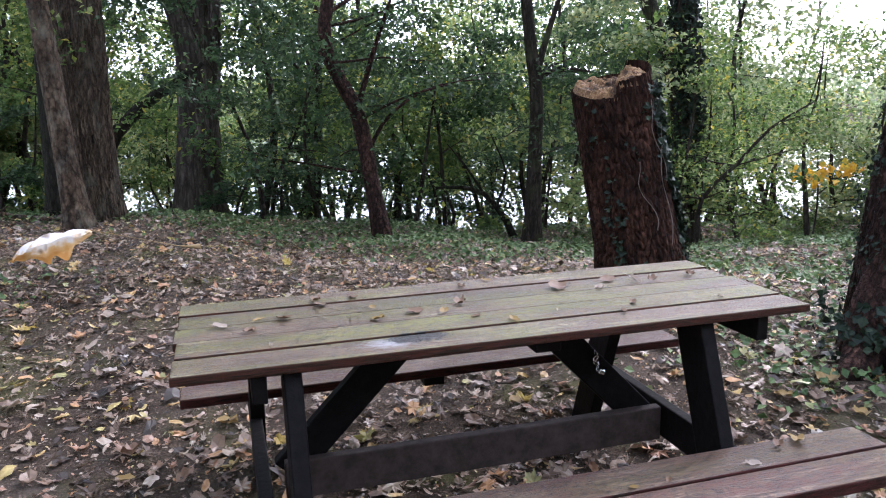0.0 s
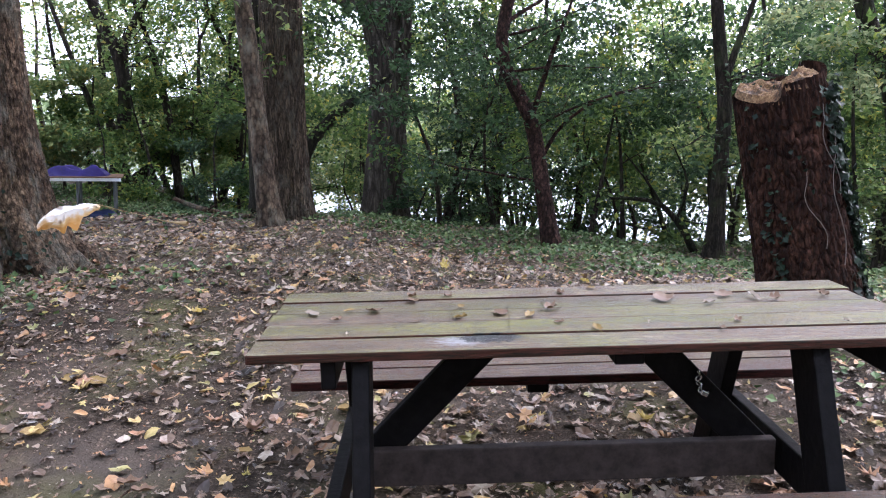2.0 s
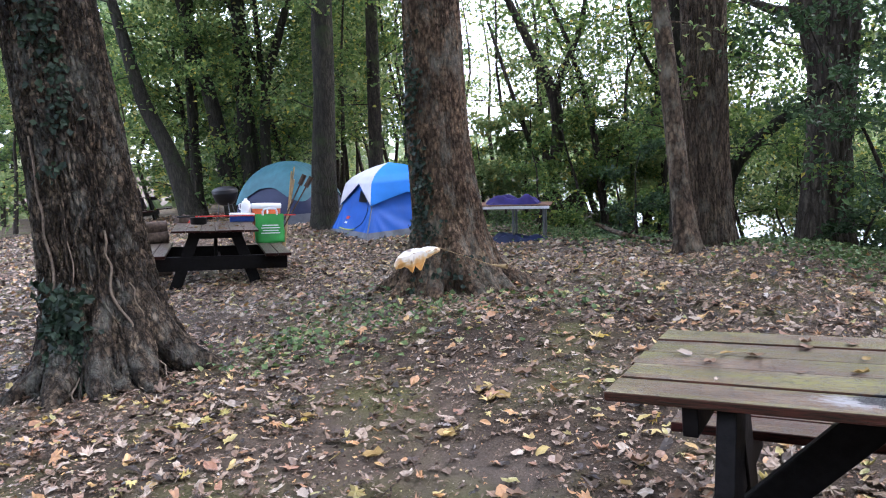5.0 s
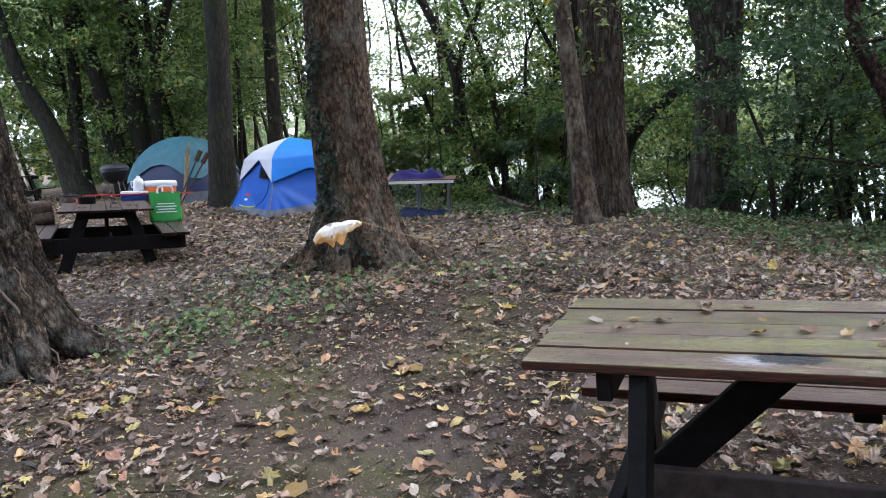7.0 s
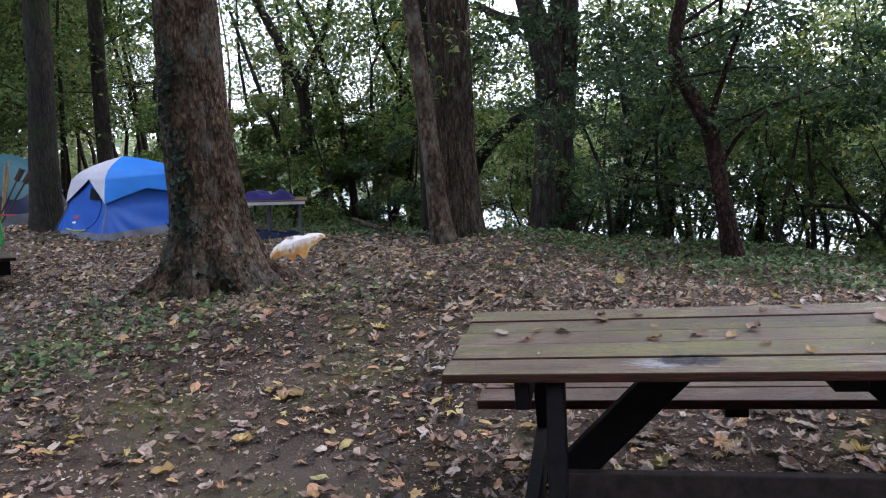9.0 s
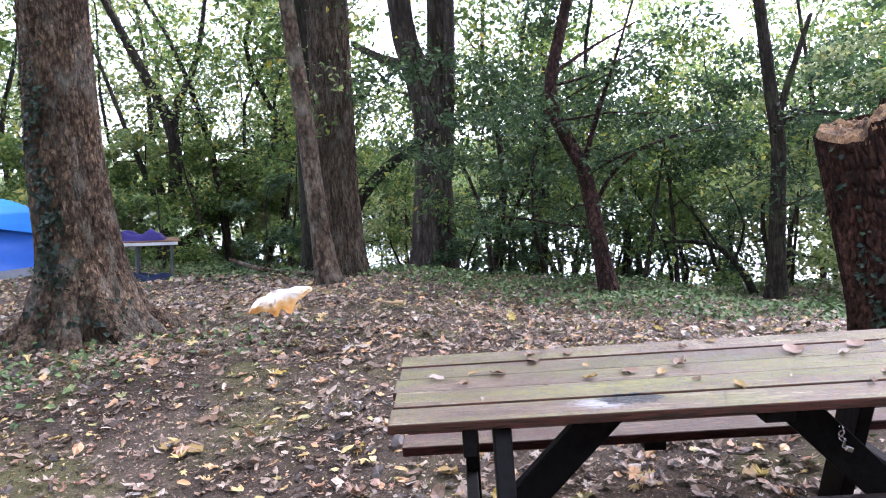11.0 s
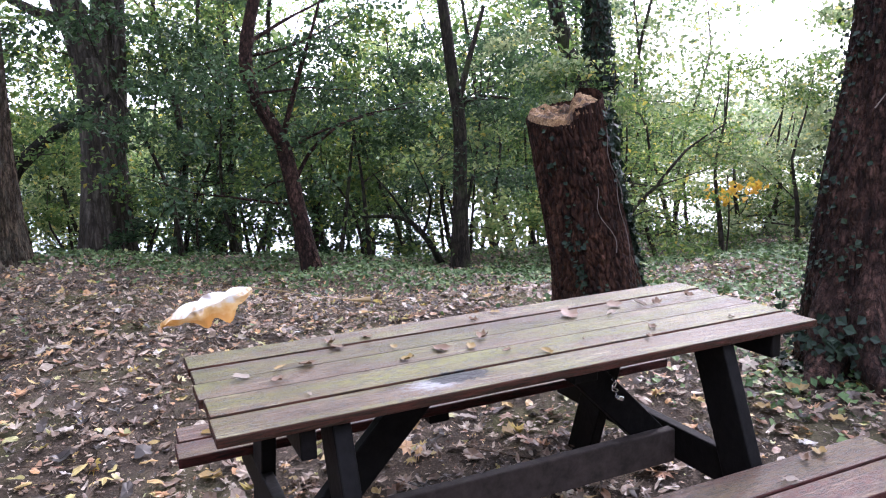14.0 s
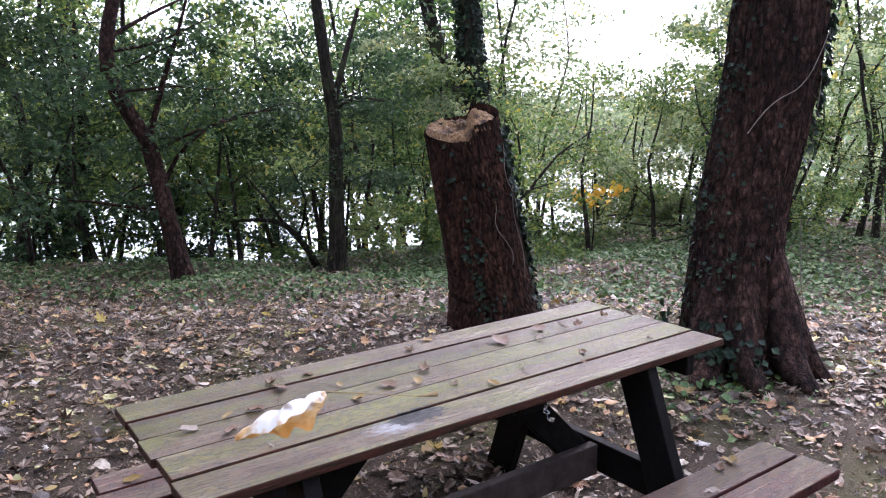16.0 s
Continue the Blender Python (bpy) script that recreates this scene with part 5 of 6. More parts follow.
def dome_sheet(w, d, h, a0, a1, low, high, swell=1.0, power=7.0, na=28, ns=14):
    """A sheet of a square dome between two bearings; low and high: rise as a share, or a rule of the bearing."""
    bm = bmesh.new()
    rows = []
    for j in range(ns + 1):
        row = []
        for i in range(na + 1):
            a = math.radians(a0 + (a1 - a0) * i / na)
            lo = low(a) if callable(low) else low
            s = lo + (high - lo) * j / ns
            ph = s * math.pi / 2
            c, sn = abs(math.cos(a)), abs(math.sin(a))
            plan = (c ** power + sn ** power) ** (-1 / power)
            rho = math.cos(ph) ** 0.95 * swell * plan if s < 1 else 0
            sag = 1 - 0.05 * math.sin(2 * a) ** 2 * 0 - 0.035 * (abs(math.cos(2 * a))) * math.sin(ph * 2)
            row.append(bm.verts.new((w / 2 * rho * sag * math.cos(a), d / 2 * rho * sag * math.sin(a), h * swell * math.sin(ph) ** 0.95 + 0.004 * math.sin(23 * a + 9 * s))))
        rows.append(row)
    for j in range(ns):
        for i in range(na):
            bm.faces.new((rows[j][i], rows[j][i + 1], rows[j + 1][i + 1], rows[j + 1][i]))
    bmesh.ops.remove_doubles(bm, verts=bm.verts, dist=0.0004)
    for f in bm.faces:
        f.smooth = True
    return bm


def rod(a, b, r, sides=8, bm=None):
    bm = bm or bmesh.new()
    a, b = Vector(a), Vector(b)
    q = (b - a).to_track_quat("Z", "Y").to_matrix().to_4x4()
    q.translation = (a + b) / 2
    bmesh.ops.create_cone(bm, cap_ends=True, segments=sides, radius1=r, radius2=r, depth=(b - a).length, matrix=q)
    return bm


def wire(points, r, sides=6, step=0.03):
    v, f = tube(points, [r, r], sides, step, 0.0)
    return mesh_from("wire", v, f)


def scallop(edge, mid):
    return lambda a: mid + (edge - mid) * abs(math.sin(2 * a)) ** 3


# blue and grey dome tent: sides 180 and 270 are the faces towards the table
POLE = np.array([(0.0, 1.0), (0.2, 0.87), (0.4, 0.745), (0.6, 0.685), (0.74, 0.63), (0.83, 0.52), (0.9, 0.37), (0.96, 0.18), (1.0, 0.0)])


def tent_point(w, d, h, side, u, z, swell=1.0, sag=0.06):
    """A point of a square dome: u from corner to corner of one side, z as a share of the rise."""
    rho = float(np.interp(z, POLE[:, 0], POLE[:, 1])) * swell
    inn = 1 - sag * (1 - u * u) * (0.35 + math.sin(math.pi * min(1, z)))
    x, y = rho * inn, rho * u
    a = radians(side)
    px, py = x * math.cos(a) - y * math.sin(a), x * math.sin(a) + y * math.cos(a)
    return Vector((w / 2 * px, d / 2 * py, h * z * (1 + (swell - 1) * 0.8)))


def tent_sheet(w, d, h, side, low, high, swell=1.0, sag=0.06, crease=0.045, nu=44, nz=26):
    """A cloth panel of one side; low: share of the rise, or a rule of u."""
    bm = bmesh.new()
    rows = []
    for j in range(nz + 1):
        row = []
        for i in range(nu + 1):
            u = 2 * i / nu - 1
            lo = low(u) if callable(low) else low
            z = lo + (high - lo) * j / nz
            q = tent_point(w, d, h, side, u, z, swell, sag)
            fan = math.sin(17 * math.atan2(0.47 - z, 1.02 + u)) + 0.7 * math.sin(13 * math.atan2(0.47 - z, 1.02 - u))
            pull = crease * fan * max(0, 0.5 - z) * (1 - u * u) ** 0.5
            row.append(bm.verts.new(q * (1 + pull)))
        rows.append(row)
    for j in range(nz):
        for i in range(nu):
            bm.faces.new((rows[j][i], rows[j][i + 1], rows[j + 1][i + 1], rows[j + 1][i]))
    bmesh.ops.remove_doubles(bm, verts=bm.verts, dist=0.0004)
    for f in bm.faces:
        f.smooth = True
    return bm


TENT = (2.1, 2.36, 1.36)
tent_z = on_ground(-8.0, 10.4)
blue_tent = thing("tent", pose(-8.03, 10.59, tent_z - 0.02, 0, 0, 56.6), "blue dome tent with a grey and bright blue fly", "tent", "tents")


WALLS, FLYS = {}, {}


def fly_edge(arch):
    return lambda u: 0.44 + arch * (1 - abs(u)) ** 0.9


for a in (0, 90, 180, 270):
    WALLS[a] = part("wall_panel", tent_sheet(*TENT, a, 0.09, 0.86), BLUE_BODY, blue_tent)
    part("floor_band", tent_sheet(*TENT, a, 0.0, 0.1, 1.006, nz=3), FLOOR_BAND, blue_tent, "grey groundsheet edge")
    mat, lab = (GREY_FLY, "pale grey fly panel") if a % 180 == 0 else (BLUE_FLY, "bright blue fly panel")
    FLYS[a] = part("fly_panel", tent_sheet(*TENT, a, fly_edge(0.3 if a % 180 == 0 else 0.14), 1.0, 1.05, 0.03, 0.0), mat, blue_tent, lab)
for a in (0, 90, 180, 270):
    part("pole_sleeve", wire([tent_point(*TENT, a, 1, z, 1.012) for z in np.linspace(0.0, 0.46, 9)], 0.013), FLOOR_BAND, blue_tent)


def on_tent(side, u, z, swell=1.0, out=0.012):
    """A pose on the tent's cloth: x along the wall, z outwards."""
    o = tent_point(*TENT, side, u, z, swell)
    ex = (tent_point(*TENT, side, u + 0.02, z, swell) - tent_point(*TENT, side, u - 0.02, z, swell)).normalized()
    ey = (tent_point(*TENT, side, u, z + 0.02, swell) - tent_point(*TENT, side, u, z - 0.02, swell)).normalized()
    n = ex.cross(ey).normalized()
    m = Matrix((ex, ey, n)).transposed().to_4x4()
    m.translation = o + n * out
    return m


def badge(at, size, mat, words, panel):
    part("badge", box(bmesh.new(), size, at, 0.002, 1), mat, panel, words)


badge(on_tent(270, 0.12, 0.62, 1.05), (0.17, 0.1, 0.006), WHITE_PLASTIC, "white oval badge", FLYS[270])
badge(on_tent(180, -0.42, 0.27), (0.16, 0.06, 0.006), RED_PAINT, "small red badge", WALLS[180])
badge(on_tent(180, -0.42, 0.2), (0.14, 0.04, 0.006), WHITE_PLASTIC, "small white badge", WALLS[180])
zip_run = [on_tent(180, u, z).translation for u, z in ((-0.6, 0.12), (-0.3, 0.105), (0.05, 0.11), (0.2, 0.13))]
part("door_zip", wire(zip_run, 0.012), YELLOW_CORD, WALLS[180], "yellow-green door zip")
seam = [on_tent(180, u, z).translation for u, z in ((0.2, 0.13), (0.45, 0.19), (0.62, 0.27), (0.7, 0.38), (0.74, 0.52))]
part("door_seam", wire(seam, 0.007), NAVY_BODY, WALLS[180], "dark door seam")
vent = bmesh.new()
vent.faces.new([vent.verts.new(on_tent(180, u, z, out=0.035).translation) for u, z in ((0.05, 0.5), (0.78, 0.5), (0.45, 0.6), (0.1, 0.67))])
bmesh.ops.solidify(vent, geom=vent.faces[:], thickness=0.004)
part("vent", vent, BLACK_ENAMEL, WALLS[180], "dark mesh window")
green_tent = thing("tent", pose(-12.3, 12.25, on_ground(-12.3, 12.25), 0, 0, 100), "teal dome tent with a dark navy base", "tent", "tents")
part("body", dome_sheet(2.3, 2.3, 1.48, 0, 360, 0.05, 0.8, 1.0, 4.0, na=72), NAVY_BODY, green_tent, "dark navy tent wall")
part("floor_band", dome_sheet(2.33, 2.33, 1.48, 0, 360, 0.0, 0.1, 1.003, 4.0, na=72, ns=2), FLOOR_BAND, green_tent, "grey floor band")
for a in (0, 90, 180, 270):
    part("fly_panel", dome_sheet(2.3, 2.3, 1.48, a - 45, a + 45, scallop(0.22, 0.4), 1.0, 1.035, 4.0), TEAL_FLY, green_tent)

# kettle barbecue
grill_at = (-10.9, 8.85)
grill = thing("kettle_barbecue", pose(*grill_at, on_ground(*grill_at) + 0.03) @ Matrix.Diagonal((0.88, 0.88, 1.03, 1)), "black kettle barbecue on thin legs beside the tents", "barbecue")


def bowl(profile, sides=28):
    v, f = [], []
    for r, z in profile:
        for k in range(sides):
            a = 2 * math.pi * k / sides
            v.append((r * math.cos(a), r * math.sin(a), z))
    for i in range(len(profile) - 1):
        for k in range(sides):
            f.append((i * sides + k, i * sides + (k + 1) % sides, (i + 1) * sides + (k + 1) % sides, (i + 1) * sides + k))
    return mesh_from("bowl", v, f)


part("bowl", bowl([(0.02, 0.53), (0.15, 0.56), (0.24, 0.64), (0.285, 0.76), (0.295, 0.82), (0.285, 0.82), (0.23, 0.65), (0.02, 0.55)]), BLACK_ENAMEL, grill)
grill_lid = part("lid", bowl([(0.3, 0.815), (0.3, 0.83), (0.27, 0.87), (0.19, 0.905), (0.08, 0.92), (0.005, 0.922)]), BLACK_ENAMEL, grill, "low domed black lid")
part("lid_handle", wire([(-0.06, 0, 0.915), (-0.05, 0, 0.965), (0.05, 0, 0.965), (0.06, 0, 0.915)], 0.01), WICKER, grill_lid)
for k in range(3):
    a = radians(90 + 120 * k)
    part("leg", rod((0.16 * math.cos(a), 0.16 * math.sin(a), 0.64), (0.3 * math.cos(a), 0.3 * math.sin(a), 0), 0.012), GREY_METAL, grill)

# gear on the loaded table: a frame along the table's length, origin at its middle
BT = back_table.matrix_basis.copy()


def on_table(x, y, z, rz=0):
    return BT @ pose(x, y, z, 0, 0, rz)


cooler = thing("drinks_cooler", on_table(0.96, -0.76, 0.452) @ Matrix.Scale(1.25, 4), "orange drinks cooler with a white lid, standing on a bench", "cooler")
part("body", bowl([(0.001, 0), (0.15, 0), (0.155, 0.01), (0.172, 0.4), (0.165, 0.41)]), ORANGE_PLASTIC, cooler)
part("lid", bowl([(0.178, 0.395), (0.182, 0.4), (0.182, 0.44), (0.17, 0.455), (0.06, 0.46), (0.001, 0.46)]), WHITE_PLASTIC, cooler, "white screw lid")
part("handle", wire([(-0.17, 0, 0.39), (-0.2, 0, 0.36), (-0.2, 0, 0.28), (-0.17, 0, 0.26)], 0.012), WHITE_PLASTIC, cooler, "white side handle")
part("tap", box(bmesh.new(), (0.05, 0.03, 0.04), pose(-0.17, -0.05, 0.06), 0.006), WHITE_PLASTIC, cooler, "white tap")
bag = thing("carrier_bag", on_table(0.6, -0.78, 0.452, 4) @ Matrix.Scale(1.45, 4), "bright green carrier bag with white writing, on a bench", "bag")


def sack(w, d, h, seed, n=10):
    """A standing soft bag: pinched, creased walls."""
    g = random.Random(seed)
    bm = bmesh.new()
    rings = []
    for j in range(n + 1):
        s = j / n
        ring = []
        for k in range(24):
            a = 2 * math.pi * k / 24
            c, sn = math.cos(a), math.sin(a)
            pl = (abs(c) ** 4 + abs(sn) ** 4) ** -0.25
            dd = d * (1 - 0.55 * s)
            ring.append(bm.verts.new((dd / 2 * pl * c + g.uniform(-0.006, 0.006), w / 2 * pl * sn * (1 + 0.04 * math.sin(6 * s)) + g.uniform(-0.005, 0.005), h * s)))
        rings.append(ring)
    for j in range(n):
        for k in range(24):
            bm.faces.new((rings[j][k], rings[j][(k + 1) % 24], rings[j + 1][(k + 1) % 24], rings[j + 1][k]))
    bm.faces.new(rings[0])
    for f in bm.faces:
        f.smooth = True
    return bm


bag_body = part("sack", sack(0.29, 0.14, 0.29, 8), GREEN_BAG, bag)
for k in range(4):
    part("print_bar", box(bmesh.new(), (0.003, 0.19 - 0.03 * (k % 2), 0.010), pose(-0.073 + 0.006 * k, 0, 0.1 + 0.026 * k, 0, 5, 0), 0), WHITE_PLASTIC, bag_body, "white printed bar")
part("carry_handle", wire([(-0.03, -0.07, 0.28), (-0.035, -0.06, 0.34), (-0.035, 0.06, 0.34), (-0.03, 0.07, 0.28)], 0.01), WHITE_PLASTIC, bag_body, "white loop handle")
jug = thing("plastic_jug", on_table(0.93, -0.46, 0.884) @ Matrix.Scale(0.8, 4), "white plastic jug standing on an ice chest", "jug")
part("body", bowl([(0.001, 0), (0.09, 0), (0.095, 0.02), (0.095, 0.15), (0.07, 0.21), (0.03, 0.24), (0.03, 0.27), (0.001, 0.27)], 20), WHITE_PLASTIC, jug)
part("handle", wire([(0.0, 0.085, 0.17), (0.0, 0.12, 0.16), (0.0, 0.12, 0.08), (0.0, 0.09, 0.06)], 0.012), WHITE_PLASTIC, jug)


def crumple(w, d, h, seed, n=22, fold=3.0):
    """A heap of cloth: a creased sheet, closed below."""
    g = np.random.default_rng(seed)
    ph = g.uniform(0, 6.28, 8)
    u = np.linspace(-1, 1, n)
    X, Y = np.meshgrid(u, u)
    edge = np.clip(1 - np.maximum(np.abs(X), np.abs(Y)) ** 4, 0, 1)
    Z = h * edge * (0.55 + 0.3 * np.sin(fold * X + ph[0] + 1.5 * np.sin(2 * Y + ph[1])) + 0.25 * np.sin(fold * 1.6 * Y + ph[2] + X * 2) + 0.12 * np.sin(9 * X + 5 * Y))
    Z = np.maximum(Z, 0.004)
    wob = 1 + 0.07 * np.sin(4 * np.arctan2(Y, X) + ph[3]) + 0.05 * np.sin(7 * np.arctan2(Y, X) + ph[4])
    P = np.stack([X * w / 2 * wob, Y * d / 2 * wob, Z], -1).reshape(-1, 3)
    Q = P.copy()
    Q[:, 2] = 0
    i = (np.arange(n - 1)[:, None] * n + np.arange(n - 1)[None, :])[..., None]
    top = (i + np.array([0, 1, n + 1, n])).reshape(-1, 4)
    return mesh_from("cloth", np.vstack([P, Q]), np.vstack([top, top[:, ::-1] + n * n]))


def cloth(name, m, w, d, h, mat, label, seed):
    ob = part(name, crumple(w, d, h, seed, 34, 3.4), mat)
    ob.matrix_basis = m
    return tagged(ob, label, "cloth")


chest = thing("ice_chest", on_table(0.9, -0.4, 0.754, 86), "low blue ice chest with a white lid on a picnic table", "cooler")
part("body", box(bmesh.new(), (0.36, 0.24, 0.08), pose(0, 0, 0.041), 0.015, 3), BLUE_CLOTH, chest)
part("lid", box(bmesh.new(), (0.37, 0.25, 0.045), pose(0, 0, 0.106), 0.012, 3), WHITE_PLASTIC, chest, "white flat lid")
cloth("red_rag", on_table(0.8, 0.27, 0.754, 50), 0.12, 0.25, 0.05, RED_PAINT, "red cloth bundle on a picnic table", 5)
cloth("dark_jacket", on_table(0.85, 0.42, 0.754, 10), 0.2, 0.3, 0.13, WICKER, "dark jacket heaped on a picnic table", 6)
pole = thing("red_pole", on_table(0.7, -0.43, 0.85, -88), "long thin red pole laid across a table", "pole")
part("rod", rod((-0.7, 0, 0), (0.75, 0, 0.0), 0.009), RED_PAINT, pole)
part("grip", rod((-0.95, 0, 0), (-0.7, 0, 0), 0.012), BLACK_ENAMEL, pole, "black grip")
pot = thing("cooking_pot", on_table(0.35, 0.22, 0.754), "small dark cooking pot on a picnic table", "pot")
part("body", bowl([(0.001, 0), (0.1, 0), (0.11, 0.01), (0.115, 0.09), (0.12, 0.095), (0.11, 0.095), (0.105, 0.012), (0.001, 0.01)]), BLACK_ENAMEL, pot)
part("handle", rod((0.11, 0, 0.08), (0.27, 0, 0.1), 0.01), BLACK_ENAMEL, pot)

# garden torches leaning together
for k, (fx, fy, tx, ty, rise) in enumerate(((-8.69, 7.64, -8.14, 8.13, 1.22), (-8.66, 7.62, -8.05, 8.2, 1.17), (-8.66, 7.94, -8.38, 8.18, 1.4), (-8.62, 7.96, -8.42, 8.14, 1.33), (-8.68, 7.97, -8.36, 8.12, 1.18))):
    z = on_ground(fx, fy)
    top = Vector((tx - fx, ty - fy, rise))
    torch = thing("garden_torch", pose(fx, fy, z), "garden torch with a dark woven head and dark cane" if k < 2 else "plain bamboo cane stuck in the ground", "torch" if k < 2 else "cane", "torches and canes")
    part("cane", rod((0, 0, -0.05), top, 0.013), WICKER if k < 2 else CANE, torch)
    if k < 2:
        part("head", rod(top * 0.88, top * 1.02, 0.042, 12), WICKER, torch, "dark woven torch head")

# firewood stack left of the loaded table
wood = random.Random(12)
for k in range(15):
    a = on_table(0.95 + 0.08 * (k % 3), 0.98 + 0.17 * (k % 3), 0).translation
    z = on_ground(a.x, a.y) + 0.09 + 0.15 * (k // 3)
    log = part("log", mesh_from("log", *tube([(-0.35, 0, 0), (0, 0.01, 0), (0.35, 0, 0)], [0.08, 0.085], 12, 0.05, 0.22, seed=k)), STACK_WOOD)
    log.matrix_basis = pose(a.x, a.y, z, wood.uniform(0, 90), 0, 46 + wood.uniform(-6, 6))
    tagged(log, "grey-brown firewood log in a low stack", "log", "firewood logs")

# trestle table with purple cloth, tarpaulin beneath
tt = thing("folding_table", pose(-4.82, 9.12, on_ground(-4.82, 9.12) - 0.01, 0, 3.4, 20) @ Matrix.Diagonal((1, 1, 0.88, 1)), "low folding table with a white edge and grey metal legs", "folding table")
part("tabletop", box(bmesh.new(), (1.55, 0.72, 0.02), pose(0, 0, 0.685), 0.004), LOG_WOOD, tt, "brown tabletop")
for y in (-0.345, 0.345):
    part("edge_rail", box(bmesh.new(), (1.5, 0.018, 0.05), pose(0, y, 0.648), 0.004), WHITE_PLASTIC, tt, "white edge rail")
for x in (-0.62, 0.17, 0.66):
    for y in (-0.28, 0.28):
        part("leg", rod((x, y, 0.67), (x, y, -0.02), 0.02), GREY_METAL, tt)
TT = tt.matrix_basis.copy()
cloth("purple_cloth", TT @ pose(0.16, -0.02, 0.697, 0, 0, 6), 0.84, 0.5, 0.19, PURPLE, "crumpled purple cloth lying on a folding table", 21)
cloth("tarpaulin", pose(-4.5, 8.95, on_ground(-4.5, 8.95) + 0.005, 0, 0, 20), 0.85, 0.5, 0.15, NAVY, "folded dark blue tarpaulin on the ground", 22)
# fallen branch on the bank
fb = part("fallen_branch", mesh_from("fallen_branch", *joined([tube([(-3.2, 9.0, on_ground(-3.2, 9.0) + 0.25), (-2.8, 8.95, on_ground(-2.8, 8.95) + 0.12), (-2.3, 8.9, on_ground(-2.3, 8.9) + 0.04), (-1.9, 8.6, on_ground(-1.9, 8.6) + 0.03)], [0.03, 0.04, 0.03, 0.015], 8, 0.1, 0.2), tube([(-2.7, 8.94, on_ground(-2.7, 8.94) + 0.1), (-2.5, 8.7, on_ground(-2.5, 8.7) + 0.2)], [0.02, 0.01], 6, 0.1, 0.2)])), BARK_GREY)
tagged(fb, "bare fallen branch lying among dead leaves", "branch")

# security chain round the frame of the near table
chain = thing("chain", pose(1.373, 0.395, 0.478) @ Matrix.Scale(0.8, 4), "short bright steel chain looped round a table brace", "chain")
CHROME = plain("bright_steel", (0.7, 0.7, 0.72), 0.25, 1.0, 0.1)
link = bmesh.new()
for k in range(16):
    a = 2 * math.pi * k / 16
    for j in range(6):
        b = 2 * math.pi * j / 6
        r = 0.009 + 0.0028 * math.cos(b)
        link.verts.new((r * math.cos(a), r * 1.5 * math.sin(a), 0.0028 * math.sin(b)))
link.verts.ensure_lookup_table()
for k in range(16):
    for j in range(6):
        link.faces.new([link.verts[i] for i in (k * 6 + j, ((k + 1) % 16) * 6 + j, ((k + 1) % 16) * 6 + (j + 1) % 6, k * 6 + (j + 1) % 6)])
first = part("chain_link", link, CHROME, chain)
first.matrix_basis = pose(-0.03, -0.1, 0.09, 0, 90, 0)
for k in range(1, 4):
    l2 = new("chain_link", first.data)
    l2.parent = chain
    l2.matrix_basis = pose(-0.03 + 0.004 * k - 0.012 * math.sin(k * 0.5), -0.1 - 0.006 * k, 0.09 - 0.021 * k, 90 * (k % 2), 70, 15 * k)
part("padlock", box(bmesh.new(), (0.035, 0.02, 0.022), pose(-0.015, -0.125, 0.012, 0, 25, 10), 0.005), CHROME, chain, "small bright padlock")


# ---------------------------------------------------------------- fallen leaves
OUTLINE = ((0.0, -0.42), (0.19, -0.41), (0.37, -0.33), (0.35, -0.13), (0.45, 0.05), (0.36, 0.17), (0.27, 0.34), (0.13, 0.37), (0.0, 0.53))
OUTLINE = OUTLINE + tuple((-x, y) for x, y in OUTLINE[-2:0:-1])
LOBED = ((0.0, -0.3), (0.16, -0.42), (0.36, -0.36), (0.25, -0.16), (0.52, 0.04), (0.24, 0.12), (0.36, 0.4), (0.12, 0.24), (0.0, 0.56))
LOBED = LOBED + tuple((-x, y) for x, y in LOBED[-2:0:-1])


def leaf_mesh(seed, curl, slim=1.0):
    """A lobed leaf, folded along its midrib and curled, with a stalk; one unit across."""
    g = random.Random(seed)
    bm = bmesh.new()

    def lift(x, y):
        r2 = x * x + y * y
        return curl * r2 * (1 + 0.5 * math.sin(5 * math.atan2(y, x) + seed)) + 0.16 * abs(x) * g.uniform(0.7, 1.3) + g.uniform(-0.015, 0.015)
    c = bm.verts.new((0, -0.02, 0))
    ring = [bm.verts.new((x * slim * g.uniform(0.88, 1.1), y * g.uniform(0.92, 1.06), lift(x, y))) for x, y in OUTLINE]
    inner = [bm.verts.new((x * slim * 0.5, y * 0.5, lift(x * 0.5, y * 0.5) * 0.8)) for x, y in OUTLINE]
    n = len(OUTLINE)
    for i in range(n):
        bm.faces.new((ring[i], ring[(i + 1) % n], inner[(i + 1) % n], inner[i]))
        bm.faces.new((inner[i], inner[(i + 1) % n], c))
    st = [bm.verts.new(p) for p in ((-0.012, -0.3, 0.0), (0.012, -0.3, 0.0), (0.03, -0.85, 0.06), (0.015, -0.85, 0.06))]
    bm.faces.new(st)
    for f in bm.faces:
        f.smooth = True
    me = bpy.data.meshes.new("fallen_leaf")
    bm.to_mesh(me)
    bm.free()
    return me


def leaf_kinds(mat, k0, curls, narrow=1.0):
    out = []
    for k, c in enumerate(curls):
        me = leaf_mesh(k0 + k, c, narrow * (0.4 + 0.2 * (k % 4)))
        me.materials.append(mat)
        out.append(me)
    return out


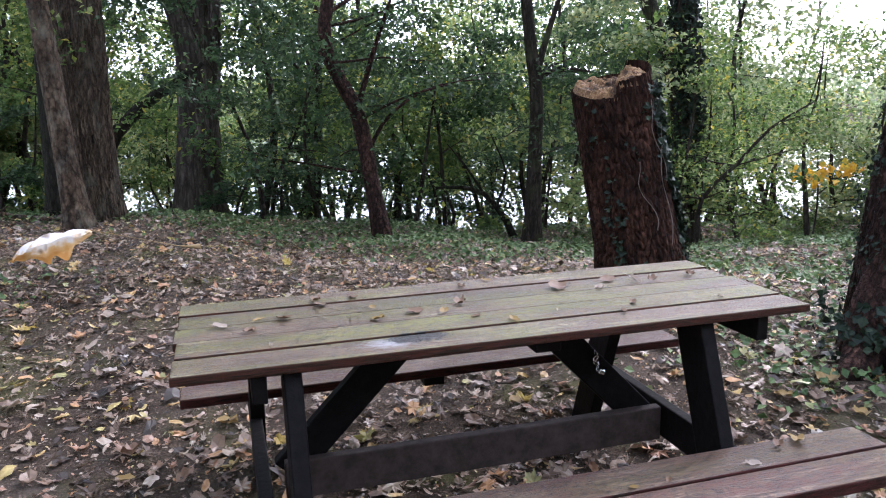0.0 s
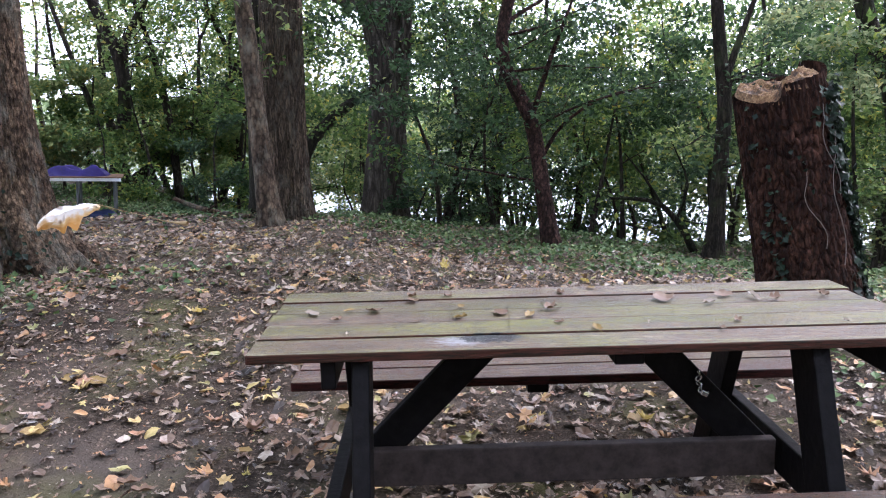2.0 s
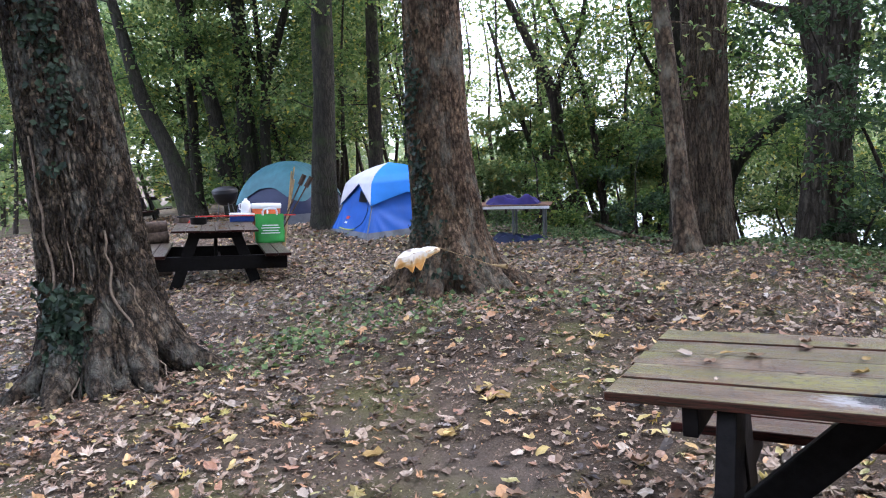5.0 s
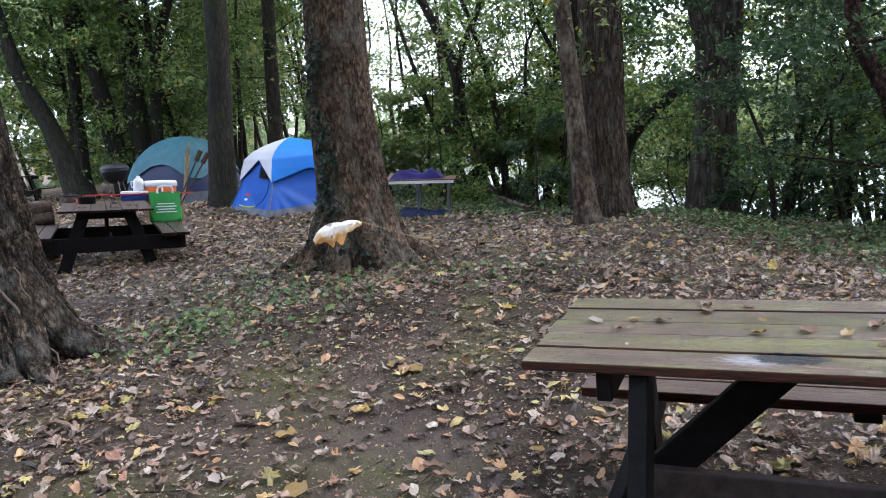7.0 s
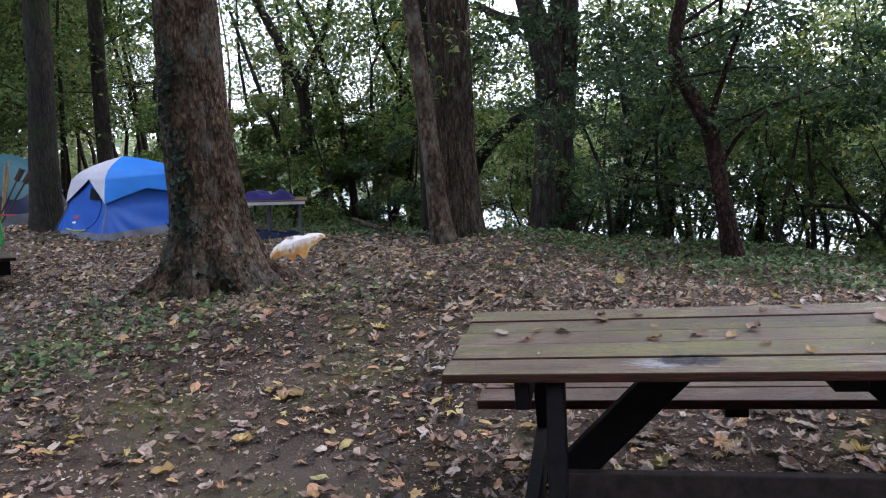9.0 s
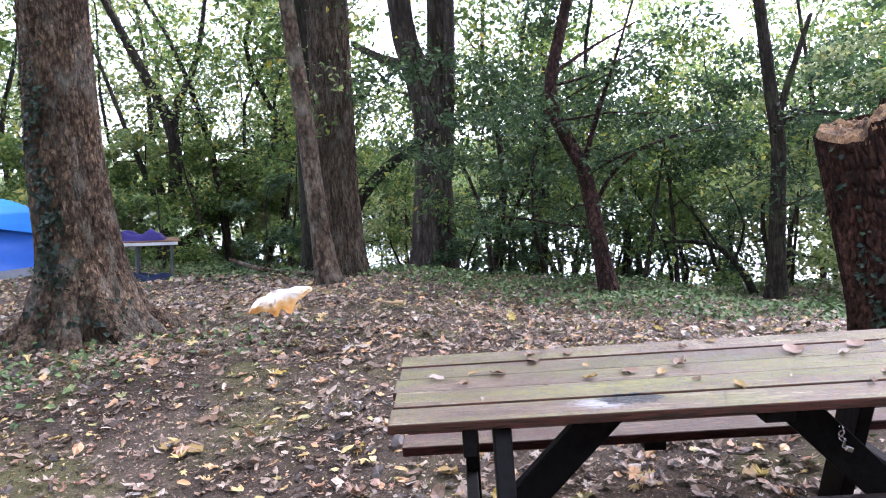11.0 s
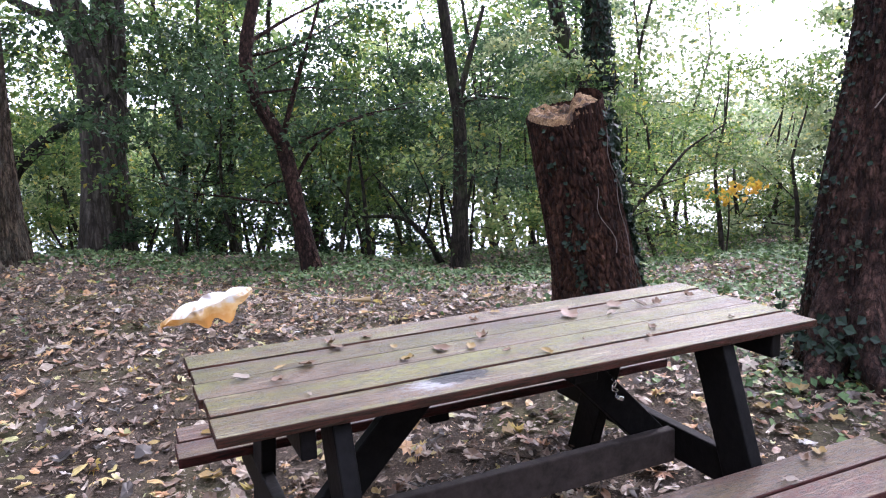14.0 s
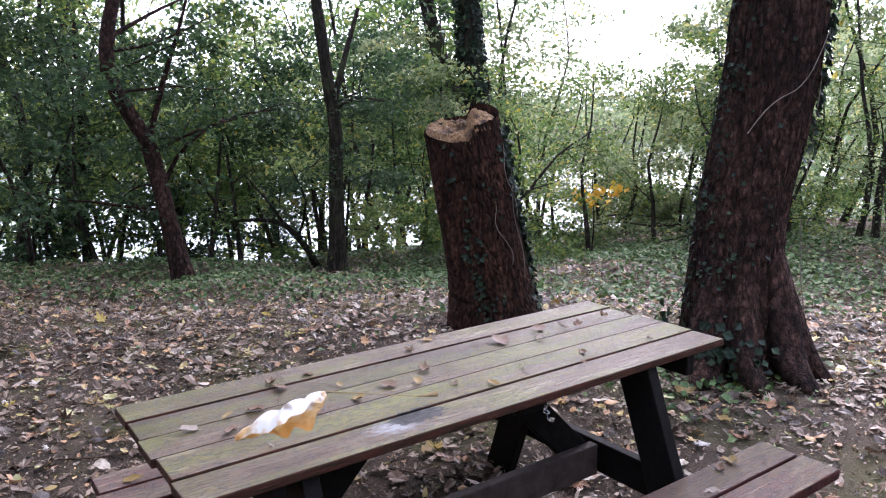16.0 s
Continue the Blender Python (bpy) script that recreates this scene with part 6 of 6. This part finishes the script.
YELLOW, PALE, TAN = leaf_kinds(LEAF_YELLOW, 10, (0.12, 0.3, 0.5, 0.2)), leaf_kinds(LEAF_PALE, 20, (0.25, 0.4, 0.7, 0.3), 0.6), leaf_kinds(LEAF_TAN, 30, (0.25, 0.45, 0.8, 0.35))
WORDS = {0: ("curled yellow fallen leaf", YELLOW), 1: ("pale whitish curled dead leaf", PALE), 2: ("dry tan curled dead leaf", TAN)}
fall = random.Random(88)


def fallen(x, y, z, size, kind, where, turn=None):
    words, meshes = WORDS[kind]
    ob = new("fallen_leaf", fall.choice(meshes))
    ob.matrix_basis = pose(x, y, z + 0.004, fall.uniform(-10, 10), fall.uniform(-10, 10), fall.uniform(0, 360) if turn is None else turn) @ Matrix.Diagonal((size, size, size, 1))
    return tagged(ob, words + " " + where, "leaf", "fallen leaves " + where)


ON_TABLE = ((0.1, 0.4, 1, 0.07), (0.22, 0.43, 0, 0.06), (0.3, 0.42, 2, 0.075), (0.19, 0.32, 2, 0.06), (0.59, 0.45, 0, 0.035), (0.58, 0.31, 0, 0.06), (0.24, 0.16, 1, 0.045),
            (0.43, 0.54, 2, 0.06), (0.71, 0.35, 2, 0.075), (0.8, 0.32, 0, 0.07), (0.88, 0.4, 2, 0.07), (0.88, 0.23, 2, 0.05), (0.98, 0.16, 0, 0.06), (1.07, 0.66, 0, 0.05),
            (1.28, 0.48, 2, 0.1), (1.41, 0.41, 1, 0.065), (1.5, 0.51, 2, 0.08), (1.59, 0.47, 1, 0.1), (1.65, 0.45, 2, 0.06), (1.15, 0.21, 1, 0.045), (1.34, 0.12, 2, 0.05),
            (1.42, 0.2, 2, 0.055), (1.73, 0.16, 1, 0.05), (1.83, 0.48, 2, 0.06), (0.44, 0.28, 2, 0.03), (0.42, 0.6, 2, 0.06), (0.95, 0.6, 2, 0.06), (0.55, 0.6, 2, 0.05))
for x, y, k, s in ON_TABLE:
    fallen(x, y, 0.753, s * 0.85, k, "on a weathered tabletop")
for x, y, k, s in ((1.8, -0.16, 0, 0.07), (1.72, -0.17, 2, 0.05), (1.56, -0.25, 1, 0.06), (1.28, -0.25, 2, 0.04), (1.17, -0.25, 0, 0.03), (0.06, 1.0, 0, 0.075)):
    fallen(x, y, 0.366, s, k, "on a bench")
ON_GROUND = ((-1.3, 1.64, 0, 0.13), (-1.17, 1.58, 0, 0.12), (-1.23, 2.0, 2, 0.14), (-1.98, 1.85, 0, 0.13), (-1.46, 0.79, 0, 0.13), (-1.22, 1.07, 0, 0.12), (-2.65, 1.04, 1, 0.13), (-0.3, 0.95, 0, 0.1),
             (-0.6, 0.64, 2, 0.1), (-1.52, 0.36, 1, 0.1), (-1.13, 0.37, 0, 0.13), (-2.0, 3.3, 1, 0.1), (-0.85, 3.4, 2, 0.13), (-2.3, 2.9, 1, 0.1), (-0.31, 1.18, 2, 0.12), (-0.68, 0.71, 2, 0.1),
             (-0.1, 0.63, 1, 0.1), (-2.08, 1.04, 0, 0.1), (-2.66, 0.63, 0, 0.1), (-1.0, 1.71, 0, 0.08), (1.41, 1.16, 0, 0.14), (1.3, 1.41, 1, 0.08), (0.56, 1.21, 1, 0.1), (-0.19, 1.0, 2, 0.1),
             (-0.08, 0.9, 2, 0.11), (0.08, 1.4, 0, 0.12), (2.88, 0.82, 0, 0.16), (2.38, 1.6, 0, 0.1), (2.58, 0.78, 0, 0.1), (2.9, 0.45, 1, 0.09), (2.75, 0.5, 0, 0.1), (3.1, 0.1, 1, 0.1), (3.4, 0.2, 1, 0.09), (2.3, -0.4, 0, 0.12), (2.5, 0.1, 1, 0.1))
for x, y, k, s in ON_GROUND:
    fallen(x, y, on_ground(x, y) + 0.012, s, k, "on the ground")


def litter(n, x0, x1, y0, y1, s0, s1, seed, keep=None, shape=None, thin=0.35):
    """Lobed dead leaves strewn over the soil, each curled its own way."""
    gen = np.random.default_rng(seed)
    x, y = gen.uniform(x0, x1, n), gen.uniform(y0, y1, n)
    patch = 0.5 + 0.25 * np.sin(x * 1.7 + 1.2 * np.sin(y * 0.9)) + 0.25 * np.sin(y * 2.3 + 0.8 * np.sin(x * 1.9))
    ok = gen.uniform(0, 1, n) < 0.5 + 0.5 * patch
    if keep is not None:
        ok &= keep(x, y)
    x, y = x[ok], y[ok]
    n = len(x)
    out = np.array(OUTLINE)[[0, 1, 2, 4, 6, 8, 10, 12, 14, 15]] if shape is None else np.array(shape)
    k = len(out)
    s = gen.uniform(s0, s1, n) * gen.choice((0.35, 0.5, 0.7, 1.0, 1.2), n)
    slim = gen.uniform(thin, 1.0, n)
    a = gen.uniform(0, 6.283, n)
    curl = gen.uniform(-0.8, 1.2, n)
    th = np.linspace(-np.pi / 2, 1.5 * np.pi, k, endpoint=False)
    blend = gen.beta(0.8, 1.1, n)[:, None] if shape is None else np.ones((n, 1))
    ox, oy = 0.3 * np.cos(th)[None], 0.5 * np.sin(th)[None]
    lx, ly = out[None, :, 0] * blend + ox * (1 - blend), out[None, :, 1] * blend + oy * (1 - blend)
    px = lx * slim[:, None] * gen.uniform(0.8, 1.2, (n, k))
    py = ly * gen.uniform(0.85, 1.15, (n, k))
    pz = curl[:, None] * (px ** 2 + py ** 2) + gen.uniform(-0.1, 0.3, n)[:, None] * np.abs(px) + gen.normal(size=(n, k)) * 0.055
    px, py, pz = (np.concatenate([q, np.zeros((n, 1))], 1) for q in (px, py, pz))
    tx, ty = gen.normal(size=n) * 0.24, gen.normal(size=n) * 0.24
    pz = pz + px * tx[:, None] + py * ty[:, None]
    pz = pz - pz.min(1)[:, None] * 0.8
    ca, sa = np.cos(a)[:, None], np.sin(a)[:, None]
    X = x[:, None] + s[:, None] * (px * ca - py * sa)
    Y = y[:, None] + s[:, None] * (px * sa + py * ca)
    Z = height(x, y)[:, None] + gen.uniform(0.002, 0.02, n)[:, None] + s[:, None] * pz
    v = np.stack([X, Y, Z], -1).reshape(-1, 3)
    i = np.arange(n)[:, None, None] * (k + 1)
    j = np.arange(k)
    f = np.stack([j, (j + 1) % k, np.full(k, k)], -1)[None]
    return v, (i + f).reshape(-1, 3)


def bank_ivy(x, y):
    edge = 1 / (1 + np.exp(-(y + 0.42 * x + 0.62 * np.maximum(0, x - 1.5) - 6.8 - 1.1 * np.clip((1.2 - x) / 2.2, 0, 1)) * 2.2))
    return edge * (0.55 + 0.45 * np.sin(x * 2.3 + 1.7 * np.sin(y * 1.1)) * np.sin(y * 1.9))


def trodden(x, y):
    """Leaves lie thin on the trodden patch by the table's end and among the ivy."""
    thin = np.maximum(0.8 * np.exp(-((x + 0.8) ** 2 + 1.4 * (y - 0.8) ** 2) / 0.36), 0.8 * bank_ivy(x, y))
    return np.random.default_rng(len(x)).uniform(0, 1, len(x)) > thin


lv, lf = litter(74000, -7, 7, -4, 7.5, 0.022, 0.08, 1, trodden)
tagged(part("leaf_litter", mesh_from("leaf_litter", lv, lf, False), LITTER), "thick scatter of curled brown dead leaves on soil", "leaf litter", kind="stuff")
fg = np.random.default_rng(2)
fx, fy = fg.uniform(-20, 14, 125000), fg.uniform(-10, 15, 125000)
ok = ((fy > 7) | (fx < -6.5) | (fx > 6.5) | (fy < -3.7)) & trodden(fx, fy)
fp = np.stack([fx[ok], fy[ok], height(fx[ok], fy[ok]) + fg.uniform(0.005, 0.03, ok.sum())], 1)
lv, lf = leaf_cloud(fp, fg.normal(size=fp.shape) * 0.4 + np.array([0, 0, 1.0]), fg.uniform(0.04, 0.1, len(fp)), 0.15, 0.75, fg)
tagged(part("far_leaf_litter", mesh_from("far_leaf_litter", lv, lf, False), LITTER), "brown dead leaves covering the camp ground", "leaf litter", kind="stuff")
lv, lf = litter(30000, -7, 7, -3, 7.5, 0.035, 0.09, 7, trodden, LOBED, 0.4)
tagged(part("lobed_leaf_litter", mesh_from("lobed_leaf_litter", lv, lf, False), LITTER), "large lobed dead leaves scattered over the soil", "leaf litter", kind="stuff")
lv, lf = litter(900, -7, 6, -4, 7.5, 0.03, 0.08, 3, trodden, LOBED, 0.3)
tagged(part("pale_leaf_litter", mesh_from("pale_leaf_litter", lv, lf, False), LEAF_PALE), "pale upturned dead leaves scattered on soil", "leaf litter", kind="stuff")
lv, lf = litter(1500, -7, 6, -4, 7.5, 0.035, 0.1, 4, trodden, LOBED, 0.5)
tagged(part("yellow_leaf_litter", mesh_from("yellow_leaf_litter", lv, lf, False), LEAF_YELLOW), "yellow fallen leaves scattered on soil", "leaf litter", kind="stuff")


gen = np.random.default_rng(14)
cx, cy = gen.uniform(-6.5, 6, 95000), gen.uniform(-2, 6.5, 95000)
cp = np.stack([cx, cy, height(cx, cy) + gen.uniform(0.0, 0.012, len(cx))], 1)
cv, cf = leaf_cloud(cp, gen.normal(size=cp.shape) * 0.5 + np.array([0, 0, 1.0]), gen.uniform(0.006, 0.026, len(cx)), 0.1, 0.55, gen)
tagged(part("leaf_crumbs", mesh_from("leaf_crumbs", cv, cf, False), LITTER), "small broken bits of dead leaf on soil", "leaf litter", kind="stuff")
big = random.Random(61)
for k in range(16):
    x, y = big.uniform(-0.95, 0.6), big.uniform(-0.36, 0.38)
    p = on_table(x, y, 0.753).translation
    fallen(p.x, p.y, p.z, big.uniform(0.06, 0.1), big.choice((2, 2, 0)), "on a loaded picnic table")


def ground_cover(n, seed, rule, s0=0.035, s1=0.075, lift=0.09):
    gen = np.random.default_rng(seed)
    x, y = gen.uniform(-9, 12, n), gen.uniform(-0.5, 15, n)
    ok = gen.uniform(0, 1, n) < rule(x, y)
    x, y = x[ok], y[ok]
    p = np.stack([x, y, height(x, y) + gen.uniform(0.01, lift, len(x))], 1)
    return leaf_cloud(p, gen.normal(size=p.shape) * 0.45 + np.array([0, 0, 1.0]), gen.uniform(s0, s1, len(x)), 0.15, 0.95, gen)


def spot(x, y, cx, cy, r):
    return np.exp(-((x - cx) ** 2 + (y - cy) ** 2) / (r * r))


def weeds(x, y):
    w = 1.0 * spot(x, y, -3.2, 2.1, 0.5) + 0.6 * spot(x, y, -2.6, 2.8, 0.55) + 0.6 * spot(x, y, -2.9, 3.4, 0.5) + 0.3 * spot(x, y, -3.6, 3.3, 0.6) + 1.2 * spot(x, y, 3.1, 0.9, 0.45) + spot(x, y, 3.2, 1.9, 0.8) + 0.5 * spot(x, y, -1.5, 3.9, 0.5)
    return np.clip(w * 0.75, 0, 1)


lv, lf = ground_cover(230000, 5, bank_ivy, 0.03, 0.07)
tagged(part("ground_ivy", mesh_from("ground_ivy", lv, lf, False), IVY_GROUND), "low green ivy carpeting the bank", "ground ivy", kind="stuff")
lv, lf = ground_cover(160000, 6, weeds, 0.025, 0.06, 0.07)
tagged(part("ground_weeds", mesh_from("ground_weeds", lv, lf, False), IVY_GROUND), "small green weeds growing by the tree roots", "weeds", kind="stuff")

sticks = []
sg = np.random.default_rng(9)
for k in range(110):
    x, y = sg.uniform(-4, 5), sg.uniform(-1, 6)
    a, ln = sg.uniform(0, 6.28), sg.uniform(0.08, 0.4)
    p = [(x + ln * (t - 0.5) * math.cos(a) + sg.normal() * 0.01, y + ln * (t - 0.5) * math.sin(a) + sg.normal() * 0.01) for t in (0, 0.5, 1)]
    sticks.append(tube([(px, py, on_ground(px, py) + 0.012 + sg.uniform(0, 0.02)) for px, py in p], [sg.uniform(0.003, 0.007), 0.002], 5, 0.1, 0.1, seed=k))
tagged(part("fallen_twigs", mesh_from("fallen_twigs", *joined(sticks)), BARK_GREY), "thin broken twigs lying on soil", "twigs", kind="stuff")

# yellow maple spray on the bank
gen = np.random.default_rng(31)
gx0, gy0 = bearing(43.8, 10.4)
gold = thing("maple_sapling", pose(gx0, gy0, on_ground(gx0, gy0)), "small maple sapling with golden yellow autumn leaves", "sapling")
gz = on_ground(gx0, gy0)
stem_v, stem_f = joined([tube([(0, 0, -0.1), (0.05, 0, 0.5), (0.0, 0, 1.1 - gz * 0)], [0.015, 0.006], 6, 0.1), tube([(0.03, 0, 0.6), (0.3, -0.1, 0.85)], [0.008, 0.004], 5, 0.1)])
part("stem", mesh_from("stem", stem_v, stem_f), BARK_FAR, gold)
gp = np.vstack([np.array((0.0, 0, 0.85)) + gen.normal(size=(60, 3)) * (0.16, 0.1, 0.09), np.array((0.3, -0.1, 0.9)) + gen.normal(size=(40, 3)) * (0.14, 0.1, 0.06)])
gv, gf = leaf_cloud(gp, gen.normal(size=gp.shape) * 0.5 + np.array([-0.3, -0.6, 0.7]), gen.uniform(0.05, 0.11, len(gp)), 0.2, 0.9, gen)
part("crown", mesh_from("crown", gv, gf, False), LEAF_GOLD, gold)

# the big leaf hanging on a strand of silk, from a limb overhead
limb_v, limb_f = tube([(3.8, 0.86, 5.0), (2.4, 0.3, 5.35), (1.0, -0.3, 5.45), (-0.2, -0.8, 5.35)], [0.09, 0.06, 0.03, 0.012], 10, 0.1)
part("overhead_limb", mesh_from("overhead_limb", limb_v - np.array(right_tree.matrix_basis.translation), limb_f), BARK_RED, right_tree)
hang = thing("hanging_leaf", pose(-0.1, -0.75, 1.25, 0, -14, -12), "large pale and orange dead leaf hanging on a silk strand", "leaf")


def big_leaf():
    """A lobed leaf folded along its midrib: a pale flap above, a golden one hanging below, open in front."""
    bm = bmesh.new()
    n, m = 30, 8
    rows = []
    for j in range(n + 1):
        s = j / n
        body = math.sin(math.pi * min(0.99, 0.01 + 0.97 * s)) ** 0.75
        jag = 1 + 0.3 * (abs(math.sin(3.5 * math.pi * s + 0.3)) - 0.5) + 0.1 * math.sin(29 * s)
        row = []
        for i in range(-m, m + 1):
            v = i / m
            if v >= 0:
                w = 0.036 * body
                y, z = -v * w * (1 + (jag - 1) * v), w * (0.2 * math.sin(v * 2.6) - 0.2 * v * v * jag)
            else:
                w = 0.03 * math.sin(math.pi * min(0.99, 0.01 + 0.97 * s ** 1.3))
                y, z = v * w * (0.25 + 0.5 * v * v), v * w * (1 + (jag - 1) * v * v)
            row.append(bm.verts.new((-0.06 + 0.12 * s, y + 0.004 * math.sin(8 * s + 2 * v), z + 0.0025 * math.sin(21 * s + 5 * v) - 0.012 * (s - 0.6) ** 2 * 4)))
        rows.append(row)
    for j in range(n):
        for i in range(2 * m):
            bm.faces.new((rows[j][i], rows[j][i + 1], rows[j + 1][i + 1], rows[j + 1][i]))
    for f in bm.faces:
        f.smooth = True
    return bm


def leaf_skin():
    m, t, p = material("pale_and_orange_dead_leaf")
    v = coords(t)
    sep = t.nodes.new("ShaderNodeSeparateXYZ")
    t.links.new(v, sep.inputs[0])
    blot = noise_tex(t, v, 38, 3)
    add = t.nodes.new("ShaderNodeMath")
    add.operation = "MULTIPLY_ADD"
    add.inputs[1].default_value, add.inputs[2].default_value = 16.0, 0.42
    t.links.new(sep.outputs[2], add.inputs[0])
    add2 = t.nodes.new("ShaderNodeMath")
    t.links.new(add.outputs[0], add2.inputs[0])
    t.links.new(blot, add2.inputs[1])
    col = ramp(t, add2.outputs[0], [(0.48, (0.56, 0.27, 0.06)), (0.7, (0.7, 0.48, 0.22)), (0.84, (0.85, 0.83, 0.79))])
    col = mix(t, col, (0.16, 0.09, 0.05), ramp(t, noise_tex(t, v, 26, 2), [(0.62, (0, 0, 0)), (0.68, (0.8, 0.8, 0.8))]))
    t.links.new(col, p.inputs["Base Color"])
    p.inputs["Roughness"].default_value = 0.6
    tr, mx = t.nodes.new("ShaderNodeBsdfTranslucent"), t.nodes.new("ShaderNodeMixShader")
    t.links.new(col, tr.inputs[0])
    mx.inputs[0].default_value = 0.4
    t.links.new(p.outputs[0], mx.inputs[1])
    t.links.new(tr.outputs[0], mx.inputs[2])
    t.links.new(mx.outputs[0], t.nodes["Material Output"].inputs[0])
    return m


part("blade", big_leaf(), leaf_skin(), hang)
part("stalk", mesh_from("stalk", *tube([(0.06, 0.0, -0.005), (0.12, 0.0, -0.035), (0.17, 0.0, -0.06), (0.20, 0, -0.07)], [0.0008, 0.0004, 0.0006, 0.0042], 6, 0.01)), CANE, hang)
part("silk_strand", rod((0, 0, 0.0), (0.99, 0.0, 3.98), 0.00012, 4), WICKER, hang, "fine silk strand")
